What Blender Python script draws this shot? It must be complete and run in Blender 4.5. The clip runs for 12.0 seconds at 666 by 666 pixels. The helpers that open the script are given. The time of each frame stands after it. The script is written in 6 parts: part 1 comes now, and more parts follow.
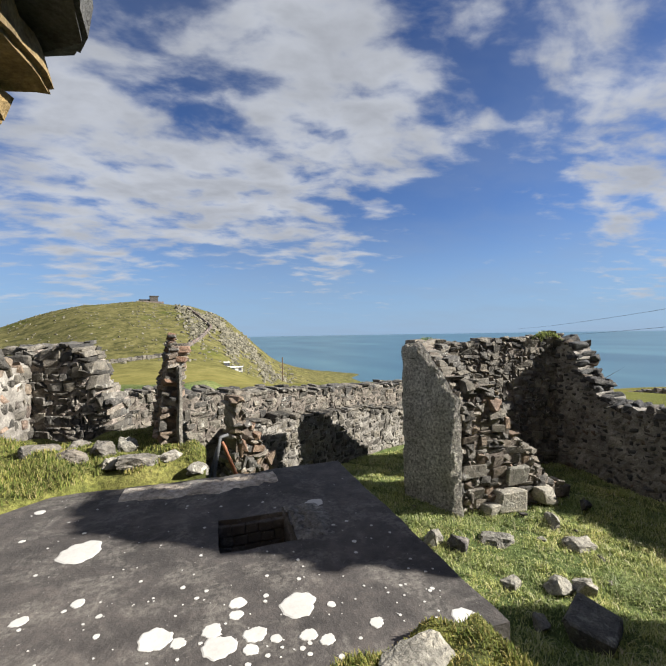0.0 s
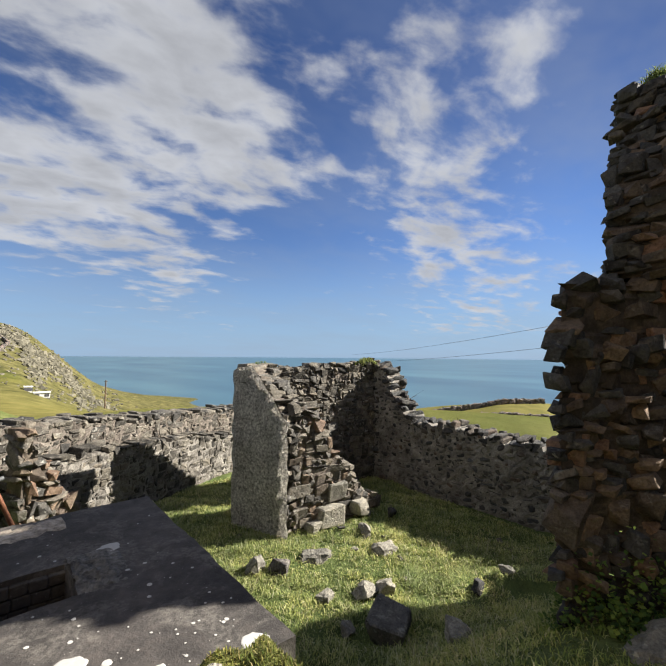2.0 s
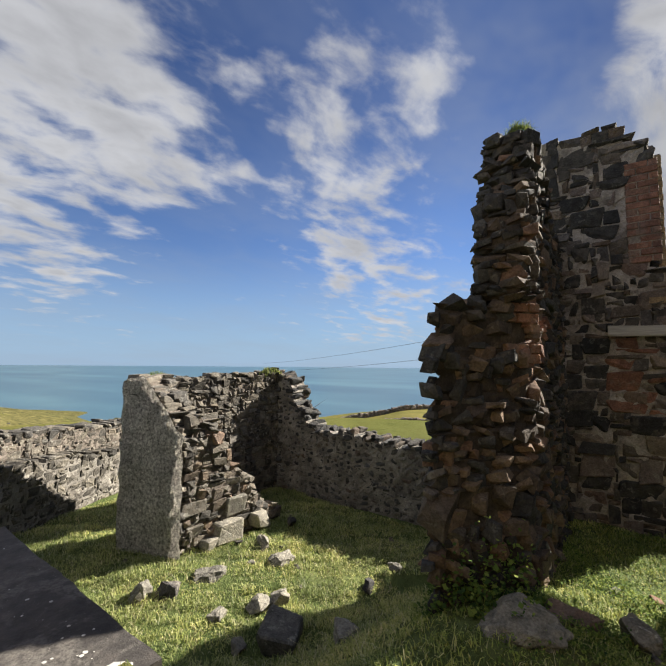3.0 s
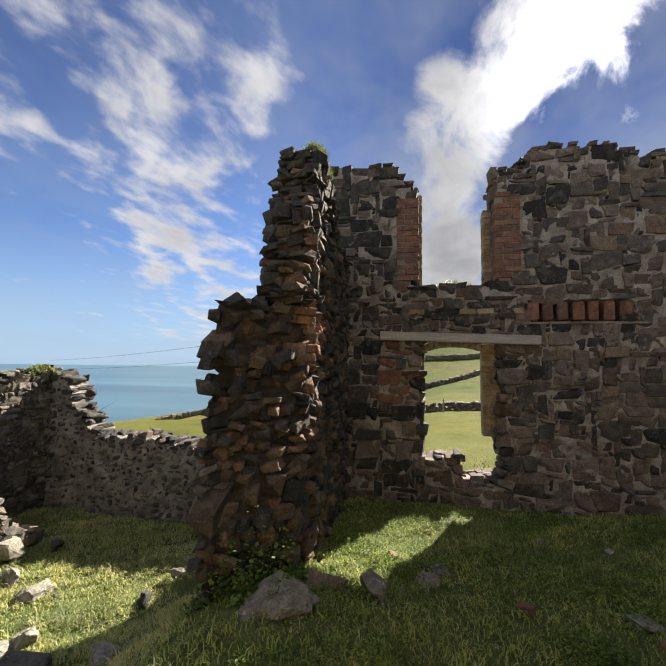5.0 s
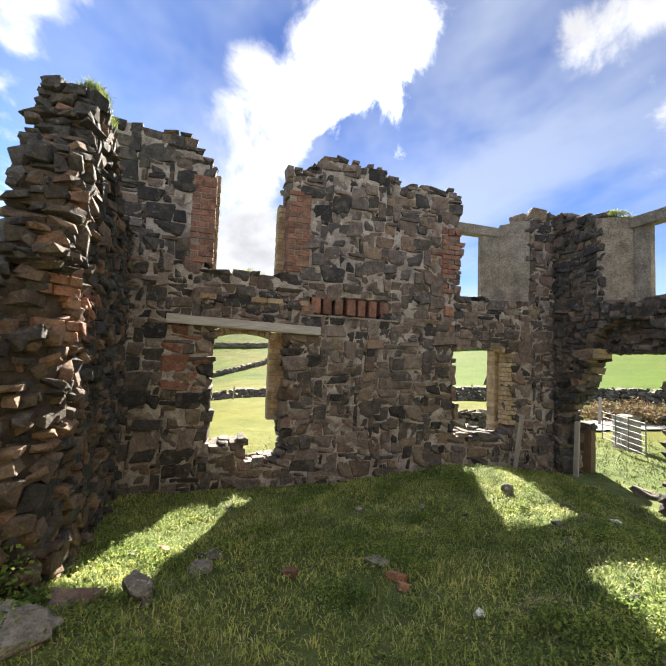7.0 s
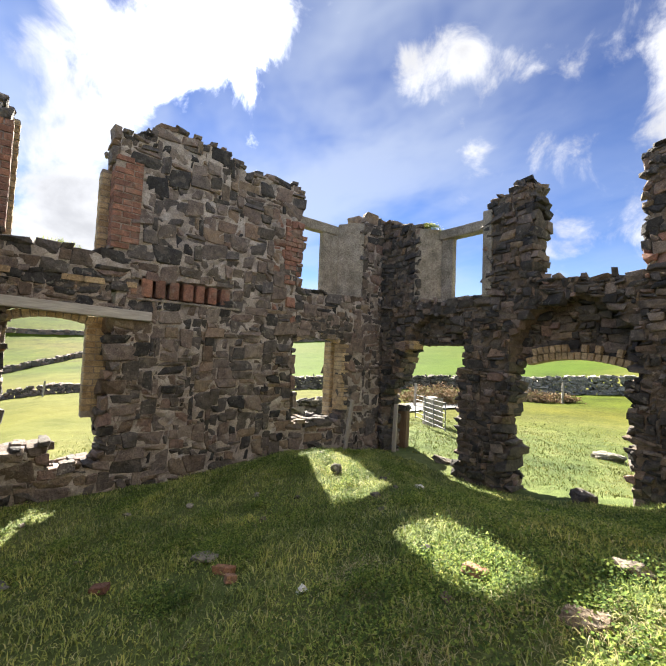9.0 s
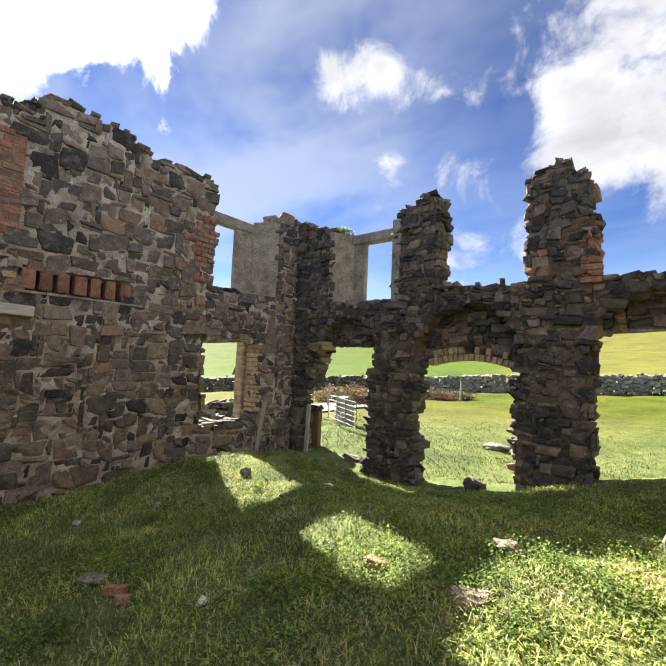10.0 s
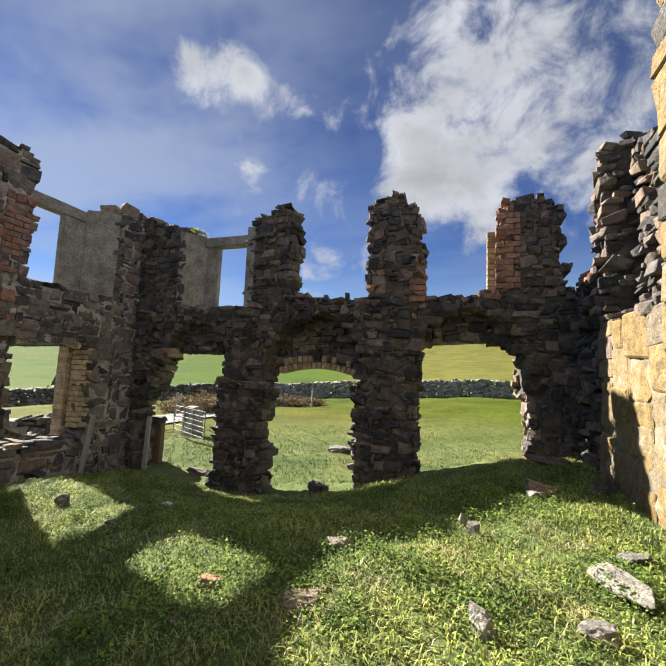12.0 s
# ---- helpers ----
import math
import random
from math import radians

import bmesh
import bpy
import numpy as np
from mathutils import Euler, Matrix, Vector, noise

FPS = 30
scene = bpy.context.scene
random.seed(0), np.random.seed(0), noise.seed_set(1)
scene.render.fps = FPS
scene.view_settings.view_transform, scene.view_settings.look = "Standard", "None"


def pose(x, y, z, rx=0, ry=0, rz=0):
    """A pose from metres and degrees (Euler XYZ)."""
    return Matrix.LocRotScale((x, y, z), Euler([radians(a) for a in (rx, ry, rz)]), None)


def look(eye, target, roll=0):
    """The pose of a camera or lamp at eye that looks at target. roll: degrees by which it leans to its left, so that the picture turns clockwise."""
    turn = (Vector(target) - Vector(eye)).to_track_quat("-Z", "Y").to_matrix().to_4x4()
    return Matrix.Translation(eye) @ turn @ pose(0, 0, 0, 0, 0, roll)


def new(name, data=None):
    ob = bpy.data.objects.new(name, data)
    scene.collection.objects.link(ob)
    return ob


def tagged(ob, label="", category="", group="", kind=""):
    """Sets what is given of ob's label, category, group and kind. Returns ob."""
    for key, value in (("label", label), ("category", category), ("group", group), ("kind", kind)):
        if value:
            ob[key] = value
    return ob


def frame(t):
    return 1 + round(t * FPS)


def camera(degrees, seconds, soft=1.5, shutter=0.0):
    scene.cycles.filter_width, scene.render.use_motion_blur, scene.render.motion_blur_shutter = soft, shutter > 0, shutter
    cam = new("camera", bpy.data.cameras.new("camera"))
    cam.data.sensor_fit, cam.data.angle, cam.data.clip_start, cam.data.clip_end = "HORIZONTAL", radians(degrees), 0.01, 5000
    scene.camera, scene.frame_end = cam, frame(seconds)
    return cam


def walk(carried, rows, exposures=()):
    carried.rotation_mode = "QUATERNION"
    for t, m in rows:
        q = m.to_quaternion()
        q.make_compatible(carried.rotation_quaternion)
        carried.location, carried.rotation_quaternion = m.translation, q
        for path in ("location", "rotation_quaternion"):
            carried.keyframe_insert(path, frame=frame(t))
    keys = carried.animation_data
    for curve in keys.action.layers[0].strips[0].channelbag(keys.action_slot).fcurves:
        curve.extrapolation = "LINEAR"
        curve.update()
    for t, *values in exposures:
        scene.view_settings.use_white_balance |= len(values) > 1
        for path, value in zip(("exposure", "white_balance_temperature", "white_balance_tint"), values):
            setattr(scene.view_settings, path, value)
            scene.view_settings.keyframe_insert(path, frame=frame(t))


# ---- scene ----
cam = camera(79.89, 12.0)
# seconds, x, y, z, pitch, roll, yaw
ROWS = [
    (0.0, 0.000, 0.000, 1.526, 0.05, 0.95, -18.02),
    (0.5, 0.008, -0.012, 1.531, 0.83, 0.59, -22.06),
    (1.0, 0.036, -0.032, 1.529, 1.63, 0.14, -27.44),
    (1.5, 0.083, -0.065, 1.530, 2.44, -0.22, -33.68),
    (2.0, 0.106, -0.106, 1.538, 3.29, -0.46, -40.23),
    (2.5, 0.137, -0.163, 1.548, 4.00, -0.47, -46.75),
    (3.0, 0.146, -0.241, 1.558, 4.64, -0.51, -52.91),
    (5.0, 0.236, -0.510, 1.550, 4.75, -0.85, -78.25),
    (5.5, 0.261, -0.501, 1.547, 4.41, -1.14, -85.90),
    (6.0, 0.290, -0.502, 1.543, 4.13, -1.45, -93.49),
    (6.5, 0.288, -0.533, 1.535, 3.91, -1.86, -100.81),
    (7.0, 0.267, -0.575, 1.533, 3.72, -2.13, -107.28),
    (9.0, 0.272, -0.691, 1.512, 3.28, -2.30, -129.04),
    (9.5, 0.255, -0.709, 1.514, 3.49, -2.36, -134.92),
    (10.0, 0.243, -0.738, 1.515, 3.88, -2.46, -141.04),
    (10.5, 0.227, -0.747, 1.519, 4.39, -2.46, -147.03),
    (11.0, 0.210, -0.756, 1.524, 4.91, -2.47, -152.64),
    (11.5, 0.189, -0.763, 1.526, 5.43, -2.44, -157.62),
    (12.0, 0.168, -0.771, 1.531, 5.78, -2.38, -161.52),
]
walk(cam, [(t, pose(x, y, z, 90 + pitch, roll, yaw)) for t, x, y, z, pitch, roll, yaw in ROWS],
     exposures=[(0.0, 1.46, 6350, 10), (2.5, 1.54, 6650, 10), (5.0, 1.86, 7000, 11), (6.7, 2.82, 6900, 10), (10.0, 2.80, 6850, 10), (12.0, 2.15, 6600, 10)])

# ---- world and sun ----
SUN_AZ, SUN_EL = radians(112.5), radians(32.4)   # clockwise from +y, above the horizon
SUN_DIR = Vector((math.sin(SUN_AZ) * math.cos(SUN_EL), math.cos(SUN_AZ) * math.cos(SUN_EL), math.sin(SUN_EL)))
sun_data = bpy.data.lights.new("sun", "SUN")
sun_data.energy, sun_data.angle, sun_data.color = 5.0, radians(0.6), (1.0, 0.94, 0.84)
sun = new("sun", sun_data)
sun.matrix_world = look(SUN_DIR * 50, (0, 0, 0))


class Nodes:
    """A small helper to wire a node tree."""

    def __init__(self, tree):
        self.tree = tree
        tree.nodes.clear()

    def add(self, kind, _props=None, **sockets):
        n = self.tree.nodes.new(kind)
        for k, v in (_props or {}).items():
            setattr(n, k, v)
        for k, v in sockets.items():
            key = int(k[1:]) if k[0] == "i" and k[1:].isdigit() else k.replace("_", " ")
            sock = n.inputs[key]
            if isinstance(v, bpy.types.NodeSocket):
                self.tree.links.new(v, sock)
            else:
                sock.default_value = v
        return n

    def math(self, op, a, b=0.0, c=0.0, clamp=False):
        return self.add("ShaderNodeMath", {"operation": op, "use_clamp": clamp}, i0=a, i1=b, i2=c).outputs[0]

    def vmath(self, op, a, b=(0, 0, 0)):
        n = self.add("ShaderNodeVectorMath", {"operation": op}, i0=a, i1=b)
        return n.outputs["Value"] if op in ("DOT_PRODUCT", "LENGTH") else n.outputs["Vector"]

    def noise(self, vec, scale, detail=4.0, rough=0.55, distort=0.0):
        return self.add("ShaderNodeTexNoise", None, Vector=vec, Scale=scale, Detail=detail, Roughness=rough, Distortion=distort).outputs["Fac"]

    def remap(self, v, a, b, c=0.0, d=1.0):
        return self.add("ShaderNodeMapRange", {"interpolation_type": "SMOOTHSTEP"}, i0=v, i1=a, i2=b, i3=c, i4=d).outputs[0]

    def mix(self, f, a, b, mode="MIX"):
        n = self.add("ShaderNodeMix", {"data_type": "RGBA", "blend_type": mode})
        for i, v in ((0, f), (6, a), (7, b)):
            if isinstance(v, bpy.types.NodeSocket):
                self.tree.links.new(v, n.inputs[i])
            else:
                n.inputs[i].default_value = v if i == 0 else (*v, 1.0)
        return n.outputs[2]

    def ramp(self, f, stops, mode="LINEAR"):
        n = self.add("ShaderNodeValToRGB", None, Fac=f)
        cr = n.color_ramp
        cr.interpolation = mode
        while len(cr.elements) < len(stops):
            cr.elements.new(0.5)
        for e, (p, c) in zip(cr.elements, stops):
            e.position, e.color = p, (*c, 1.0)
        return n.outputs["Color"]


def sky_dir(az, el):
    """A direction from degrees clockwise of +y and above the horizon."""
    a, e = radians(az), radians(el)
    return (math.sin(a) * math.cos(e), math.cos(a) * math.cos(e), math.sin(e))


world = bpy.data.worlds.new("sky")
scene.world = world
world.use_nodes = True
W = Nodes(world.node_tree)
sky = W.add("ShaderNodeTexSky", {"sky_type": "NISHITA", "sun_disc": False, "sun_elevation": SUN_EL, "sun_rotation": SUN_AZ,
                                 "air_density": 1.0, "dust_density": 0.1, "ozone_density": 2.5, "altitude": 40.0}).outputs[0]
way = W.add("ShaderNodeTexCoord").outputs["Generated"]
sep = W.add("ShaderNodeSeparateXYZ", None, Vector=way)
up = W.math("MAXIMUM", sep.outputs["Z"], 0.0)
flat = W.math("ADD", up, 0.16)
plane = W.add("ShaderNodeCombineXYZ", None, X=W.math("DIVIDE", sep.outputs["X"], flat), Y=W.math("DIVIDE", sep.outputs["Y"], flat), Z=0.0).outputs[0]
warp = W.add("ShaderNodeVectorMath", {"operation": "MULTIPLY_ADD"}, i0=W.add("ShaderNodeTexNoise", None, Vector=plane, Scale=2.2, Detail=3.0).outputs["Color"],
             i1=(0.16, 0.16, 0.0), i2=plane).outputs[0]
streak = W.add("ShaderNodeMapping", None, Vector=warp, Rotation=(0, 0, 0.6), Scale=(0.85, 1.2, 1.0)).outputs[0]
big = W.noise(streak, 2.0, 2.0, 0.5)
fine = W.noise(streak, 5.4, 7.0, 0.53, 0.0)
billow = W.noise(way, 8.5, 8.0, 0.62, 0.35)
side = W.remap(W.vmath("DOT_PRODUCT", way, sky_dir(150, 0)), 0.10, 0.62)
fine = W.math("ADD", W.math("MULTIPLY", fine, W.math("SUBTRACT", 1.0, side)), W.math("MULTIPLY", billow, side))
# where cloud gathers and where the sky stays clear: azimuth, elevation, tightness, amount
SHEETS = [(-12, 23, 70, 0.26), (0, 20, 90, 0.24), (10, 18, 110, 0.26), (19, 12, 260, 0.24), (-1, 14, 150, 0.20), (-13, 11, 110, 0.20), (-22, 28, 50, 0.16),
          (14, 36, 40, 0.27), (24, 30, 80, 0.28), (28, 23, 160, 0.20), (4, 28, 300, -0.22), (40, 26, 260, 0.12), (54, 16, 150, 0.22), (52, 25, 160, 0.18),
          # last two: unseen overhead and western cloud, added as fill for the shaded walls
          (56, 33, 80, 0.20), (56, 5, 500, 0.16), (37, 11, 50, -0.22), (0, 4, 60, -0.25), (0, 90, 9, 0.34), (-95, 38, 3.2, 0.42)]
CUMULUS = [(67, 36.5, 260, 0.26), (60, 27, 420, 0.20), (53, 34, 400, 0.16), (54, 17, 260, 0.14), (63, 13, 260, 0.18), (61, 6.5, 400, 0.16), (72, 27, 160, -0.16), (59, 31.5, 700, -0.12), (48, 29, 260, -0.10), (78, 31, 500, 0.14), (89, 32, 420, 0.20),
           (113, 40, 170, 0.32), (106, 42, 160, 0.28), (92, 37, 700, 0.16), (100, 30.5, 600, 0.18), (121, 33, 300, 0.12), (118, 39, 320, 0.20), (94, 34, 240, 0.28), (102, 34, 260, 0.30), (95, 27, 520, 0.26), (94.6, 18, 130, 0.58), (96, 12, 300, 0.24), (105, 37.5, 160, 0.22),
           (82, 38, 120, -0.22), (80, 22, 90, -0.16), (128, 34, 100, -0.22), (124, 31, 8, -0.09), (130, 20, 120, -0.10),
           (137.5, 37, 420, 0.38), (143, 37.5, 500, 0.26), (148, 36.8, 420, 0.34), (154.5, 35, 600, 0.32), (159.5, 32.5, 1100, 0.22), (148, 26.5, 900, 0.26), (140, 27.5, 1400, 0.14), (160, 24, 700, 0.20), (166, 22.5, 700, 0.18), (159.5, 16.5, 500, 0.20),
           (170, 33, 220, 0.24), (176, 37, 160, 0.24), (174, 27, 190, 0.28), (181, 25, 120, 0.26), (190, 27, 90, 0.18), (186, 39, 160, 0.14), (196, 38, 90, 0.12), (187, 34, 200, -0.12), (163, 32, 260, -0.18), (152, 31, 240, -0.15), (157, 43, 120, -0.22)]
dens = W.math("ADD", W.math("MULTIPLY", big, 0.55), W.math("MULTIPLY", fine, 1.15))
for az, el, tight, amount in SHEETS + CUMULUS:
    near = W.math("EXPONENT", W.math("MULTIPLY", W.math("SUBTRACT", W.vmath("DOT_PRODUCT", way, sky_dir(az, el)), 1.0), tight))
    dens = W.math("ADD", dens, W.math("MULTIPLY", near, amount * 0.92))
cover = W.remap(dens, W.math("MULTIPLY_ADD", side, 0.05, 0.89), W.math("MULTIPLY_ADD", side, 0.0, 1.27))
low = W.remap(sep.outputs["Z"], 0.02, 0.09)
cover = W.math("MULTIPLY", cover, low)
veil = W.math("MULTIPLY", W.remap(W.noise(streak, 0.9, 5.0, 0.6), 0.36, 0.66), 0.30)
sunward = W.math("MAXIMUM", W.vmath("DOT_PRODUCT", way, tuple(SUN_DIR)), 0.0)
glow = W.math("POWER", sunward, 70.0)
shade = W.math("MULTIPLY", W.math("MULTIPLY", W.remap(dens, 1.10, 1.50, 1.0, 0.80), W.remap(side, 0.0, 1.0, 1.0, 0.76)), W.remap(W.noise(streak, 3.6, 4.0, 0.5), 0.3, 0.7, 0.86, 1.10))
lit = W.math("MULTIPLY", shade, W.math("ADD", 4.35, W.math("MULTIPLY", glow, 15.0)))
cloud = W.vmath("SCALE", (0.94, 0.975, 1.05))
cloud.node.inputs["Scale"].default_value = 1.0
W.tree.links.new(lit, cloud.node.inputs["Scale"])
deep = W.mix(1.0, sky, (0.50, 0.60, 0.82), "MULTIPLY")
deep = W.mix(W.math("MULTIPLY", W.remap(sep.outputs["Z"], 0.30, 0.62), 0.85), deep, W.mix(1.0, deep, (0.62, 0.66, 0.74), "MULTIPLY"))
deep = W.mix(W.math("MULTIPLY", side, 0.9), deep, W.mix(1.0, deep, (0.36, 0.41, 0.49), "MULTIPLY"))
deep = W.mix(W.remap(sep.outputs["Z"], -0.02, 0.30, 0.85, 0.0), deep, (2.2, 3.4, 5.0))
deep = W.mix(W.math("MULTIPLY", veil, W.remap(sunward, 0.70, 0.97, 0.6, 1.9)), deep, (2.4, 2.75, 3.3))
colour = W.mix(W.math("MULTIPLY", cover, 0.95), deep, cloud)
bg = W.add("ShaderNodeBackground", None, Color=colour, Strength=0.050)
W.tree.links.new(bg.outputs[0], W.add("ShaderNodeOutputWorld").inputs["Surface"])

# ---- materials ----
def material(name, build, rough=0.9):
    m = bpy.data.materials.new(name)
    m.use_nodes = True
    t = Nodes(m.node_tree)
    out = t.add("ShaderNodeOutputMaterial")
    bsdf = t.add("ShaderNodeBsdfPrincipled", None, Roughness=rough)
    bsdf.inputs["Specular IOR Level"].default_value = 0.22
    t.tree.links.new(bsdf.outputs[0], out.inputs["Surface"])
    pos = t.add("ShaderNodeNewGeometry").outputs["Position"]
    col, height, strength = build(t, pos, bsdf)
    if isinstance(col, bpy.types.NodeSocket):
        t.tree.links.new(col, bsdf.inputs["Base Color"])
    else:
        bsdf.inputs["Base Color"].default_value = (*col, 1.0)
    if height is not None:
        b = t.add("ShaderNodeBump", None, Height=height, Strength=strength, Distance=0.02)
        t.tree.links.new(b.outputs[0], bsdf.inputs["Normal"])
    return m


def piece_random(t):
    a = t.add("ShaderNodeObjectInfo").outputs["Random"]
    b = t.add("ShaderNodeNewGeometry").outputs["Random Per Island"]
    return t.math("FRACT", t.math("ADD", t.math("MULTIPLY", a, 7.31), b))


def stone_look(stops, lichen=0.35, lichen_colour=(0.45, 0.44, 0.38), smear=0.0, smear_colour=(0.24, 0.205, 0.17)):
    def build(t, pos, bsdf):
        r = piece_random(t)
        col = t.ramp(r, stops)
        n1 = t.noise(pos, 11.0, 7.0, 0.68)
        n2 = t.noise(pos, 60.0, 5.0, 0.72)
        crack = t.add("ShaderNodeTexVoronoi", {"feature": "DISTANCE_TO_EDGE"}, Vector=t.vmath("ADD", pos, t.vmath("MULTIPLY", t.add("ShaderNodeTexNoise", None, Vector=pos, Scale=14.0).outputs["Color"], (0.09, 0.09, 0.05))), Scale=13.0).outputs["Distance"]
        col = t.mix(1.0, col, t.ramp(n1, [(0.25, (0.42, 0.41, 0.42)), (0.5, (0.98, 0.97, 0.96)), (0.75, (1.6, 1.54, 1.44))]), "MULTIPLY")
        col = t.mix(1.0, col, t.ramp(n2, [(0.28, (0.55, 0.55, 0.55)), (0.72, (1.42, 1.42, 1.40))]), "MULTIPLY")
        spots = t.remap(t.noise(pos, 17.0, 3.0, 0.6, 0.6), 0.58, 0.68)
        patch = t.remap(t.noise(pos, 2.1, 2.0), 0.40, 0.60)
        col = t.mix(t.math("MULTIPLY", t.math("MULTIPLY", spots, patch), lichen), col, lichen_colour)
        if smear:
            film = t.math("MULTIPLY", t.remap(t.noise(pos, 7.0, 5.0, 0.65), 0.50, 0.62), t.remap(t.noise(pos, 1.3, 2.0), 0.38, 0.60))
            col = t.mix(t.math("MULTIPLY", film, smear), col, smear_colour)
        h = t.math("ADD", t.math("MULTIPLY", n1, 0.9), t.math("MULTIPLY", n2, 0.45))
        h = t.math("ADD", h, t.remap(crack, 0.0, 0.16, 0.0, 0.14))
        return col, h, 0.9
    return build


def mortar_look(c0, c1, c2, grain=48.0, bite=1.0, relief=0.8):
    def build(t, pos, bsdf):
        n1, n2 = t.noise(pos, 4.0, 6.0, 0.65), t.noise(pos, grain, 5.0, 0.75)
        col = t.ramp(n1, [(0.3, c0), (0.5, c1), (0.72, c2)])
        col = t.mix(1.0, col, t.ramp(n2, [(0.32, (1 - 0.4 * bite,) * 3), (0.68, (1 + 0.25 * bite,) * 3)]), "MULTIPLY")
        return col, t.math("ADD", n1, t.math("MULTIPLY", n2, 0.6 * bite)), relief
    return build


BASALT = material("basalt", stone_look([(0.0, (0.070, 0.066, 0.068)), (0.25, (0.100, 0.092, 0.090)), (0.45, (0.130, 0.112, 0.105)),
                                        (0.65, (0.160, 0.128, 0.116)), (0.82, (0.195, 0.168, 0.150)), (0.95, (0.165, 0.118, 0.103))], smear=0.3))
BASALT_DARK = material("dark_basalt", stone_look([(0.0, (0.030, 0.031, 0.034)), (0.5, (0.058, 0.056, 0.056)), (0.8, (0.092, 0.082, 0.072)), (0.95, (0.115, 0.088, 0.072))], 0.25, smear=0.3))
CORE_STONE = material("rusty_core_stone", stone_look([(0.0, (0.050, 0.044, 0.040)), (0.3, (0.115, 0.090, 0.071)), (0.6, (0.185, 0.136, 0.098)), (0.85, (0.165, 0.103, 0.074)), (1.0, (0.085, 0.072, 0.062))], 0.2, smear=0.3, smear_colour=(0.17, 0.14, 0.11)))
RUSTY = material("rusty_stone", stone_look([(0.0, (0.070, 0.066, 0.064)), (0.3, (0.14, 0.115, 0.094)), (0.6, (0.20, 0.160, 0.122)), (0.85, (0.19, 0.135, 0.106)), (1.0, (0.12, 0.10, 0.088))], 0.25, smear=0.4))
FIELDSTONE = material("weathered_fieldstone", stone_look([(0.0, (0.048, 0.046, 0.043)), (0.4, (0.086, 0.080, 0.071)), (0.7, (0.130, 0.119, 0.101)), (1.0, (0.185, 0.170, 0.145))], 0.7, (0.38, 0.365, 0.32), smear=0.5, smear_colour=(0.25, 0.225, 0.19)))
YARD = material("weathered_yard_stone", stone_look([(0.0, (0.050, 0.049, 0.048)), (0.4, (0.095, 0.090, 0.083)), (0.7, (0.150, 0.138, 0.119)), (0.9, (0.185, 0.160, 0.130)), (1.0, (0.115, 0.108, 0.10))], 0.7, (0.42, 0.41, 0.37), smear=0.55, smear_colour=(0.29, 0.268, 0.235)))
HILL_ROCK = material("hill_rock", stone_look([(0.0, (0.080, 0.076, 0.058)), (0.5, (0.125, 0.118, 0.088)), (1.0, (0.18, 0.168, 0.13))], 0.4, (0.28, 0.27, 0.22)))
SANDSTONE = material("yellow_sandstone", stone_look([(0.0, (0.165, 0.112, 0.048)), (0.3, (0.195, 0.138, 0.060)), (0.55, (0.180, 0.145, 0.092)), (0.75, (0.205, 0.146, 0.066)), (0.88, (0.120, 0.110, 0.096)), (1.0, (0.190, 0.142, 0.074))], 0.15, smear=0.5, smear_colour=(0.26, 0.222, 0.162)))
ROCK = material("lichened_rock", stone_look([(0.0, (0.13, 0.126, 0.115)), (0.5, (0.20, 0.192, 0.168)), (1.0, (0.28, 0.265, 0.228))], 0.7, (0.48, 0.47, 0.41)))
MORTAR = material("earthy_lime_mortar", mortar_look((0.14, 0.118, 0.102), (0.26, 0.222, 0.190), (0.40, 0.355, 0.31)))
MORTAR_MID = material("brown_lime_mortar", mortar_look((0.085, 0.072, 0.062), (0.165, 0.142, 0.122), (0.285, 0.25, 0.215)))
MORTAR_EAST = material("pale_worn_mortar", mortar_look((0.15, 0.13, 0.118), (0.32, 0.285, 0.255), (0.50, 0.46, 0.42)))
MORTAR_EARTH = material("brown_earth_mortar", mortar_look((0.045, 0.038, 0.032), (0.11, 0.090, 0.072), (0.21, 0.172, 0.135)))
MORTAR_DARK = material("dark_hearting", mortar_look((0.026, 0.024, 0.022), (0.065, 0.054, 0.045), (0.15, 0.12, 0.092)))
MORTAR_GREY = material("grey_lime_mortar", mortar_look((0.10, 0.092, 0.082), (0.20, 0.185, 0.165), (0.34, 0.32, 0.285)))
MORTAR_PALE = material("pale_lime_mortar", mortar_look((0.20, 0.19, 0.17), (0.36, 0.34, 0.30), (0.50, 0.48, 0.43)))
MORTAR_YELLOW = material("pale_yellow_mortar", mortar_look((0.15, 0.122, 0.078), (0.22, 0.19, 0.135), (0.29, 0.26, 0.20)))
RENDER_COAT = material("roughcast_coat", mortar_look((0.42, 0.40, 0.375), (0.62, 0.595, 0.565), (0.76, 0.735, 0.70), 30.0, 2.2, 1.0))
OLD_COAT = material("weathered_roughcast", mortar_look((0.13, 0.12, 0.105), (0.21, 0.195, 0.17), (0.32, 0.30, 0.26), 34.0, 1.8))
PLASTER = material("grey_plaster", mortar_look((0.15, 0.135, 0.112), (0.26, 0.237, 0.20), (0.37, 0.345, 0.30), 40.0, 1.4))
RED_BRICK = material("red_brick", stone_look([(0.0, (0.15, 0.083, 0.066)), (0.5, (0.22, 0.112, 0.083)), (0.8, (0.26, 0.140, 0.104)), (1.0, (0.20, 0.130, 0.105))], 0.15, smear=0.5))
ORANGE_BRICK = material("orange_brick", stone_look([(0.0, (0.21, 0.115, 0.078)), (0.6, (0.28, 0.148, 0.095)), (1.0, (0.29, 0.185, 0.13))], 0.1, smear=0.4))
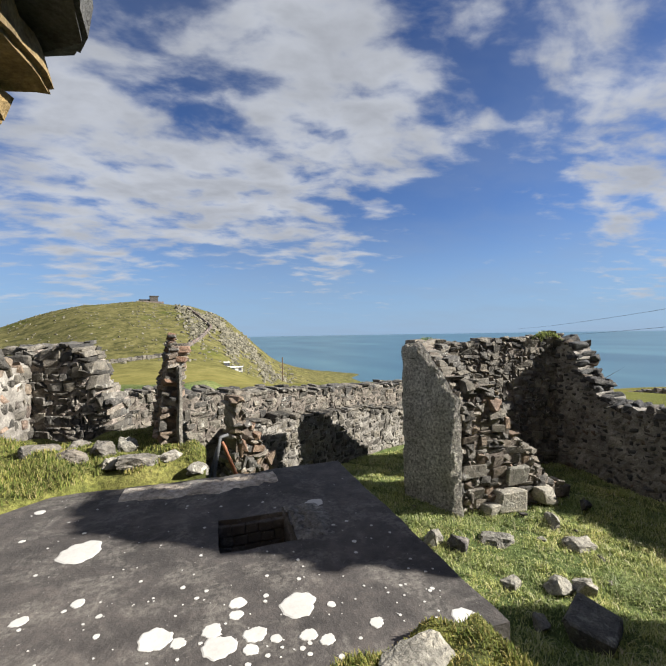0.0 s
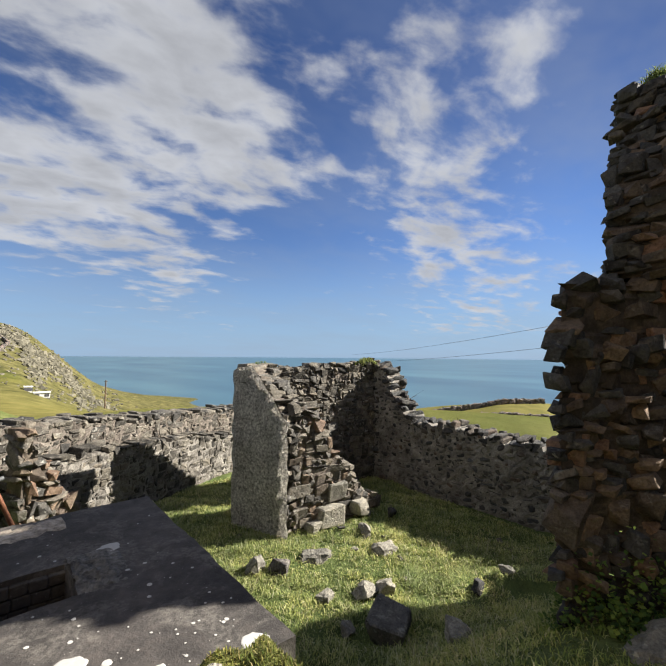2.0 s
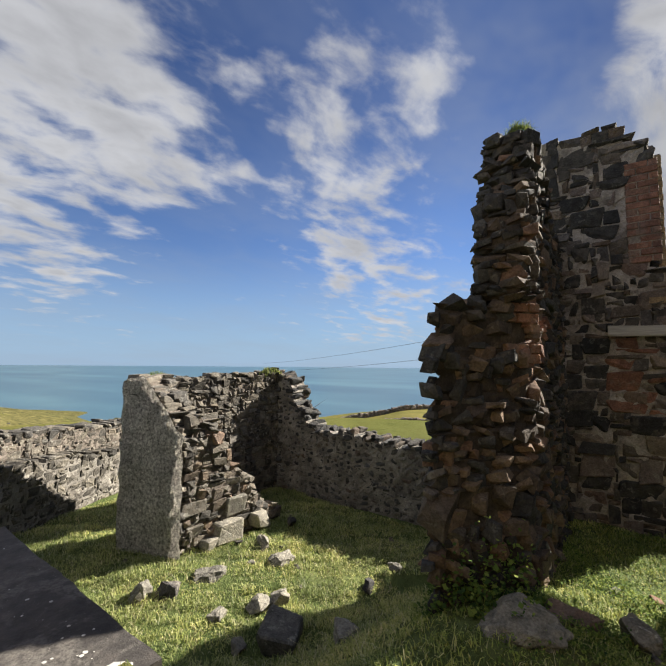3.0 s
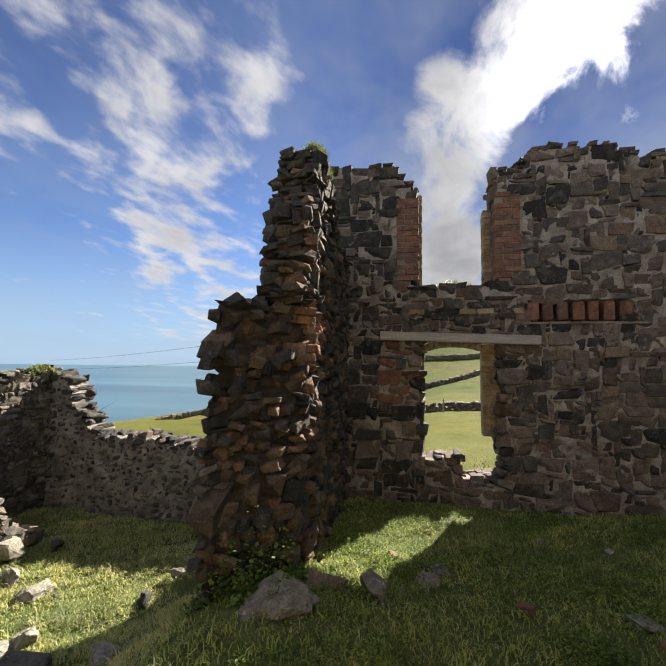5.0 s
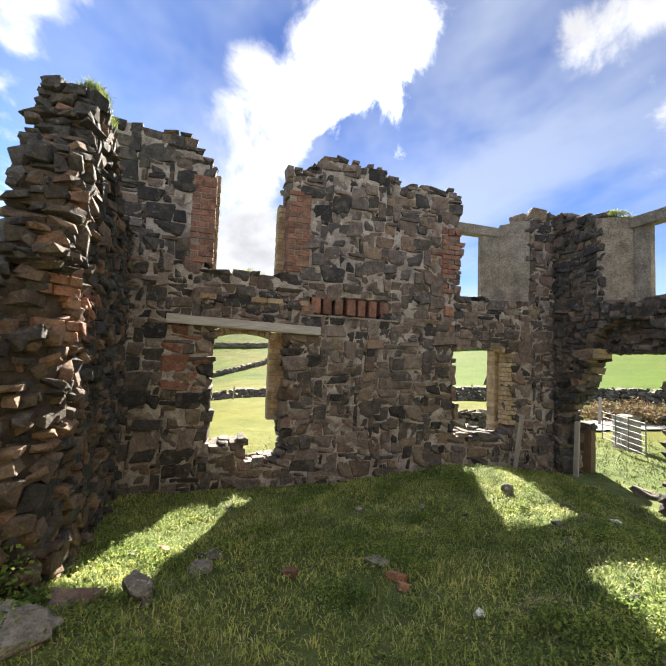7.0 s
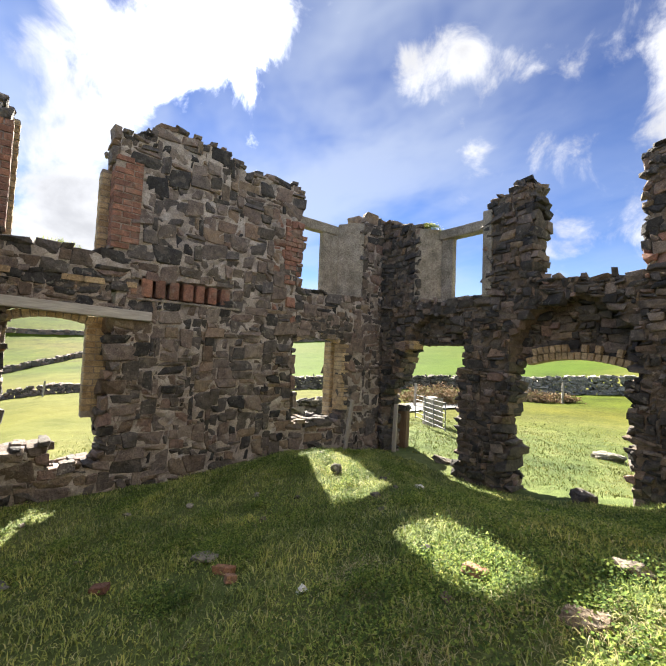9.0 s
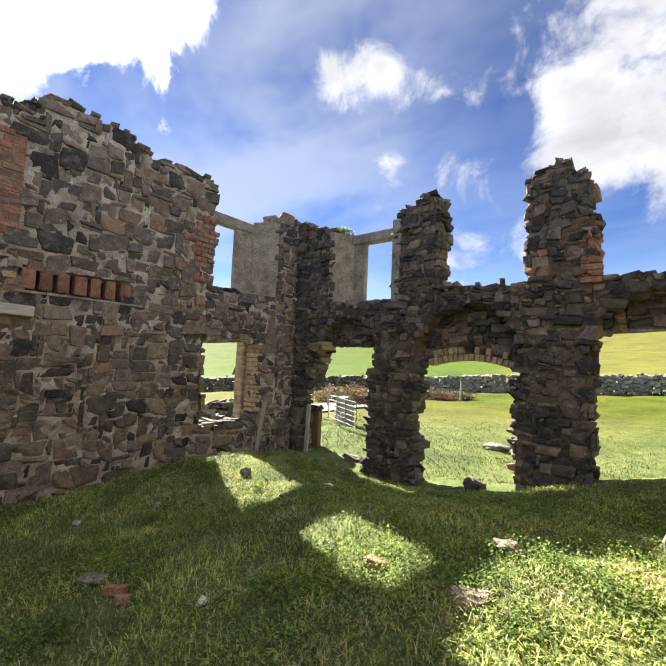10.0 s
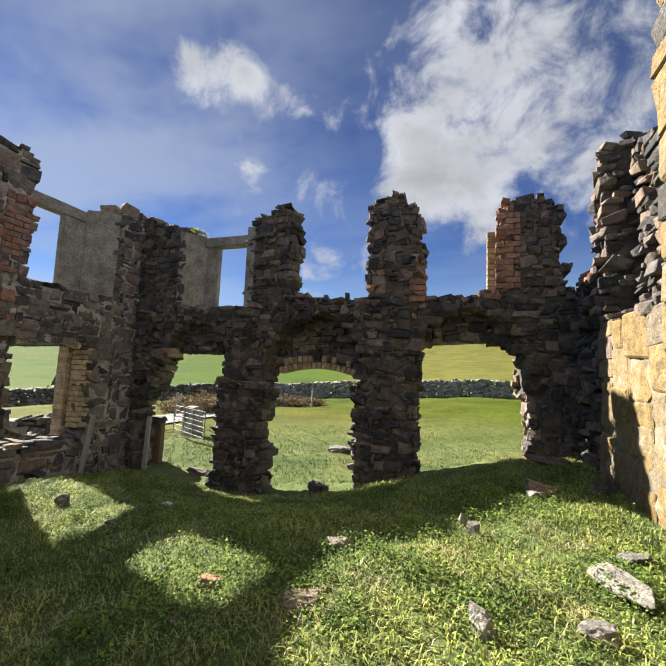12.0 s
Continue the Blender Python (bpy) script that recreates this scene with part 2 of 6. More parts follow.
CREAM_BRICK = material("buff_brick", stone_look([(0.0, (0.27, 0.20, 0.125)), (0.5, (0.36, 0.275, 0.175)), (1.0, (0.42, 0.335, 0.225))], 0.1))


def concrete_look(t, pos, bsdf):
    n1, n2, n3 = t.noise(pos, 1.6, 5.0, 0.6), t.noise(pos, 14.0, 6.0, 0.7), t.noise(pos, 90.0, 3.0, 0.7)
    col = t.ramp(n1, [(0.3, (0.040, 0.037, 0.035)), (0.52, (0.062, 0.056, 0.053)), (0.72, (0.104, 0.092, 0.084))])
    col = t.mix(1.0, col, t.ramp(n2, [(0.28, (0.65, 0.65, 0.66)), (0.5, (1, 1, 1)), (0.74, (1.5, 1.45, 1.4))]), "MULTIPLY")
    stain = t.math("MULTIPLY", t.remap(t.noise(pos, 4.6, 6.0, 0.72, 0.5), 0.47, 0.60), t.remap(t.noise(pos, 38.0, 4.0, 0.75), 0.36, 0.60))
    col = t.mix(t.math("MULTIPLY", stain, 0.45), col, (0.205, 0.190, 0.168))
    col = t.mix(t.remap(n3, 0.68, 0.74), col, (0.34, 0.32, 0.29))
    return col, t.math("ADD", n2, t.math("MULTIPLY", n3, 0.5)), 0.35


CONCRETE = material("weathered_concrete", concrete_look, 0.82)
LICHEN = material("white_lichen", mortar_look((0.38, 0.37, 0.35), (0.43, 0.42, 0.40), (0.48, 0.47, 0.445), 60.0, 0.25, 0.10))


def wood_look(c0, c1):
    def build(t, pos, bsdf):
        s = t.add("ShaderNodeMapping", None, Vector=t.add("ShaderNodeTexCoord").outputs["Object"], Scale=(14.0, 14.0, 1.2)).outputs[0]
        n = t.noise(s, 4.0, 6.0, 0.65)
        return t.ramp(n, [(0.3, c0), (0.7, c1)]), n, 0.5
    return build


GREY_WOOD = material("weathered_grey_timber", wood_look((0.20, 0.18, 0.155), (0.40, 0.37, 0.33)))
BEAM_WOOD = material("pale_grey_timber", wood_look((0.30, 0.285, 0.265), (0.50, 0.48, 0.45)))
BROWN_WOOD = material("brown_timber", wood_look((0.085, 0.055, 0.035), (0.17, 0.115, 0.075)))


def metal_look(c0, c1, metallic):
    def build(t, pos, bsdf):
        bsdf.inputs["Metallic"].default_value = metallic
        bsdf.inputs["Roughness"].default_value = 0.55
        n = t.noise(pos, 30.0, 5.0, 0.7)
        return t.ramp(n, [(0.35, c0), (0.65, c1)]), n, 0.3
    return build


RUST = material("rusted_iron", metal_look((0.14, 0.055, 0.030), (0.27, 0.115, 0.060), 0.1))
GALV = material("galvanised_steel", metal_look((0.10, 0.105, 0.11), (0.17, 0.175, 0.18), 0.0))
WHITE_PAINT = material("white_limewash", mortar_look((0.66, 0.66, 0.64), (0.76, 0.76, 0.74), (0.82, 0.82, 0.80)))
SLATE = material("slate_roof", mortar_look((0.06, 0.06, 0.07), (0.10, 0.10, 0.11), (0.16, 0.16, 0.17)))
ASPHALT = material("worn_asphalt", mortar_look((0.10, 0.10, 0.10), (0.16, 0.16, 0.155), (0.24, 0.235, 0.22)))


def grass_ground(t, pos, bsdf):
    bsdf.inputs["Specular IOR Level"].default_value = 0.04
    n0 = t.noise(pos, 0.035, 3.0, 0.5)
    n1, n2, n3 = t.noise(pos, 0.55, 5.0, 0.6), t.noise(pos, 6.0, 6.0, 0.65), t.noise(pos, 60.0, 4.0, 0.7)
    col = t.ramp(n1, [(0.30, (0.050, 0.074, 0.030)), (0.5, (0.095, 0.125, 0.045)), (0.70, (0.155, 0.165, 0.070))])
    far = t.ramp(n0, [(0.36, (0.034, 0.062, 0.005)), (0.52, (0.052, 0.074, 0.007)), (0.66, (0.076, 0.078, 0.013))])
    dist = t.remap(t.vmath("LENGTH", pos), 9.0, 20.0)
    n4 = t.noise(pos, 0.30, 6.0, 0.7)
    far = t.mix(1.0, far, t.ramp(n4, [(0.32, (0.62, 0.62, 0.62)), (0.5, (1, 1, 1)), (0.68, (1.35, 1.3, 1.2))]), "MULTIPLY")
    col = t.mix(dist, col, far)
    col = t.mix(1.0, col, t.ramp(n2, [(0.3, (0.62, 0.64, 0.6)), (0.5, (1, 1, 1)), (0.75, (1.35, 1.3, 1.25))]), "MULTIPLY")
    col = t.mix(1.0, col, t.ramp(n3, [(0.3, (0.6, 0.6, 0.6)), (0.7, (1.3, 1.3, 1.3))]), "MULTIPLY")
    z = t.add("ShaderNodeSeparateXYZ", None, Vector=pos)
    moor = t.math("MULTIPLY", t.remap(z.outputs["Y"], 60.0, 120.0), t.remap(t.noise(pos, 0.05, 6.0, 0.65), 0.24, 0.48))
    n5 = t.noise(pos, 1.1, 5.0, 0.7)
    heath = t.ramp(t.math("ADD", t.math("MULTIPLY", n4, 0.62), t.math("MULTIPLY", n5, 0.38)), [(0.38, (0.034, 0.036, 0.017)), (0.5, (0.098, 0.090, 0.036)), (0.61, (0.170, 0.150, 0.066))])
    north = t.math("MULTIPLY", t.math("MULTIPLY", t.remap(z.outputs["Y"], 6.0, 12.0), t.remap(z.outputs["Y"], 130.0, 80.0)), dist)
    east_field = t.math("MULTIPLY", t.math("MULTIPLY", t.remap(z.outputs["X"], 7.0, 11.0), t.remap(z.outputs["X"], 75.0, 55.0)), t.remap(z.outputs["Y"], -24.0, -16.0))
    meadow = t.math("MULTIPLY", east_field, 0.8)
    col = t.mix(t.math("MULTIPLY", north, 0.85), col, t.ramp(n4, [(0.32, (0.130, 0.118, 0.036)), (0.5, (0.175, 0.155, 0.050)), (0.66, (0.215, 0.185, 0.066))]))
    col = t.mix(t.math("MULTIPLY", meadow, 0.72), col, t.ramp(n4, [(0.32, (0.070, 0.072, 0.016)), (0.5, (0.098, 0.094, 0.022)), (0.66, (0.122, 0.111, 0.030))]))
    pasture = t.math("MULTIPLY", t.math("MULTIPLY", t.remap(z.outputs["Y"], -26.0, -34.0), t.remap(z.outputs["X"], 10.0, 24.0)), t.remap(n0, 0.30, 0.55))
    fallow = t.math("MULTIPLY", t.remap(z.outputs["Y"], -26.0, -34.0), t.remap(z.outputs["X"], 24.0, 10.0))
    col = t.mix(t.math("MULTIPLY", fallow, 0.8), col, t.ramp(n4, [(0.32, (0.082, 0.084, 0.020)), (0.5, (0.112, 0.108, 0.028)), (0.66, (0.140, 0.130, 0.038))]))
    col = t.mix(t.math("MULTIPLY", pasture, 0.6), col, (0.040, 0.086, 0.006))
    col = t.mix(t.math("MULTIPLY", moor, 0.92), col, heath)
    return col, t.math("ADD", n2, t.math("MULTIPLY", n3, 0.7)), 0.8


GRASS = material("rough_pasture", grass_ground, 0.95)


def blade_look(stops):
    def build(t, pos, bsdf):
        r = t.add("ShaderNodeNewGeometry").outputs["Random Per Island"]
        col = t.ramp(r, stops)
        n = t.noise(pos, 1.4, 6.0, 0.7)
        col = t.mix(1.0, col, t.ramp(n, [(0.34, (0.42, 0.52, 0.54)), (0.5, (0.92, 0.95, 0.95)), (0.66, (1.36, 1.26, 1.2))]), "MULTIPLY")
        bsdf.inputs["Specular IOR Level"].default_value = 0.12
        own = t.add("ShaderNodeNewGeometry").outputs["Normal"]
        soft = t.vmath("NORMALIZE", t.vmath("ADD", own, (0.0, 0.0, 0.9)))
        t.tree.links.new(soft, bsdf.inputs["Normal"])
        thin = t.add("ShaderNodeBsdfTranslucent", None, Color=col, Normal=soft)
        both = t.add("ShaderNodeMixShader", None, Fac=0.38)
        t.tree.links.new(bsdf.outputs[0], both.inputs[1])
        t.tree.links.new(thin.outputs[0], both.inputs[2])
        t.tree.links.new(both.outputs[0], t.tree.nodes["Material Output"].inputs["Surface"])
        return col, None, 0.0
    return build


BLADE = material("grass_blades", blade_look([(0.0, (0.090, 0.135, 0.052)), (0.33, (0.235, 0.300, 0.082)), (0.68, (0.41, 0.455, 0.120)), (0.92, (0.52, 0.505, 0.20)), (1.0, (0.62, 0.59, 0.35))]), 0.6)
PASTURE_BLADE = material("pasture_blades", blade_look([(0.0, (0.07, 0.105, 0.015)), (0.5, (0.140, 0.160, 0.026)), (0.85, (0.20, 0.195, 0.045)), (1.0, (0.26, 0.23, 0.085))]), 0.6)
WEED = material("weed_leaves", blade_look([(0.0, (0.050, 0.095, 0.032)), (0.55, (0.150, 0.230, 0.050)), (1.0, (0.35, 0.42, 0.100))]), 0.8)
BRAMBLE = material("dry_bramble", blade_look([(0.0, (0.16, 0.10, 0.055)), (0.6, (0.26, 0.17, 0.10)), (1.0, (0.14, 0.15, 0.05))]), 0.8)


def water_look(t, pos, bsdf):
    m = t.add("ShaderNodeMapping", None, Vector=pos, Scale=(0.012, 0.004, 0.01), Rotation=(0, 0, 0.7)).outputs[0]
    n = t.noise(m, 1.0, 5.0, 0.55)
    bsdf.inputs["Roughness"].default_value = 0.32
    bsdf.inputs["Specular IOR Level"].default_value = 0.35
    col = t.ramp(n, [(0.36, (0.033, 0.078, 0.112)), (0.5, (0.045, 0.102, 0.136)), (0.64, (0.062, 0.134, 0.166))])
    w = t.noise(pos, 0.25, 6.0, 0.7)
    return col, w, 0.25


WATER = material("sea_water", water_look, 0.3)

MOSS = material("yellow_moss", mortar_look((0.045, 0.055, 0.016), (0.11, 0.115, 0.028), (0.19, 0.175, 0.055), 30.0, 1.8), 0.95)
BROKEN = material("crumbled_concrete", mortar_look((0.24, 0.20, 0.16), (0.46, 0.40, 0.33), (0.62, 0.56, 0.48), 26.0, 1.6))
GREY_ROCK = material("grey_rock", stone_look([(0.0, (0.075, 0.076, 0.076)), (1.0, (0.115, 0.113, 0.108))], 0.5, (0.30, 0.30, 0.27)))
DARK_ROCK = material("dark_grey_rock", stone_look([(0.0, (0.048, 0.050, 0.053)), (1.0, (0.078, 0.078, 0.078))], 0.35, (0.26, 0.26, 0.24)))
STRAW = material("dry_straw", blade_look([(0.0, (0.34, 0.29, 0.14)), (0.6, (0.52, 0.46, 0.25)), (1.0, (0.64, 0.59, 0.40))]), 0.7)
OLIVE = material("olive_moss_grass", blade_look([(0.0, (0.09, 0.13, 0.03)), (0.45, (0.19, 0.21, 0.05)), (0.8, (0.30, 0.27, 0.09)), (1.0, (0.37, 0.31, 0.15))]), 0.8)
YARD_BLADE = material("yard_grass_blades", blade_look([(0.0, (0.14, 0.19, 0.060)), (0.38, (0.38, 0.42, 0.140)), (0.72, (0.52, 0.53, 0.21)), (0.92, (0.62, 0.58, 0.32)), (1.0, (0.68, 0.64, 0.45))]), 0.6)
ROUGH_MORTAR = material("rough_dark_mortar", mortar_look((0.075, 0.071, 0.066), (0.15, 0.143, 0.132), (0.27, 0.257, 0.232), 40.0, 1.8))

import itertools

# ---- mesh helpers ----
RNG = np.random.default_rng(7)


def smooth(a, b, x):
    t = np.clip((np.asarray(x, float) - a) / (b - a), 0.0, 1.0)
    return t * t * (3 - 2 * t)


def mesh_from(name, verts, faces, mat):
    me = bpy.data.meshes.new(name)
    me.from_pydata([tuple(v) for v in verts], [], [tuple(int(i) for i in f) for f in faces])
    me.materials.append(mat)
    me.update()
    return me


def part(name, data, parent, label="", kind=""):
    """Links a mesh (or a bmesh result) as a part under a thing."""
    ob = new(name, data)
    ob.parent = parent
    return tagged(ob, label=label, kind=kind)


def block_proto(name, mat, seed, jitter=0.10, bevel=0.10, cut=0.0, bulge=0):
    """A worn block of about unit size: a box with shifted corners, or a broken hull with bulging faces, with softened edges."""
    r = random.Random(seed)
    bm = bmesh.new()
    if bulge:
        for x, y, z in itertools.product((-0.5, 0.5), repeat=3):
            k = r.uniform(0.62, 0.9) if r.random() < cut else 1.0
            bm.verts.new(Vector((x, y, z)) * k + Vector((r.uniform(-jitter, jitter), r.uniform(-jitter, jitter), r.uniform(-jitter, jitter))))
        for _ in range(bulge):
            p = [r.uniform(-0.38, 0.38) for _ in range(3)]
            p[r.randrange(3)] = r.choice((-1, 1)) * r.uniform(0.48, 0.60)
            bm.verts.new(p)
        res = bmesh.ops.convex_hull(bm, input=bm.verts[:])
        bmesh.ops.delete(bm, geom=[v for v in bm.verts if not v.link_faces], context="VERTS")
        bmesh.ops.dissolve_limit(bm, angle_limit=0.16, verts=bm.verts[:], edges=bm.edges[:])
    else:
        bmesh.ops.create_cube(bm, size=1.0)
        for v in bm.verts:
            v.co += Vector((r.uniform(-jitter, jitter), r.uniform(-jitter, jitter), r.uniform(-jitter, jitter)))
    bmesh.ops.bevel(bm, geom=bm.edges[:], offset=bevel, segments=1, affect="EDGES", profile=0.5)
    me = bpy.data.meshes.new(name)
    bm.to_mesh(me)
    bm.free()
    me.materials.append(mat)
    return me


def proto_arrays(me):
    v = np.array([p.co[:] for p in me.vertices])
    return v, [list(p.vertices) for p in me.polygons]


PROTOS = {}


def protos(mat, style="rubble"):
    if style == "mixed":
        return protos(mat, "slab") + protos(mat, "rubble")
    key = (mat.name, style)
    if key not in PROTOS:
        spec = {"rubble": (0.13, 0.028, 0.5, 5), "round": (0.15, 0.07, 0.6, 6), "brick": (0.025, 0.045, 0.0), "ashlar": (0.05, 0.05, 0.15, 2), "slab": (0.085, 0.04, 0.35, 4)}[style]
        name = "brick" if style == "brick" else "stone"
        meshes = [block_proto(name, mat, 100 + i, *spec) for i in range(5 if style == "brick" else 18)]
        PROTOS[key] = [(m, *proto_arrays(m)) for m in meshes]
    return PROTOS[key]


class Pile:
    """Collects placed pieces: the nearest become parts of their own, the rest one joined part."""

    def __init__(self, near, limit):
        self.items, self.near, self.limit = [], Vector(near), limit

    def put(self, pool, m):
        self.items.append((pool[int(RNG.integers(len(pool)))], m))

    def finish(self, parent, name, joined, label=""):
        self.items.sort(key=lambda it: (it[1].translation - self.near).length)
        for (me, _, _), m in self.items[:self.limit]:
            ob = new(name, me)
            ob.parent, ob.matrix_basis = parent, m
        rest = self.items[self.limit:]
        if not rest:
            return
        verts, faces, mats, count, slots = [], [], [], 0, []
        for (me, v, f), m in rest:
            a = np.array(m)
            verts.append(v @ a[:3, :3].T + a[:3, 3])
            faces += [[i + count for i in q] for q in f]
            if me.materials[0] not in slots:
                slots.append(me.materials[0])
            mats += [slots.index(me.materials[0])] * len(f)
            count += len(v)
        data = bpy.data.meshes.new(joined)
        data.from_pydata(np.concatenate(verts).tolist(), [], faces)
        for s in slots:
            data.materials.append(s)
        data.polygons.foreach_set("material_index", mats)
        data.update()
        part(joined, data, parent, label, "stuff")


def stone_matrix(centre, along, normal, size, tilt=0.06):
    """Pose and size of one stone: along the wall, into it, and up."""
    a, n = Vector((*along, 0)), Vector((*normal, 0))
    m = Matrix((a, n, Vector((0, 0, 1)))).transposed()
    turn = Euler((RNG.normal(0, tilt), RNG.normal(0, tilt), RNG.normal(0, tilt))).to_matrix()
    return Matrix.Translation(centre) @ (m @ turn @ Matrix.Diagonal(size)).to_4x4()


def rubble_wall(name, a, b, z0, z1, thick, mask, stones, mortar, label, near=(0, 0, 1), limit=120, cell=0.07, wide=(2, 7), high=(1, 4),
                proud=0.02, recess=0.03, back=True, style="rubble", tilt=0.05, weights=None, side=1, kind="structure", category="wall", zones=None, shear=None, inset=None, layer=0.24, fill=(0.95, 1.06), rim=(0.09, 0.07)):
    """A wall of single stones on a mortar core, from plan point a to b. mask(s, z) tells where there is wall; its seen face lies on the line a-b, and side says to which hand the wall goes back."""
    a, b = Vector(a), Vector(b)
    length = (b - a).length
    u = (b - a) / length
    n = Vector((-u.y, u.x)) * side          # from the seen face into the wall
    ns, nz = int(length / cell) + 1, int((z1 - z0) / cell) + 1
    inside = np.zeros((ns, nz), bool)
    for i in range(ns):
        for j in range(nz):
            s, z = (i + 0.5) * cell, z0 + (j + 0.5) * cell
            inside[i, j] = s < length and bool(mask(s, z))
    pad = np.pad(inside, 1)
    core = inside & pad[:-2, 1:-1] & pad[2:, 1:-1] & pad[1:-1, 2:]

    def world(s, d, z):
        p = a + u * (s + (shear(s, d, z) if shear else 0.0)) + n * d
        return (p.x, p.y, z)

    # mortar core
    verts, faces, index = [], [], {}

    def vert(i, j, k):
        key = (i, j, k)
        if key not in index:
            index[key] = len(verts)
            d = (recess + (inset(i * cell, z0 + j * cell) if inset else 0.0) if k == 0 else thick - recess) + float(RNG.normal(0, 0.008))
            verts.append(world(i * cell + float(RNG.normal(0, 0.012)), d, z0 + j * cell + float(RNG.normal(0, 0.012))))
        return index[key]

    cpad = np.pad(core, 1)
    for i, j in zip(*np.nonzero(core)):
        q = [(i, j), (i + 1, j), (i + 1, j + 1), (i, j + 1)]
        faces.append([vert(*p, 0) for p in q])
        faces.append([vert(*p, 1) for p in reversed(q)])
        for (di, dj), (p, r) in (((-1, 0), (q[3], q[0])), ((1, 0), (q[1], q[2])), ((0, -1), (q[0], q[1])), ((0, 1), (q[2], q[3]))):
            if not cpad[i + 1 + di, j + 1 + dj]:
                faces.append([vert(*p, 0), vert(*p, 1), vert(*r, 1), vert(*r, 0)])
    wall = tagged(new(name, mesh_from(name, verts, faces, mortar)), label=label, category=category, kind=kind)
    # stones
    pile = Pile(near, limit)
    free = inside.copy()
    for j in range(nz):
        for i in range(ns):
            if not free[i, j]:
                continue
            w, h = int(RNG.integers(wide[0], wide[1] + 1)), int(RNG.integers(high[0], high[1] + 1))
            h = min(h, w)
            ww = 1
            while ww < w and i + ww < ns and free[i + ww, j]:
                ww += 1
            hh = 1
            while hh < h and j + hh < nz and free[i:i + ww, j + hh].all():
                hh += 1
            free[i:i + ww, j:j + hh] = False
            edge = not pad[i:i + ww + 2, j + 1:j + hh + 2].all()
            sc, zc = (i + ww / 2) * cell, z0 + (j + hh / 2) * cell
            own = zones(sc, zc, 0.0) if zones else None
            if own is not None and not own:
                continue

            def pool_at(d):
                mats = (zones(sc, zc, d) if zones else None) or stones
                return protos(mats[int(RNG.choice(len(mats), p=weights if mats is stones else None))], style)

            fill_s, fill_z = ww * cell * RNG.uniform(*fill), hh * cell * RNG.uniform(*fill)
            if edge:
                fill_s, fill_z = max(fill_s, rim[0]), max(fill_z, rim[1])
                deep = inset(sc, zc) if inset else 0.0
                d = deep
                while d < thick - 0.05:
                    step = layer * RNG.uniform(0.6, 1.4)
                    if thick - d - step < 0.4 * layer:
                        step = thick - d
                    js, jz = RNG.normal(0, 0.022), RNG.normal(0, 0.016)
                    dd = d + step / 2 + (RNG.uniform(-0.5, 0.5) * proud if d == deep or d + step >= thick else 0)
                    pile.put(pool_at(dd), stone_matrix(world(sc + js, dd, zc + jz), u, n, (fill_s * RNG.uniform(0.85, 1.25), step * 1.12, fill_z * RNG.uniform(0.85, 1.2)), tilt * 1.5))
                    d += step
            else:
                depth = min(RNG.uniform(0.14, 0.22), thick)
                out = RNG.uniform(-0.4, 1.0) * proud
                pool = pool_at(0.0)
                deep = inset(sc, zc) if inset else 0.0
                pile.put(pool, stone_matrix(world(sc, depth / 2 - out + deep, zc), u, n, (fill_s, depth, fill_z), tilt))
                if back and RNG.random() < 0.9:
                    pile.put(pool, stone_matrix(world(sc, thick - depth / 2 + out, zc), u, n, (fill_s, depth, fill_z), tilt))
    pile.finish(wall, "stone", "rubble_stones")
    return wall, world, u, n


def ragged(points, rough=0.05, seed=0):
    """A broken outline: height over s through the given corner points, with small steps."""
    xs, zs = [p[0] for p in points], [p[1] for p in points]

    def height(s):
        return float(np.interp(s, xs, zs)) + rough * noise.noise((s * 4.3 + seed * 7.7, seed * 1.3, 0.5)) + rough * 0.7 * noise.noise((s * 11.0, seed * 3.1, 4.0))
    return height


def bricks_in(parent, world, u, n, s0, s1, z0, z1, depth0, mat, keep=None, course=0.083, length=0.235, width=0.11, label="", bedded=False):
    """Courses of single bricks on the plane at depth0 behind a wall's face, each bonded half over the last."""
    pool = protos(mat, "brick")
    row, z = 0, z0
    if keep is None or bedded:
        bed = [world(s_, d_, z_) for s_, d_, z_ in itertools.product((s0 + 0.012, s1 - 0.012), (depth0 + 0.010, depth0 + width - 0.010), (z0 + 0.004, z1 - 0.02))]
        part("mortar_bed", mesh_from("mortar_bed", bed, [(0, 1, 3, 2), (4, 6, 7, 5), (0, 4, 5, 1), (2, 3, 7, 6), (0, 2, 6, 4), (1, 5, 7, 3)], MORTAR), parent)
    while z + course * 0.8 < z1:
        s = s0
        first = True
        while s < s1 - 0.03:
            l = length * (0.5 if (row % 2 and first) else 1.0)
            l = min(l, s1 - s)
            first = False
            if not keep or keep(s + l / 2, z + course / 2):
                m = stone_matrix(world(s + l / 2, depth0 + width / 2 + RNG.normal(0, 0.003), z + course / 2), u, n, (l - 0.010, width, course - 0.010), 0.008)
                ob = new("brick", pool[int(RNG.integers(len(pool)))][0])
                ob.parent, ob.matrix_basis = parent, m
            s += l
        z += course
        row += 1


# ---- ground and sea ----
MOUNDS = ((0.6, -6.2, 0.09), (0.6, -4.6, 0.05), (0.6, -3.0, 0.22), (2.2, -6.2, -0.06), (2.2, -4.6, 0.08), (2.2, -3.0, 0.11), (2.2, -1.4, -0.20),
          (3.8, -6.2, -0.13), (3.8, -4.6, -0.06), (3.8, -1.4, 0.05), (5.4, -4.6, 0.09))


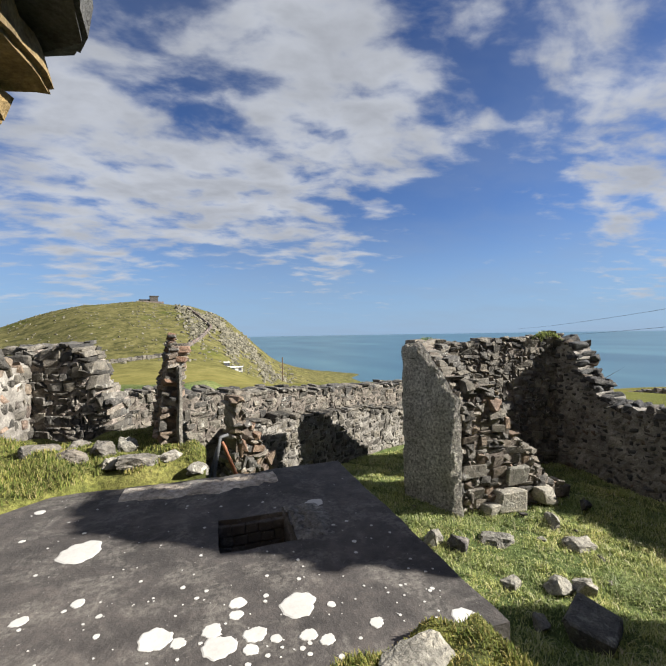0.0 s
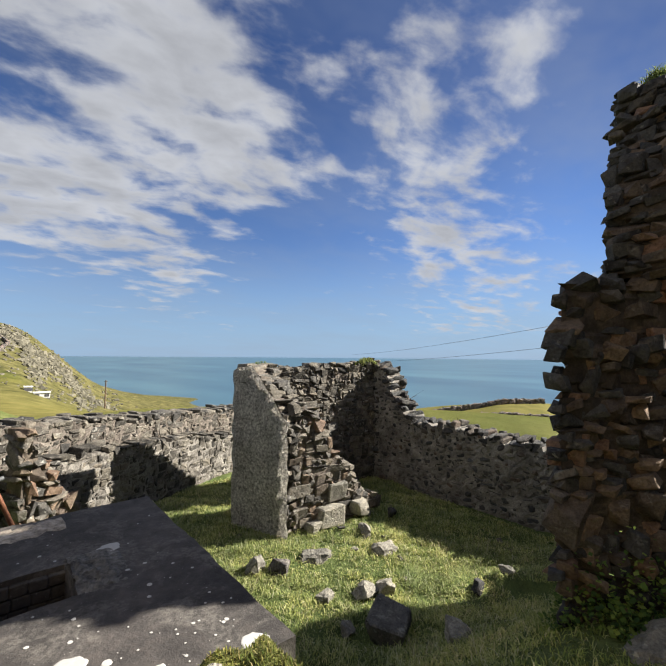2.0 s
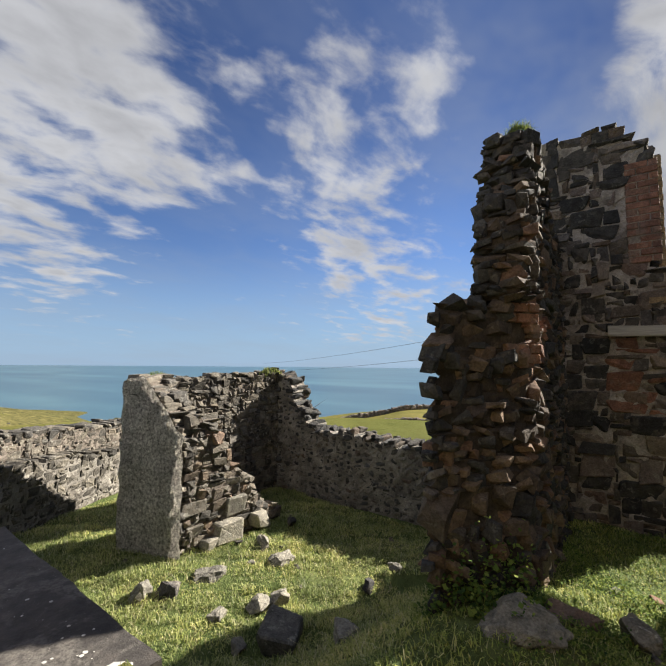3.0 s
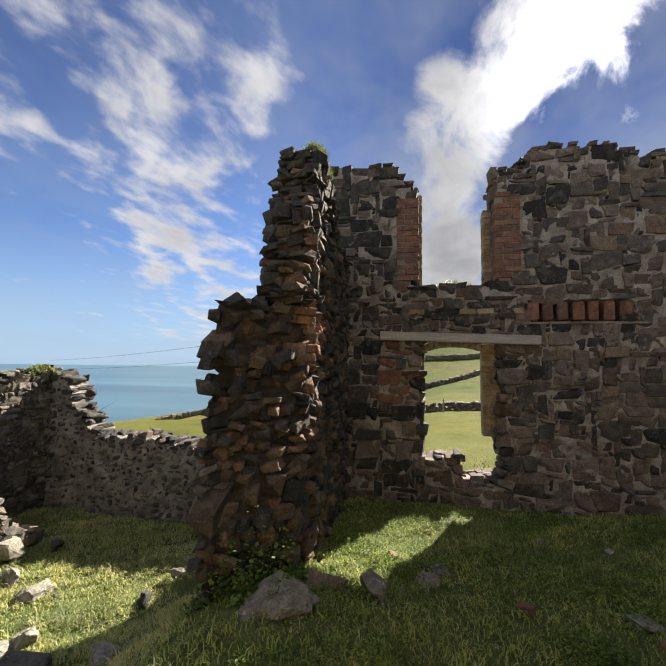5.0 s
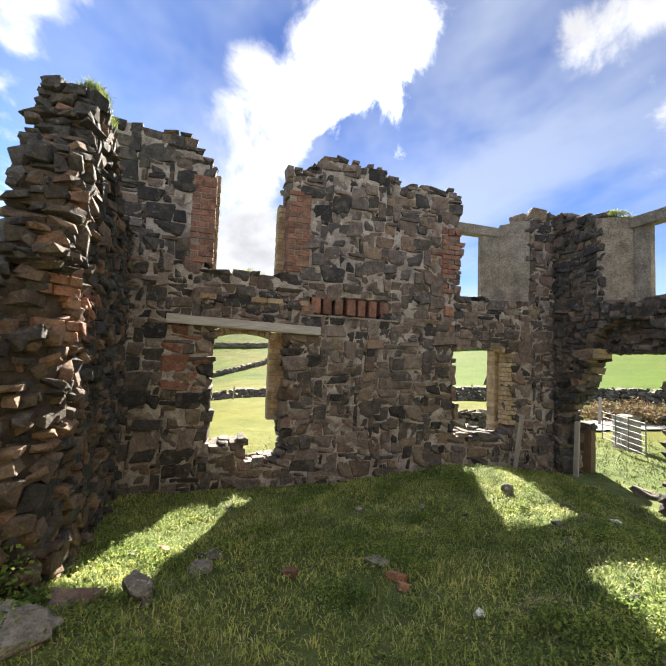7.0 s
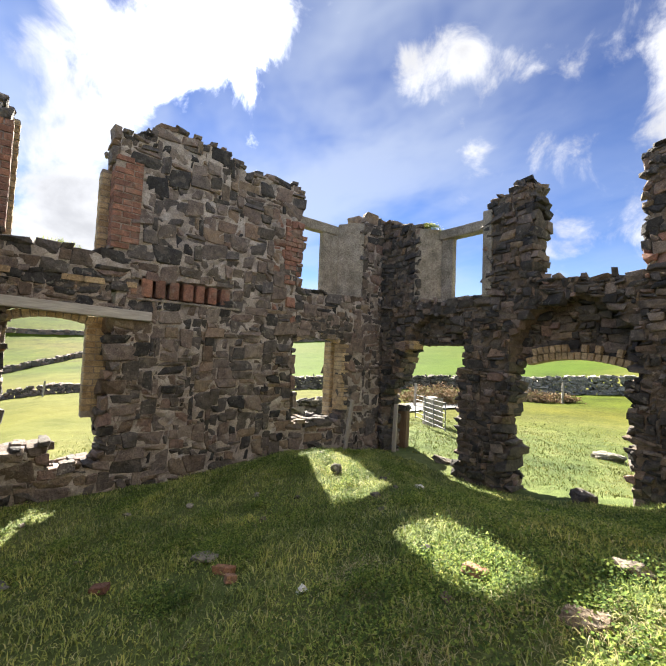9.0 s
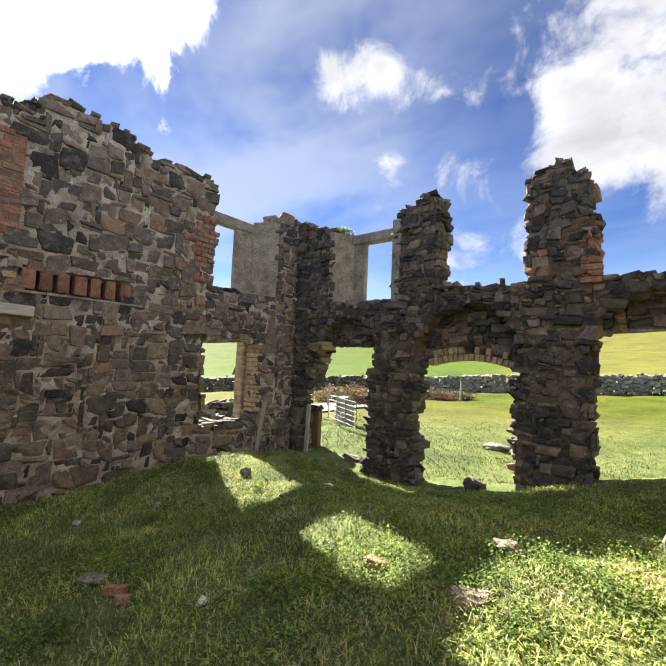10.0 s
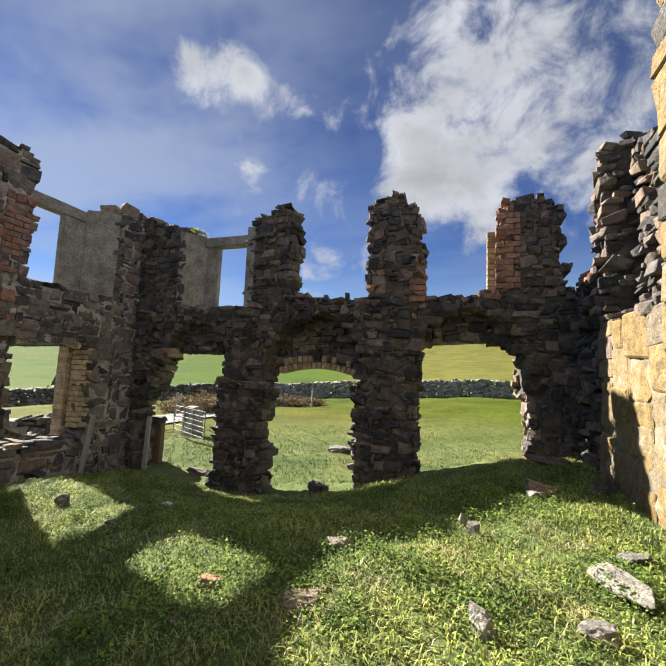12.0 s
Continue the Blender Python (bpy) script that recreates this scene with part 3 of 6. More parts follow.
def ground_near(x, y):
    x, y = np.asarray(x, float), np.asarray(y, float)
    g = lambda cx, cy, sx, sy: np.exp(-((x - cx) ** 2 / (2 * sx * sx) + (y - cy) ** 2 / (2 * sy * sy)))
    room = -0.34 + 0.95 * g(-1.6, -6.0, 1.9, 2.6) + 0.45 * g(0.6, -0.6, 2.1, 1.8) + 0.30 * g(4.4, -4.5, 1.3, 0.9) + 0.14 * g(2.2, -3.6, 1.0, 1.0) + 0.22 * g(2.9, 0.6, 0.7, 0.6) + 0.42 * g(0.62, 0.92, 0.34, 0.14)
    for cx, cy, rise in MOUNDS:
        room = room + rise * g(cx, cy, 1.1, 1.1)
    court = -0.74 + 0.10 * g(3.5, 4.6, 2.0, 1.2) + 0.12 * g(2.6, 7.0, 2.0, 1.5)
    t = smooth(0.75, 2.3, y + 0.16 * (x - 2.0) * (x < 4) - 0.0)
    z = room * (1 - t) + court * t
    bank = 0.30 + 0.10 * np.sin(x * 2.1 + 0.5) * np.sin(y * 1.7)
    tb = smooth(0.3, -0.9, x - 0.10 * (y - 3)) * smooth(0.9, 2.4, y)
    z = z * (1 - tb) + bank * tb
    out = smooth(6.3, 8.5, x)
    z = z * (1 - out) + (-0.75 - 0.02 * (x - 6)) * out
    south = smooth(-6.9, -8.2, y)
    z = z * (1 - south) + (-0.42 + 0.02 * x) * south
    pit = smooth(-1.22, -1.05, x) * smooth(0.88, 0.72, x) * smooth(1.12, 1.3, y) * smooth(2.74, 2.56, y)
    return z - 1.0 * pit


def bumps(x, y, scale, seed):
    return np.sin(x * scale + seed) * np.sin(y * scale * 1.13 + seed * 2.1) + 0.5 * np.sin(x * scale * 2.3 + y * scale * 1.7 + seed * 1.7)


def skyline(az):
    """Elevation of the land's edge in degrees, by azimuth in degrees (clockwise of +y)."""
    north = np.interp(az, [-60, -40, -22, -18, -14, -8, -2, 2.3, 5.1, 7.5, 9.8, 12.8, 18.9, 30], [-4, -2.5, 1.1, 2.5, 3.8, 4.4, 4.2, 2.6, 0.2, -1.9, -3.8, -5.0, -6.3, -8.0])
    coast = -8.2 + 0.13 * (az - 45.0)
    z = np.where(az < 24.0, north, np.maximum(north, coast))
    south = 7.0 * smooth(73, 90, az) - 5.8 * (1 - smooth(73, 90, az))
    return np.where(az > 64.0, south, np.where(az < -28, np.maximum(z, 1.0), z))


def ground_height(x, y):
    x, y = np.asarray(x, float), np.asarray(y, float)
    dx, dy = x, y
    r = np.hypot(dx, dy) + 1e-6
    az = np.degrees(np.arctan2(dx, dy))
    az = np.where(az < -100, az + 360, az)
    el = skyline(az)
    seaward = 1 - smooth(68, 84, az)
    edge = np.where(az < 24, 215.0, 215.0 - 140.0 * smooth(20, 34, az)) * seaward + 240.0 * (1 - seaward)
    slope = np.interp(az, [60, 95, 125, 160, 180, 260], [-0.124, -0.045, -0.024, 0.002, 0.026, 0.02])
    field = (1.5 - r * 0.124) * seaward + (-0.40 + slope * r) * (1 - seaward)
    crest = 1.5 + edge * np.tan(np.radians(el))
    k = smooth(0.15, 1.0, r / edge) ** 1.15
    z = field * (1 - k) + crest * k
    past = smooth(1.0, 1.7, r / edge)
    z = z * (1 - past) + (-34.0 * seaward + (crest * 0.4) * (1 - seaward)) * past
    z = z + 0.05 * bumps(x, y, 0.5, 1.0) * smooth(8, 16, r) + 0.9 * bumps(x, y, 0.06, 2.0) * smooth(70, 150, r) * (1 - past)
    near = 1 - smooth(9.0, 17.0, r)
    return ground_near(x, y) * near + z * (1 - near) + 0.02 * bumps(x, y, 3.1, 0.4) + 0.012 * bumps(x, y, 7.7, 1.9)


def build_ground():
    cx, cy = 2.0, -1.5
    radii = [0.0]
    r = 0.12
    while r < 620:
        radii.append(r)
        r = r * 1.033 + 0.045
    na = 300
    ang = np.arange(na) * 2 * math.pi / na
    verts = [(cx, cy, float(ground_height(cx, cy)))]
    faces = []
    for r in radii[1:]:
        x, y = cx + r * np.cos(ang), cy + r * np.sin(ang)
        verts += list(zip(x.tolist(), y.tolist(), ground_height(x, y).tolist()))
    for k in range(len(radii) - 1):
        for i in range(na):
            j = (i + 1) % na
            if k == 0:
                faces.append((0, 1 + i, 1 + j))
            else:
                p, q = 1 + (k - 1) * na, 1 + k * na
                faces.append((p + i, q + i, q + j, p + j))
    me = mesh_from("ground", verts, faces, GRASS)
    me.polygons.foreach_set("use_smooth", [True] * len(me.polygons))
    tagged(new("ground", me), label="rough green pasture with mossy tufts, rising to a rocky headland", category="ground", kind="structure")
    n = 96
    rim = [(4900 * math.cos(2 * math.pi * i / n), 4900 * math.sin(2 * math.pi * i / n), -24.0) for i in range(n)]
    sea = mesh_from("water", rim, [list(range(n))], WATER)
    tagged(new("water", sea), label="calm blue-green sea reaching the horizon", category="sea", kind="structure")


build_ground()

# ---- the roofless house ----
BAS = [BASALT, BASALT_DARK, RUSTY]
EAST_X, SOUTH_Y, WEST_X, EAST_START = 6.04, -6.60, -1.18, 1.30

east_top = ragged([(0.0, 4.70), (0.55, 4.68), (1.5, 4.58), (1.6, 4.36), (1.82, 4.32), (2.92, 4.36), (3.15, 4.38), (3.45, 4.66), (4.4, 4.64), (4.8, 4.42), (5.55, 4.50), (5.68, 4.52), (5.95, 4.26), (7.0, 4.46), (7.9, 4.40)], 0.05, 1)


def east_mask(s, z):
    y = EAST_START - s
    if z > east_top(s) or y > 0.84 + 0.04 * math.sin(z * 7.0):
        return False
    low1, low1_top = -1.62 < y < -0.65, 2.34
    if low1 and (0.26 + (-0.62 - y) * 0.20 if y > -1.10 else 0.04) < z < low1_top:
        return False
    if -1.60 < y < -0.50 and z > 2.78:
        return False
    if -5.62 < y < -4.55 and 0.33 + 0.05 * math.sin(y * 20) < z < 2.20:
        return False
    if -6.06 < y < -4.60 and z > 2.66:
        return False
    return True


def east_zone(s, z, d):
    """Which stones lie where; an empty list leaves room for brickwork."""
    y = EAST_START - s
    if 2.80 < z < 4.02 and (-0.56 < y < -0.24 or -1.93 < y < -1.60):
        return []
    if 1.97 < -y < 3.32 and 2.20 < z < 2.47:
        return []
    if 4.05 < -y < 4.62 and 1.9 < z < 3.9 and RNG.random() < 0.5:
        return [RED_BRICK, RUSTY]
    if -0.46 < y < -0.1 and 1.0 < z < 1.9:
        return [RED_BRICK, RUSTY]
    if y > -0.30 + 0.15 * math.sin(z * 3.0) or (2.3 < z < 2.85 and y > -1.8):
        return [BASALT_DARK, BASALT_DARK, BASALT]
    if -4.45 < y < -3.75 and z < 1.0:
        return [BASALT_DARK, RUSTY, BASALT]
    return None


def east_inset(s, z):
    """The row of joist sockets lies back from the face."""
    y = EAST_START - s
    return 0.17 if 1.99 < -y < 3.30 and 2.22 < z < 2.46 else 0.0


east, e_world, e_u, e_n = rubble_wall("wall_east", (EAST_X, EAST_START), (EAST_X, SOUTH_Y - 0.6), -0.9, 4.8, 0.56, east_mask, BAS, MORTAR_EAST,
                                      "ruined two-storey rubble wall of dark basalt with broken window openings", near=(6.0, -1.5, 1.0), limit=300, zones=east_zone, weights=[0.60, 0.25, 0.15], proud=0.020, recess=0.014, side=1, style="rubble", fill=(0.96, 1.10), cell=0.064, wide=(1, 6), high=(1, 4), tilt=0.035, inset=east_inset)

south_top = ragged([(0.0, 4.36), (0.9, 4.05), (1.6, 4.02), (2.3, 4.06), (2.75, 4.24), (2.9, 4.36), (3.10, 4.20), (3.14, 2.72), (4.40, 2.70), (4.42, 4.10), (4.8, 4.36), (5.18, 4.04), (5.25, 2.70), (6.30, 2.74), (6.36, 4.02), (6.8, 4.10), (7.05, 3.95), (7.09, 2.84), (7.3, 2.80)], 0.05, 5)


def south_mask(s, z):
    x = EAST_X - s
    if z > south_top(s):
        return False
    w = 0.05 * noise.noise((z * 5.0, x * 0.5, 2.0))
    if 4.20 + w < x < w + float(np.interp(z, [0.0, 0.90, 1.0, 1.3, 1.8], [5.84, 5.86, 5.62, 5.50, 5.34])) and z < 1.80:
        return False
    if 1.78 + w < x < 3.28 + w + (0.14 if 0.3 < z < 0.75 else 0.0) and z < 1.46 + 0.17 * math.sqrt(max(0.0, 1 - ((x - 2.53) / 0.80) ** 2)):
        return False
    if -0.46 + w - (0.12 if z < 1.3 else 0) < x < 0.84 + w and z < 1.84 + 0.24 * math.sqrt(max(0.0, 1 - ((x - 0.19) / 0.68) ** 2)):
        return False
    if 3.74 < x < 5.12 and z > 2.62:
        return False
    return True


def south_inset(s, z):
    """The facing has fallen away over the arches and left hollows."""
    x = EAST_X - s + 0.05 * noise.noise((s * 5.0, z * 5.0, 8.0))
    one = ((x - 2.48) / 0.82) ** 2 + (max(0.0, z - 1.55) / 0.92) ** 2
    two = ((x - 0.17) / 0.74) ** 2 + (max(0.0, z - 1.75) / 0.76) ** 2
    three = ((x - 4.70) / 0.62) ** 2 + (max(0.0, z - 1.70) / 0.62) ** 2
    return 0.33 * float(z > 1.3) * max(float(smooth(1.0, 0.86, one)), float(smooth(1.0, 0.86, two)), 0.6 * float(smooth(1.0, 0.86, three)))


def south_zone(s, z, d):
    x = EAST_X - s
    if z > 2.7 and -0.42 < x < -0.12:
        return [ORANGE_BRICK, RED_BRICK]
    if 2.6 < z < 3.3 and 0.7 < x < 0.95:
        return [RED_BRICK, ORANGE_BRICK, BASALT]
    if -0.72 < x < -0.44 and z < 1.75 and d > 0.1:
        return [RUSTY, RUSTY, SANDSTONE, ORANGE_BRICK, BASALT]
    if 2.6 < z < 3.1 and 1.4 < x < 1.8:
        return [RED_BRICK, BASALT]
    return None


south, s_world, s_u, s_n = rubble_wall("wall_south", (EAST_X, SOUTH_Y), (WEST_X - 0.1, SOUTH_Y), -0.9, 4.5, 0.46, south_mask, BAS, MORTAR_EARTH,
                                       "ruined rubble wall with arched doorways and standing window piers", near=(2.0, -6.5, 1.0), limit=300, zones=south_zone, weights=[0.26, 0.62, 0.12], proud=0.045, recess=0.016, tilt=0.09, style="rubble", cell=0.048, wide=(1, 6), high=(1, 3), fill=(0.86, 1.14), inset=south_inset, side=1)

rubble_wall("wall_spandrel", (EAST_X, -0.42), (EAST_X, -1.66), 1.92, 2.38, 0.13, lambda s, z: True, BAS, MORTAR, "thin rubble facing left standing over the timber beam",
            near=(6.0, -1.0, 2.0), limit=60, weights=[0.4, 0.45, 0.15], proud=0.015, recess=0.008, side=1, style="rubble", fill=(0.94, 1.10), cell=0.048, wide=(2, 6), high=(1, 3), tilt=0.05)
rubble_wall("wall_spandrel", (EAST_X, -4.50), (EAST_X, -5.68), 1.82, 2.24, 0.13, lambda s, z: True, BAS, MORTAR, "thin rubble facing left standing over the window arch",
            near=(6.0, -5.0, 2.0), limit=60, weights=[0.4, 0.45, 0.15], proud=0.015, recess=0.008, side=1, style="rubble", fill=(0.94, 1.10), cell=0.048, wide=(2, 6), high=(1, 3), tilt=0.05)

NORTH_LEAD = 0.60
north_top = ragged([(0.0, 3.64), (1.0, 3.64), (1.75, 3.68), (1.95, 3.38), (2.3, 3.15), (3.8, 3.10)], 0.05, 8)
NORTH_FROM = [(-1.0, -0.36), (0.3, -0.26), (0.62, -0.18), (1.3, 0.02), (2.00, 0.02), (2.10, -0.26), (2.54, -0.18), (2.9, -0.02), (3.4, 0.22), (4.1, 0.46)]


def north_begin(z):
    return NORTH_LEAD + float(np.interp(z, [p[0] for p in NORTH_FROM], [p[1] for p in NORTH_FROM]))


def foot_mask(s, z):
    return z < 2.03 and north_begin(min(z, 1.99)) + 0.04 * noise.noise((z * 6.0, 3.0, 1.0)) < s < NORTH_LEAD + 0.80


def north_mask(s, z):
    begin = north_begin(z) if z > 2.02 else NORTH_LEAD + 0.70
    return z < north_top(s) and s > begin + 0.07 * noise.noise((z * 6.0, 3.0, 1.0))


def foot_shear(s, d, z):
    """The broken end is splayed."""
    s = s - NORTH_LEAD
    return -d * (0.86 + north_begin(min(z, 1.99)) - NORTH_LEAD) / 0.56 * max(0.0, min(1.0, 1 - s / 1.6))


def foot_zone(s, z, d):
    if 1.58 < z and d < 0.16:
        return [RED_BRICK, CORE_STONE]
    if d < 0.5:
        return [CORE_STONE, CORE_STONE, CORE_STONE, BASALT_DARK, DARK_ROCK]
    return [BASALT_DARK, DARK_ROCK]


def north_zone(s, z, d):
    return [BASALT_DARK, BASALT_DARK, DARK_ROCK, CORE_STONE] if d < 0.2 else [BASALT_DARK, DARK_ROCK]


NORTH_U = (Vector((EAST_X, 0.50)) - Vector((3.50, 0.38))).normalized()
north_a = tuple(Vector((3.50, 0.38)) - NORTH_U * NORTH_LEAD)
north, n_world, n_u, n_n = rubble_wall("wall_north", north_a, (EAST_X, 0.50), -0.9, 4.9, 0.38, north_mask, BAS, MORTAR_DARK,
                                       "tall broken cross wall of black rubble", near=(3.6, 0.5, 2.6), limit=280, zones=north_zone, weights=[0.2, 0.7, 0.1],
                                       proud=0.06, recess=0.05, tilt=0.14, style="rubble", cell=0.045, wide=(1, 6), high=(1, 3), layer=0.13, fill=(0.85, 1.20), rim=(0.07, 0.05), shear=lambda s, d, z: -0.12 * d, side=1)
foot = rubble_wall("wall_north_foot", north_a, tuple(Vector((3.50, 0.38)) + NORTH_U * 0.85), -0.9, 2.2, 0.56, foot_mask, BAS, MORTAR_DARK,
                   "broken splayed end of the cross wall showing its rusty core", near=(2.9, 0.7, 1.2), limit=300, zones=foot_zone,
                   proud=0.06, recess=0.05, tilt=0.16, style="rubble", cell=0.042, wide=(1, 5), high=(1, 3), layer=0.12, fill=(0.85, 1.22), rim=(0.065, 0.05), shear=foot_shear, side=1)[0]

west_top = ragged([(0.0, 2.85), (0.70, 2.9), (0.76, 3.95), (1.15, 4.08), (1.85, 3.78), (2.22, 3.60), (2.32, 4.2), (3.0, 4.9), (7.0, 4.9), (7.8, 3.2), (8.1, 3.0)], 0.10, 12)


def west_zone(s, z, d):
    line = 2.12 + 0.05 * noise.noise((s * 3.0, 1.0, 6.0))
    if s > 0.98 + 0.12 * noise.noise((z * 4.0, 3.0, 6.0)) and (z < line or s > 2.35):
        return [SANDSTONE, SANDSTONE, SANDSTONE, FIELDSTONE] if z > line else None
    if s < 0.9 and z > 2.5 and RNG.random() < 0.25:
        return [RED_BRICK]
    return [BASALT_DARK, BASALT_DARK, BASALT, RUSTY]


def west_inset(s, z):
    """A broken hollow above the squared courses."""
    return 0.28 * float(smooth(1.05, 1.2, s) * smooth(2.38, 2.25, s) * smooth(2.16, 2.26, z)) + 0.10 * float(smooth(0.35, 0.5, s) * smooth(0.98, 0.9, s) * smooth(2.3, 2.2, z))


WEST_BREAK = 2.36
west, w_world, w_u, w_n = rubble_wall("wall_west", (WEST_X, SOUTH_Y + 0.02), (WEST_X, 1.35), -0.6, 5.0, 0.6,
                                      lambda s, z: z < west_top(s) and s > 0.9 and (z < 2.14 or s > WEST_BREAK), [SANDSTONE], MORTAR_YELLOW,
                                      "sunlit wall of squared yellow sandstone under broken dark rubble", near=(-1.1, -4.6, 1.0), limit=250, wide=(3, 6), high=(2, 4), cell=0.095, zones=west_zone, style="ashlar", proud=0.010, recess=0.010, tilt=0.02, side=1)
rubble_wall("wall_corner_west", (WEST_X, SOUTH_Y + 0.02), (WEST_X, SOUTH_Y + 0.02 + WEST_BREAK), -0.6, 4.4, 0.6,
            lambda s, z: z < west_top(s) and (s < 0.98 or z > 2.12), [BASALT_DARK], MORTAR_DARK,
            "broken dark rubble with loose stones and odd red bricks", near=(-1.1, -5.2, 2.2), limit=300, wide=(1, 5), high=(1, 2), cell=0.055, style="mixed", zones=west_zone, proud=0.07, recess=0.07, tilt=0.13, inset=west_inset, layer=0.16, side=1)


# the brick patch on the broken end of the cross wall
END_U, END_N = Vector((-0.789, 0.614)), Vector((0.614, 0.789))


def end_world(s, d, z):
    p = Vector((3.56, 0.36)) + END_U * s + END_N * d
    return (p.x, p.y, z)


bricks_in(foot, end_world, END_U, END_N, 0.0, 0.34, 1.58, 2.06, -0.05, ORANGE_BRICK, keep=lambda s, z: RNG.random() < 0.9 and s < 0.30 + 0.1 * math.sin(z * 17), length=0.21, width=0.16, course=0.078)

# ---- the outbuilding ruins ----
back_top = ragged([(0.0, 0.92), (1.3, 0.85), (2.85, 0.70), (4.6, 0.58), (6.1, 0.50)], 0.030, 20)
rubble_wall("wall_outer", (-1.7, 4.80), (3.90, 7.20), -0.9, 1.1, 0.45, lambda s, z: z < back_top(s), [FIELDSTONE, YARD], MORTAR_MID,
                        "low boundary wall of weathered grey fieldstone", near=(1.5, 5.8, 0.3), cell=0.046, wide=(1, 5), high=(1, 3), limit=300, style="slab", weights=[0.7, 0.3], proud=0.012, recess=0.008, fill=(0.84, 1.04), tilt=0.025, rim=(0.08, 0.055))
ledge_top = ragged([(0.0, 0.20), (0.38, 0.33), (2.2, 0.27), (3.55, 0.12), (3.72, -0.6)], 0.04, 22)
rubble_wall("wall_ledge", (0.30, 5.36), (3.70, 6.85), -0.9, 0.6, 0.26, lambda s, z: z < ledge_top(s), [FIELDSTONE, FIELDSTONE, YARD], MORTAR_GREY,
            "lower leaf of the boundary wall with pale mortar", near=(1.2, 5.5, 0.0), cell=0.046, wide=(1, 5), high=(1, 3), limit=300, style="slab", weights=[0.4, 0.4, 0.2], proud=0.012, recess=0.006, fill=(0.8, 1.02), tilt=0.025, rim=(0.08, 0.055))

stub_top = ragged([(0.0, 0.75), (0.26, 1.10), (0.52, 1.40), (0.85, 1.37)], 0.03, 25)
stub, st_world, st_u, st_n = rubble_wall("wall_stub", (2.86, 4.02), (2.55, 4.76), -1.0, 1.6, 0.48, lambda s, z: z < stub_top(s), [YARD, YARD, FIELDSTONE], MORTAR_MID,
                                         "broken cross wall with a grey roughcast face and rubble end", near=(2.9, 4.0, 0.0), cell=0.046, wide=(1, 5), high=(1, 3), limit=300, style="rubble", weights=[0.4, 0.3, 0.3], proud=0.025, recess=0.012, side=-1, fill=(0.92, 1.10), tilt=0.04, rim=(0.08, 0.06))


def coat_panel():
    """The roughcast skin left on the stub's face, with a broken edge."""
    bm = bmesh.new()
    n, m = 26, 30
    grid = {}
    for i in range(n + 1):
        for j in range(m + 1):
            s = -0.06 + 0.86 * i / n
            top = float(np.interp(s, [-0.06, 0.03, 0.26, 0.52, 0.80], [0.72, 0.80, 1.12, 1.42, 1.34]))
            foot = -0.80 + 0.22 * max(0.0, 0.3 - s)
            z = foot + (top - foot) * j / m
            edge = 0.03 * noise.noise((z * 6.0, 1.0, 9.0)) if i in (0, n) else 0.0
            grid[i, j] = bm.verts.new(st_world(s + edge, -0.055 + 0.012 * noise.noise((s * 5, z * 5, 2.0)), z + (0.02 * noise.noise((s * 9, 4.0, 1.0)) if j == m else 0)))
    for i in range(n):
        for j in range(m):
            bm.faces.new((grid[i, j], grid[i + 1, j], grid[i + 1, j + 1], grid[i, j + 1]))
    bmesh.ops.solidify(bm, geom=bm.faces[:], thickness=0.05)
    me = bpy.data.meshes.new("roughcast")
    bm.to_mesh(me)
    bm.free()
    me.materials.append(RENDER_COAT)
    part("roughcast", me, stub, "grey roughcast coat with a broken edge")


coat_panel()
toe_top = ragged([(0.0, 0.95), (0.35, 0.85), (0.55, 0.50), (0.75, 0.15), (0.95, -0.05), (1.15, -0.35), (1.45, -0.50)], 0.06, 28)
toe = rubble_wall("wall_toe", (2.95, 4.02), (4.40, 3.92), -1.0, 1.1, 0.50, lambda s, z: z < toe_top(s), [YARD, FIELDSTONE, RUSTY], MORTAR_MID,
            "tumbled stepped stones at the foot of the cross wall", near=(3.4, 4.0, -0.2), cell=0.046, wide=(1, 5), high=(1, 3), limit=300, style="rubble", proud=0.035, recess=0.014, tilt=0.06, weights=[0.4, 0.35, 0.25], rim=(0.08, 0.06), fill=(0.90, 1.10))[0]
for x, y, z, size, turn in ((3.50, 3.99, -0.52, (0.36, 0.30, 0.26), -6), (3.66, 4.05, -0.27, (0.29, 0.30, 0.24), -14), (4.00, 3.93, -0.53, (0.28, 0.26, 0.27), 8), (3.24, 3.98, -0.62, (0.22, 0.24, 0.16), 4)):
    ob = part("squared_stone", block_proto("squared_stone", ROCK, int(x * 50), 0.09, 0.05, 0.2, 2), toe, "larger squared grey stone")
    ob.matrix_basis = pose(x, y, z, 0, 0, turn) @ Matrix.Diagonal((*size, 1))
room_top = ragged([(0.0, 1.36), (0.9, 1.36), (1.8, 1.38), (2.3, 1.46), (2.6, 1.44)], 0.035, 30)
rubble_wall("wall_room", (2.98, 5.14), (5.52, 5.00), -1.0, 1.6, 0.22, lambda s, z: z < room_top(s), [FIELDSTONE, YARD], MORTAR_MID,
            "back wall of the outbuilding in loose grey rubble", near=(4.2, 5.1, 0.4), cell=0.046, wide=(1, 5), high=(1, 3), limit=300, style="rubble", weights=[0.55, 0.45], proud=0.022, recess=0.022, fill=(0.88, 1.08))
side_top = ragged([(0.0, 1.44), (0.35, 1.32), (0.5, 0.85), (0.75, 0.58), (1.0, 0.45), (1.6, 0.50), (2.2, 0.40), (3.9, 0.30)], 0.05, 33)
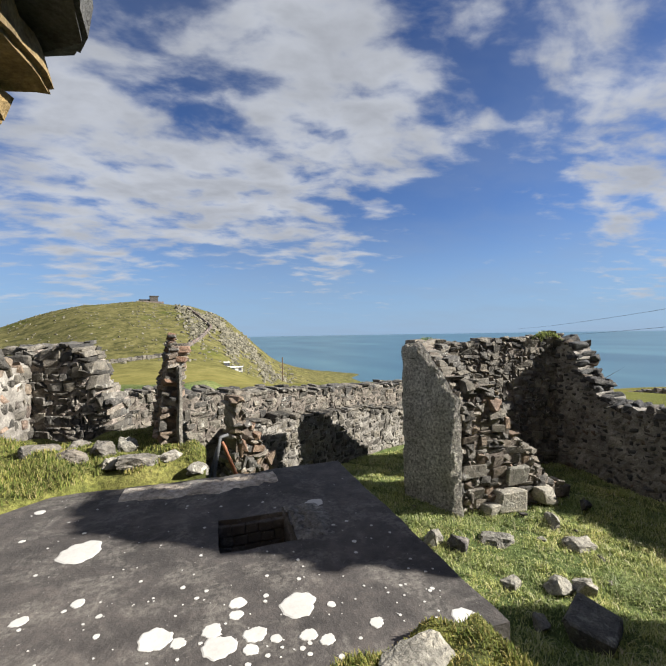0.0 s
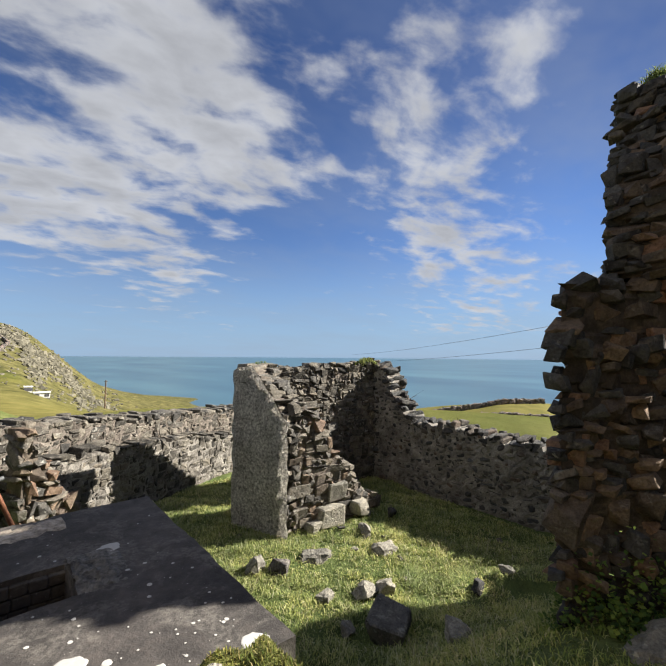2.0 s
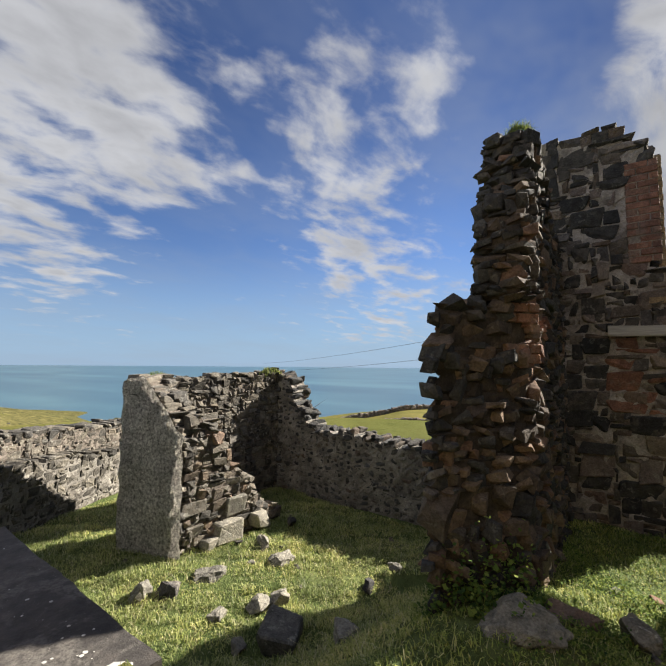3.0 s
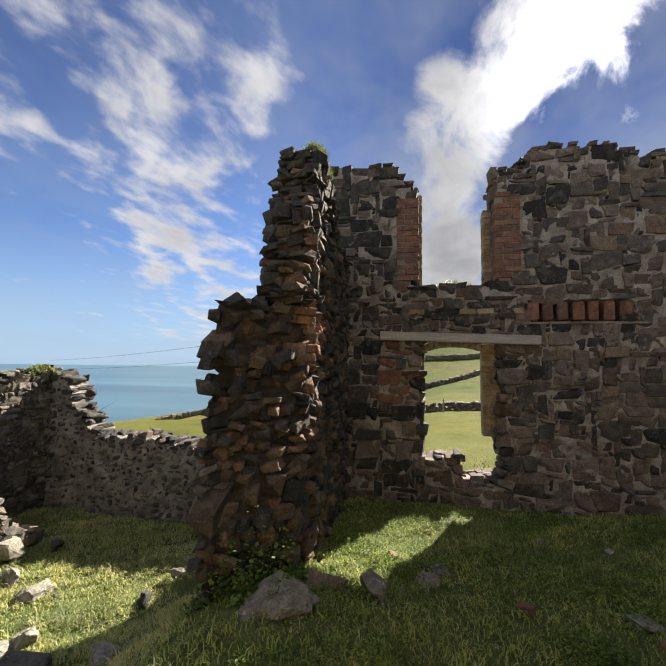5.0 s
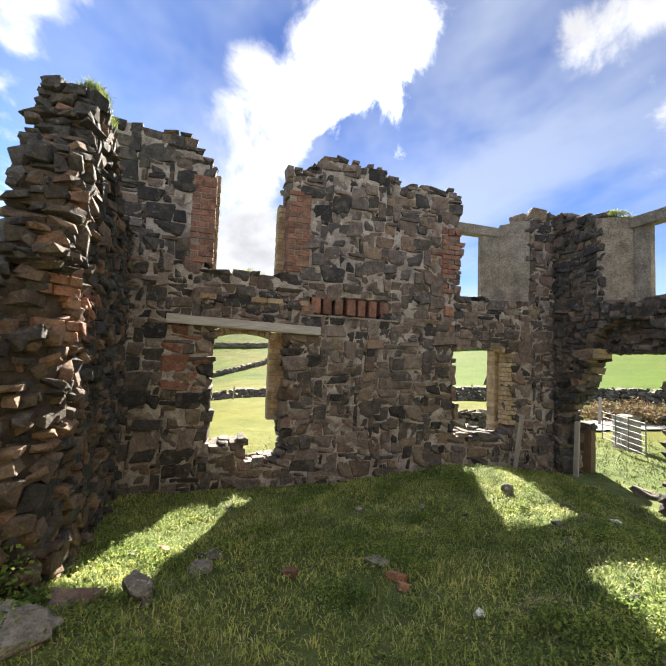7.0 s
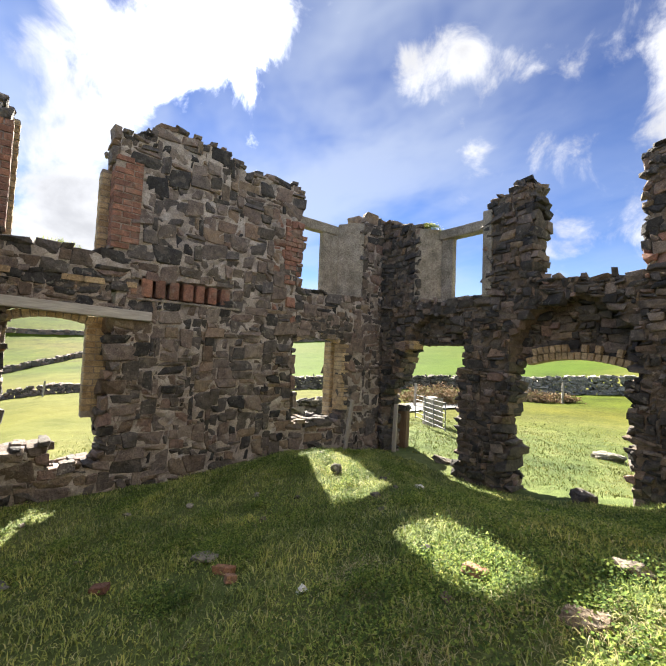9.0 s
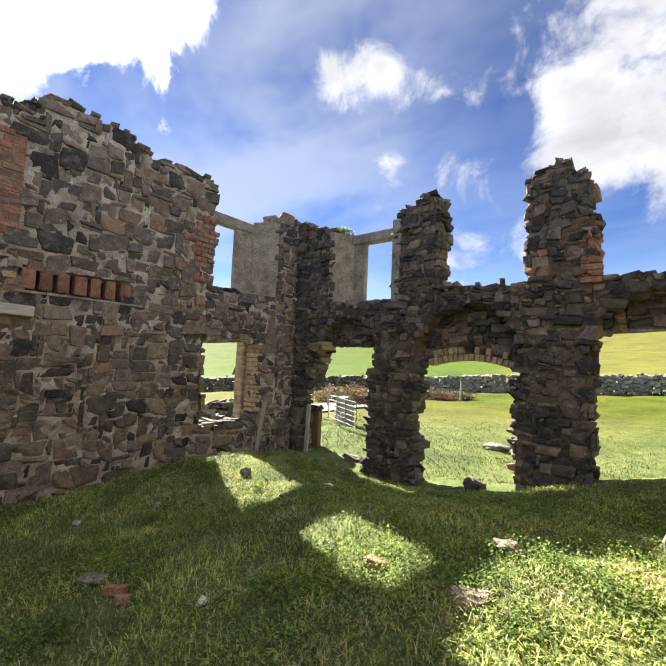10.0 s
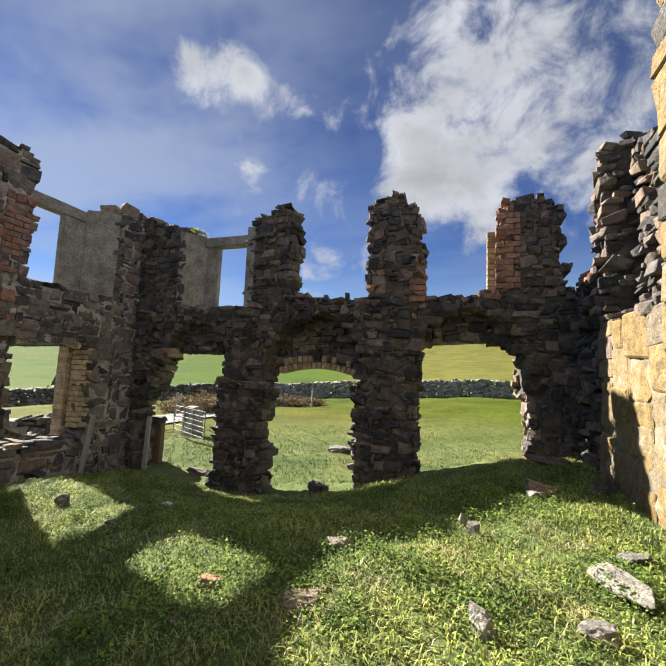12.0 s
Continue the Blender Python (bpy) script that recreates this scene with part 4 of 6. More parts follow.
rubble_wall("wall_side", (5.41, 5.06), (5.75, 1.15), -1.1, 1.6, 0.42, lambda s, z: z < side_top(s), [BASALT_DARK, DARK_ROCK], MORTAR_GREY,
            "low outbuilding wall of dark stones set in pale mortar", near=(5.5, 3.2, 0.0), cell=0.046, wide=(1, 5), high=(1, 3), limit=300, style="round", weights=[0.7, 0.3], proud=0.012, recess=0.0, fill=(0.62, 0.94), side=1, rim=(0.08, 0.08), tilt=0.10)

gab_top = ragged([(0.0, 1.34), (0.06, 1.48), (0.22, 1.50), (0.4, 1.36), (0.6, 1.10), (1.2, 0.92), (1.9, 0.85)], 0.04, 36)
rubble_wall("wall_gable", (-0.36, 3.52), (-0.455, 4.02), -0.1, 1.6, 0.16, lambda s, z: z < gab_top(s), [FIELDSTONE, YARD, CORE_STONE, RUSTY], MORTAR_EARTH,
            "narrow broken gable of stacked stones beside the slab", near=(-0.3, 3.5, 0.8), cell=0.026, wide=(1, 4), high=(1, 3), limit=300, style="rubble", proud=0.025, recess=0.02, tilt=0.12, fill=(0.85, 1.15), side=-1, rim=(0.045, 0.03), layer=0.08, back=False, inset=lambda s, z: 0.10 * max(0.0, min(1.0, (z - 0.75) / 0.7)))
corner_top = ragged([(0.0, 1.46), (0.56, 1.44), (0.68, 1.28), (0.76, 1.02), (0.95, 0.8)], 0.04, 40)
rubble_wall("wall_corner", (-1.75, 4.66), (-0.85, 4.42), -0.2, 1.6, 0.4, lambda s, z: z < corner_top(s), [YARD, FIELDSTONE], MORTAR,
            "dark rubble wall at the outbuilding's corner", near=(-1.3, 4.5, 0.8), cell=0.037, wide=(1, 4), high=(1, 3), limit=300, style="mixed", weights=[0.65, 0.35], proud=0.02, recess=0.014, rim=(0.06, 0.045))
rubble_wall("wall_lime", (-1.85, 3.2), (-1.62, 4.66), -0.2, 1.5, 0.35, lambda s, z: z < 1.36 + 0.05 * math.sin(s * 9), [RUSTY, FIELDSTONE], MORTAR_GREY,
            "lime-washed rubble wall with reddish stones", near=(-1.7, 4.0, 0.8), cell=0.05, wide=(2, 5), high=(2, 4), limit=300, style="round", proud=0.008, recess=0.008, fill=(0.82, 1.02), weights=[0.5, 0.5])


nib_top = ragged([(0.0, 0.84), (0.10, 0.80), (0.18, 0.52), (0.30, 0.34), (0.42, 0.10), (0.60, -0.12)], 0.10, 44)
rubble_wall("wall_nib", (0.20, 5.14), (0.74, 5.40), -0.4, 1.0, 0.30, lambda s, z: z < nib_top(s), [YARD, CORE_STONE, RUSTY], MORTAR_EARTH,
            "broken heap of brownish rubble against the boundary wall", near=(0.4, 5.1, 0.4), cell=0.036, wide=(1, 5), high=(1, 4), limit=260, style="rubble", weights=[0.45, 0.35, 0.2], proud=0.03, recess=0.03, tilt=0.16, side=-1, rim=(0.06, 0.05), fill=(0.85, 1.15))


# ---- brickwork and plaster in the openings ----
def e_s(y):
    return EAST_START - y


def s_s(x):
    return EAST_X - x


bricks_in(east, e_world, e_u, e_n, e_s(-1.44), e_s(-1.72), 0.58, 1.92, 0.28, CREAM_BRICK, width=0.22, keep=lambda s, z: z > 0.66 or s < 2.85, bedded=True)
bricks_in(east, e_world, e_u, e_n, e_s(-1.48), e_s(-1.70), 2.78, 3.92, 0.28, CREAM_BRICK, width=0.22)
bricks_in(east, e_world, e_u, e_n, e_s(-0.42), e_s(-0.61), 2.78, 4.22, 0.28, CREAM_BRICK, width=0.22)
bricks_in(east, e_world, e_u, e_n, e_s(-0.40), e_s(-0.60), 0.40, 0.92, 0.10, CREAM_BRICK, width=0.18, bedded=True, keep=lambda s, z: RNG.random() < 0.9)
bricks_in(east, e_world, e_u, e_n, e_s(-5.50), e_s(-5.72), 0.36, 1.80, 0.24, CREAM_BRICK, width=0.22)
bricks_in(east, e_world, e_u, e_n, e_s(-5.56), e_s(-5.76), 0.50, 1.78, -0.012, CREAM_BRICK, width=0.24, keep=lambda s, z: s < 6.95 or int(z * 12.05) % 2 == 0, length=0.22)
bricks_in(east, e_world, e_u, e_n, e_s(-4.50), e_s(-4.62), 0.34, 1.80, 0.24, CREAM_BRICK, width=0.22)
bricks_in(east, e_world, e_u, e_n, e_s(-1.59), e_s(-1.94), 2.80, 4.04, -0.012, RED_BRICK, width=0.27, bedded=True, keep=lambda s, z: RNG.random() < 0.97)
bricks_in(east, e_world, e_u, e_n, e_s(-0.23), e_s(-0.56), 2.80, 4.04, -0.012, RED_BRICK, width=0.27, bedded=True, keep=lambda s, z: RNG.random() < 0.97)
bricks_in(east, e_world, e_u, e_n, e_s(-4.22), e_s(-4.58), 2.70, 3.75, -0.015, RED_BRICK, keep=lambda s, z: RNG.random() < 0.62)
bricks_in(east, e_world, e_u, e_n, e_s(-0.40), e_s(-1.95), 2.30, 2.39, -0.022, CREAM_BRICK, keep=lambda s, z: RNG.random() < 0.4)
bricks_in(east, e_world, e_u, e_n, e_s(-0.70), e_s(-1.95), 2.22, 2.31, -0.020, ORANGE_BRICK, keep=lambda s, z: RNG.random() < 0.25)
bricks_in(south, s_world, s_u, s_n, s_s(-0.10), s_s(-0.34), 2.72, 3.70, 0.30, CREAM_BRICK, width=0.2)
bricks_in(south, s_world, s_u, s_n, s_s(-0.20), s_s(-0.52), 2.78, 3.85, -0.03, ORANGE_BRICK, keep=lambda s, z: RNG.random() < 0.85)
bricks_in(south, s_world, s_u, s_n, s_s(0.98), s_s(0.74), 2.62, 2.95, -0.03, ORANGE_BRICK, keep=lambda s, z: RNG.random() < 0.8)


def voussoirs(parent, world, u, n, s_mid, half, z_spring, rise, depth0, rings, mat, keep=None, deep=0.24, thin=0.072, bedded=True):
    """An arch of header bricks set on edge, ring over ring."""
    radius = (half * half + rise * rise) / (2 * rise)
    zc = z_spring + rise - radius
    span = math.asin(half / radius)
    pool = protos(mat, "brick")
    steps = 14
    bed = []
    for k in range(steps + 1):
        t = -span + 2 * span * k / steps
        for rr, d in itertools.product((radius + 0.012, radius + rings * 0.112 - 0.01), (depth0 + 0.012, depth0 + deep - 0.012)):
            bed.append(world(s_mid + rr * math.sin(t), d, zc + rr * math.cos(t)))
    skin = [(0, 1, 3, 2), (4 * steps, 4 * steps + 2, 4 * steps + 3, 4 * steps + 1)]
    for k in range(steps):
        a = 4 * k
        skin += [(a, a + 4, a + 5, a + 1), (a + 2, a + 3, a + 7, a + 6), (a, a + 2, a + 6, a + 4), (a + 1, a + 5, a + 7, a + 3)]
    if bedded:
        part("mortar_bed", mesh_from("mortar_bed", bed, skin, MORTAR_MID), parent)
    for ring in range(rings):
        rr = radius + 0.055 + ring * 0.112
        count = int(2 * span * rr / (thin + 0.008))
        for k in range(count):
            t = -span + 2 * span * (k + 0.5 * (1 + ring % 2)) / count
            if keep and not keep(t / span, ring):
                continue
            place = world(s_mid + rr * math.sin(t), depth0 + deep / 2 + RNG.normal(0, 0.006), zc + rr * math.cos(t))
            a, d = Vector((*u, 0)), Vector((*n, 0))
            m = Matrix((a, d, Vector((0, 0, 1)))).transposed() @ Euler((0, t, 0)).to_matrix() @ Matrix.Diagonal((thin, deep, 0.105))
            ob = new("brick", pool[int(RNG.integers(len(pool)))][0])
            ob.parent, ob.matrix_basis = parent, Matrix.Translation(place) @ m.to_4x4()


voussoirs(south, s_world, s_u, s_n, s_s(2.48), 0.72, 1.46, 0.13, 0.22, 2, CREAM_BRICK, keep=lambda t, r: not (t < -0.86) and not (r == 1 and (t < -0.75 or RNG.random() < 0.25)), bedded=False)
voussoirs(east, e_world, e_u, e_n, e_s(-1.04), 0.42, 1.76, 0.08, 0.02, 1, CREAM_BRICK, deep=0.14)
voussoirs(east, e_world, e_u, e_n, e_s(-5.05), 0.48, 1.74, 0.09, 0.02, 1, CREAM_BRICK, deep=0.13)
bricks_in(south, s_world, s_u, s_n, s_s(5.62), s_s(5.15), 1.70, 1.88, 0.0, CREAM_BRICK, width=0.3)


def slab_part(name, corners, z0, z1, mat, parent, label="", bevel=0.012, rough=0.006):
    """An upright block over a plan outline, with softened and slightly uneven edges."""
    bm = bmesh.new()
    low = [bm.verts.new((x, y, z0)) for x, y in corners]
    high = [bm.verts.new((x, y, z1)) for x, y in corners]
    bm.faces.new(list(reversed(low)))
    bm.faces.new(high)
    for i in range(len(corners)):
        j = (i + 1) % len(corners)
        bm.faces.new((low[i], low[j], high[j], high[i]))
    bmesh.ops.recalc_face_normals(bm, faces=bm.faces[:])
    bmesh.ops.bevel(bm, geom=bm.edges[:], offset=bevel, segments=2, affect="EDGES")
    bmesh.ops.subdivide_edges(bm, edges=[e for e in bm.edges if e.calc_length() > 0.15], cuts=4, use_grid_fill=True)
    for v in bm.verts:
        v.co += Vector((noise.noise(v.co * 6.0), noise.noise(v.co * 6.0 + Vector((5, 0, 0))), noise.noise(v.co * 6.0 + Vector((0, 7, 0))))) * rough
    me = bpy.data.meshes.new(name)
    bm.to_mesh(me)
    bm.free()
    me.materials.append(mat)
    if parent is None:
        return new(name, me)
    return part(name, me, parent, label)


slab_part("plaster_jamb", [(6.34, -0.42), (6.34, -0.63), (6.54, -0.63), (6.54, -0.42)], 0.36, 1.90, PLASTER, east, "grey plastered window jamb", rough=0.010)
# row of small joist sockets closed with red brick
for k in range(7):
    y = -2.00 - k * 0.187
    slab_part("socket_brick", [(6.025, y), (6.025, y - (0.125 if k % 3 else 0.145)), (6.22, y - 0.125), (6.22, y)], 2.205, 2.455, RED_BRICK, east, rough=0.008)
# splayed plaster reveals, lintels and sills of the two upper corner windows
slab_part("plaster_reveal", [(6.03, -6.04), (6.46, -5.72), (6.56, -5.86), (6.20, -6.20)], 2.50, 4.20, PLASTER, east, "grey plastered window reveal", rough=0.015)
slab_part("lintel", [(6.45, -4.55), (6.62, -4.55), (6.62, -5.9), (6.45, -5.80)], 3.95, 4.14, PLASTER, east, "weathered concrete lintel")
slab_part("window_jamb", [(6.46, -5.34), (6.58, -5.34), (6.58, -5.88), (6.47, -5.84)], 2.72, 3.95, PLASTER, east)
slab_part("window_sill", [(6.10, -4.60), (6.58, -4.60), (6.58, -5.60), (6.10, -6.05)], 2.60, 2.70, PLASTER, east)
slab_part("plaster_reveal", [(5.16, -6.585), (4.84, -6.98), (4.95, -7.08), (5.30, -6.72)], 2.42, 4.02, PLASTER, south, "grey plastered window reveal", rough=0.015)
slab_part("lintel", [(3.72, -6.92), (4.90, -6.92), (4.90, -7.14), (3.72, -7.14)], 3.80, 3.98, PLASTER, south, "weathered concrete lintel")
slab_part("window_jamb", [(4.60, -6.98), (4.86, -6.98), (4.86, -7.10), (4.60, -7.10)], 2.56, 3.82, PLASTER, south)
slab_part("window_sill", [(3.74, -6.66), (4.95, -6.66), (4.70, -7.16), (3.74, -7.16)], 2.50, 2.62, PLASTER, south)
slab_part("plaster_strip", [(3.60, -6.57), (3.76, -6.57), (3.78, -7.14), (3.66, -7.14)], 2.56, 3.98, PLASTER, south, "strip of grey plaster", rough=0.012)
slab_part("string_ledge", [(6.02, -1.95), (6.02, -3.45), (6.10, -3.45), (6.10, -1.95)], 2.155, 2.185, PLASTER, east, "thin ledge of old plaster", bevel=0.006)


# ---- loose things ----
def worn_box(name, size, mat, bevel=0.008, rough=0.004, cuts=5):
    bm = bmesh.new()
    bmesh.ops.create_cube(bm, size=1.0)
    bmesh.ops.scale(bm, vec=size, verts=bm.verts[:])
    bmesh.ops.bevel(bm, geom=bm.edges[:], offset=bevel, segments=2, affect="EDGES")
    bmesh.ops.subdivide_edges(bm, edges=[e for e in bm.edges if e.calc_length() > max(size) * 0.5], cuts=cuts, use_grid_fill=True)
    for v in bm.verts:
        v.co += Vector((noise.noise(v.co * 7), noise.noise(v.co * 7 + Vector((3, 1, 0))), noise.noise(v.co * 7 + Vector((0, 5, 2))))) * rough
    me = bpy.data.meshes.new(name)
    bm.to_mesh(me)
    bm.free()
    me.materials.append(mat)
    return me


beam = new("timber_beam", worn_box("timber_beam", (0.13, 0.125, 2.14), BEAM_WOOD, rough=0.008))
beam.matrix_world = pose(6.02, -1.07, 1.965, 91.8, 0, 0)
tagged(beam, label="weathered pale timber lintel beam set across the wall above the window", category="beam")

plank = new("wooden_post", worn_box("wooden_post", (0.045, 0.10, 1.02), GREY_WOOD, rough=0.006))
plank.matrix_world = pose(5.74, -5.55, 0.22, 3, 0, 0) @ pose(0, 0, 0, 6, -2, 22)
tagged(plank, label="leaning grey weathered wooden post against the rubble pier", category="post", group="posts")
jamb = new("wooden_post", worn_box("wooden_post", (0.07, 0.09, 1.0), GREY_WOOD, rough=0.006))
jamb.matrix_world = pose(5.72, -6.78, 0.10, 0, -1.5, 25)
tagged(jamb, label="upright pale grey wooden door post in the broken doorway", category="post", group="posts")


def gate_pier(x, y):
    g = float(ground_height(x, y))
    root = new("gate_pier", worn_box("gate_pier", (0.24, 0.24, 0.80), BROWN_WOOD, 0.015, 0.012))
    root.matrix_world = pose(x, y, g + 0.36, 0, 0, 20)
    cap = part("cap", worn_box("cap", (0.30, 0.30, 0.12), FIELDSTONE, 0.03, 0.02), root, "pale rounded stone cap")
    cap.matrix_basis = pose(0, 0, 0.45)
    return tagged(root, label="brown timber gate pier with a pale stone cap", category="gate pier")


gate_pier(5.98, -7.30)


def boulder(name, size, mat, seed, rough=0.34, points=18):
    """A broken angular rock: the hull of scattered points, its edges worn and its faces roughened."""
    r = random.Random(seed)
    bm = bmesh.new()
    for _ in range(points):
        d = Vector((r.gauss(0, 1), r.gauss(0, 1), r.gauss(0, 1))).normalized()
        top = max(abs(d.x), abs(d.y), abs(d.z))
        bm.verts.new(d / (top ** 0.75) * r.uniform(0.44, 0.54))
    bmesh.ops.convex_hull(bm, input=bm.verts[:])
    bmesh.ops.delete(bm, geom=[v for v in bm.verts if not v.link_faces], context="VERTS")
    bmesh.ops.dissolve_limit(bm, angle_limit=0.25, verts=bm.verts[:], edges=bm.edges[:])
    bmesh.ops.bevel(bm, geom=bm.edges[:], offset=0.03, segments=2, affect="EDGES", profile=0.6)
    bmesh.ops.triangulate(bm, faces=bm.faces[:])
    if max(size) > 0.15:
        for _ in range(2):
            bmesh.ops.subdivide_edges(bm, edges=[e for e in bm.edges if e.calc_length() > 0.14], cuts=1)
            bmesh.ops.triangulate(bm, faces=bm.faces[:])
    off = Vector((seed * 3.3, 1.7, seed))
    for v in bm.verts:
        v.co += v.co.normalized() * (noise.noise(v.co * 4.0 + off) * 0.25 + noise.noise(v.co * 11.0 + off) * 0.12) * rough
        v.co = Vector((v.co.x * size[0], v.co.y * size[1], v.co.z * size[2]))
    me = bpy.data.meshes.new(name)
    bm.to_mesh(me)
    bm.free()
    me.materials.append(mat)
    return me


def rock(x, y, size, turn, mat, seed, label, sink=0.32, tilt=(0, 0), name="rock"):
    ob = new(name, boulder(name, size, mat, seed))
    ob.matrix_world = pose(x, y, float(ground_height(x, y)) + size[2] * (0.36 - sink), tilt[0], tilt[1], turn)
    return tagged(ob, label=label, category="rock", group="fallen stones")


GREY_L, DARK_L, FLAT_L = "grey lichened stone lying in the grass", "dark angular basalt block lying in the grass", "flat grey slab of stone on the turf"
ob = new("rock", block_proto("rock", GREY_ROCK, 7, 0.14, 0.05, 0.3, 3))
ob.matrix_world = pose(2.66, 2.18, float(ground_height(2.66, 2.18)) + 0.08, 6, -10, 24) @ Matrix.Diagonal((0.36, 0.29, 0.24, 1))
tagged(ob, label=DARK_L, category="rock", group="fallen stones")
rock(2.22, 3.62, (0.22, 0.21, 0.25), 0, ROCK, 2, GREY_L, 0.24)
rock(2.42, 3.46, (0.20, 0.22, 0.20), 40, BASALT, 3, "brown-grey broken stone beside the concrete slab", 0.2)
rock(2.88, 3.44, (0.42, 0.28, 0.13), 10, ROCK, 4, FLAT_L, 0.24)
rock(2.88, 2.66, (0.29, 0.22, 0.18), 15, ROCK, 5, GREY_L, 0.25)
rock(3.08, 2.58, (0.20, 0.19, 0.19), 50, ROCK, 6, GREY_L, 0.2)
rock(3.62, 3.10, (0.36, 0.30, 0.18), 5, ROCK, 7, "pale grey stone half buried in tufted grass", 0.34)
rock(3.72, 3.52, (0.30, 0.16, 0.16), 60, ROCK, 8, FLAT_L, 0.2)
rock(4.35, 3.62, (0.26, 0.12, 0.16), 30, BASALT_DARK, 9, DARK_L, 0.2)
rock(3.82, 2.02, (0.22, 0.14, 0.12), 10, BASALT_DARK, 10, DARK_L, 0.1)
rock(4.15, 1.92, (0.18, 0.12, 0.10), 70, ROCK, 11, GREY_L, 0.2)
rock(2.55, 2.86, (0.20, 0.16, 0.12), 20, ROCK, 12, GREY_L, 0.2)
rock(2.40, 2.40, (0.16, 0.12, 0.10), 80, ROCK, 13, GREY_L, 0.2)
rock(2.86, 1.66, (0.26, 0.20, 0.19), 35, ROCK, 14, GREY_L, 0.2)
rock(2.7, 0.36, (0.50, 0.34, 0.16), -62, ROCK, 15, "large lichen-spotted slab of rock leaning at the wall's foot", 0.12, (8, -6))
rock(3.17, 0.17, (0.40, 0.24, 0.16), -50, BASALT, 16, "low grey rock beside the large slab in shade", 0.2)
rock(3.3, -0.2, (0.27, 0.23, 0.19), 30, ROCK, 17, "mossy upright stone at the edge of the sunlit patch", 0.2)
rock(3.66, -0.6, (0.24, 0.18, 0.08), 0, ROCK, 18, FLAT_L, 0.05)
rock(3.93, -0.7, (0.20, 0.16, 0.06), 30, ROCK, 19, FLAT_L, 0.05)
rock(4.37, -4.14, (0.16, 0.12, 0.17), 20, ROCK, 20, "small pointed grey stone standing in a sunlit patch", 0.1)
rock(3.39, -3.91, (0.14, 0.10, 0.07), 0, BASALT, 21, DARK_L, 0.1)
rock(0.1, -3.88, (0.12, 0.10, 0.15), 10, FIELDSTONE, 22, "small pale upright stone in sunlit weeds", 0.1)
rock(0.19, -4.12, (0.07, 0.06, 0.14), 10, ROCK, 23, "small pale upright stone in sunlit weeds", 0.1)
rock(0.09, -2.84, (0.10, 0.08, 0.21), 20, ROCK, 24, "narrow grey stone standing in the weeds", 0.15, (12, 14))
rock(-0.655, -3.47, (0.37, 0.18, 0.09), 127, ROCK, 25, FLAT_L, -0.15, (14, 4))
rock(-0.82, -3.8, (0.22, 0.16, 0.06), 10, ROCK, 26, FLAT_L, 0.0)
rock(-0.4, -2.96, (0.18, 0.14, 0.11), 30, ROCK, 27, GREY_L, 0.2)
rock(-0.49, -4.97, (0.26, 0.20, 0.18), 20, RUSTY, 28, "reddish-brown stone block near the wall corner", 0.1)
rock(-0.44, -4.86, (0.18, 0.14, 0.08), 20, ROCK, 29, FLAT_L, 0.1)
rock(-1.0, -5.06, (0.20, 0.18, 0.18), 60, BASALT_DARK, 30, DARK_L, 0.1)
rock(-0.72, -5.95, (0.55, 0.14, 0.10), -25, BASALT_DARK, 31, DARK_L, 0.0)
rock(2.28, -6.62, (0.32, 0.20, 0.24), 15, BASALT, 32, "brown stone block lying in the arched doorway", 0.1)
rock(4.78, -7.10, (0.50, 0.22, 0.18), 15, FIELDSTONE, 33, "long pale stone step outside the doorway", 0.15)
rock(0.99, -2.82, (0.21, 0.15, 0.13), 15, RUSTY, 34, "brown-grey stone sunk in dark weeds", 0.36)
rock(0.95, -3.45, (0.20, 0.15, 0.13), 45, BASALT, 35, "brown-grey stone sunk in dark weeds", 0.36)
rock(3.46, -2.02, (0.22, 0.15, 0.05), 25, ROCK, 36, "patch of grey gravelly stone in the turf", 0.1)
rock(4.55, 0.63, (0.16, 0.12, 0.10), 5, SANDSTONE, 37, "small tan stone near the foot of the wall", 0.1)
rock(4.5, 0.43, (0.20, 0.14, 0.12), 50, RUSTY, 38, "small brown stone near the foot of the wall", 0.1)
rock(0.30, 4.20, (0.30, 0.24, 0.18), 10, FIELDSTONE, 41, GREY_L, 0.1)
rock(4.90, -8.90, (0.34, 0.26, 0.26), 10, ROCK, 44, "grey stone on the sunlit grass outside", 0.1)
rock(3.05, -10.2, (0.60, 0.30, 0.24), 10, ROCK, 45, "grey stone on the sunlit grass outside", 0.2)
rock(2.55, -10.4, (0.36, 0.26, 0.34), 40, BASALT, 46, "dark stone on the sunlit grass outside", 0.2)
rock(2.10, -10.3, (0.60, 0.30, 0.24), 10, ROCK, 47, "grey stone on the sunlit grass outside", 0.2)
rock(6.15, -0.95, (0.36, 0.30, 0.22), 15, BASALT_DARK, 48, "dark stone lodged in the broken window sill", 0.0)
rock(6.10, -5.00, (0.42, 0.32, 0.14), 15, BASALT_DARK, 49, "dark stones lodged in the broken window sill", 0.0)
for k in range(46):
    r = random.Random(900 + k)
    x, y = (r.uniform(1.2, 5.4), r.uniform(-5.2, 0.2)) if k < 34 else (r.uniform(2.4, 5.0), r.uniform(1.8, 4.6))
    s = r.uniform(0.03, 0.09)
    rock(x, y, (s * 1.3, s, s * 0.7), r.uniform(0, 180), r.choice([ROCK, FIELDSTONE, BASALT, WHITE_PAINT if k % 4 == 0 else ROCK]), 60 + k, "small pale stone chip scattered in the turf", 0.1, name="stone_chip")


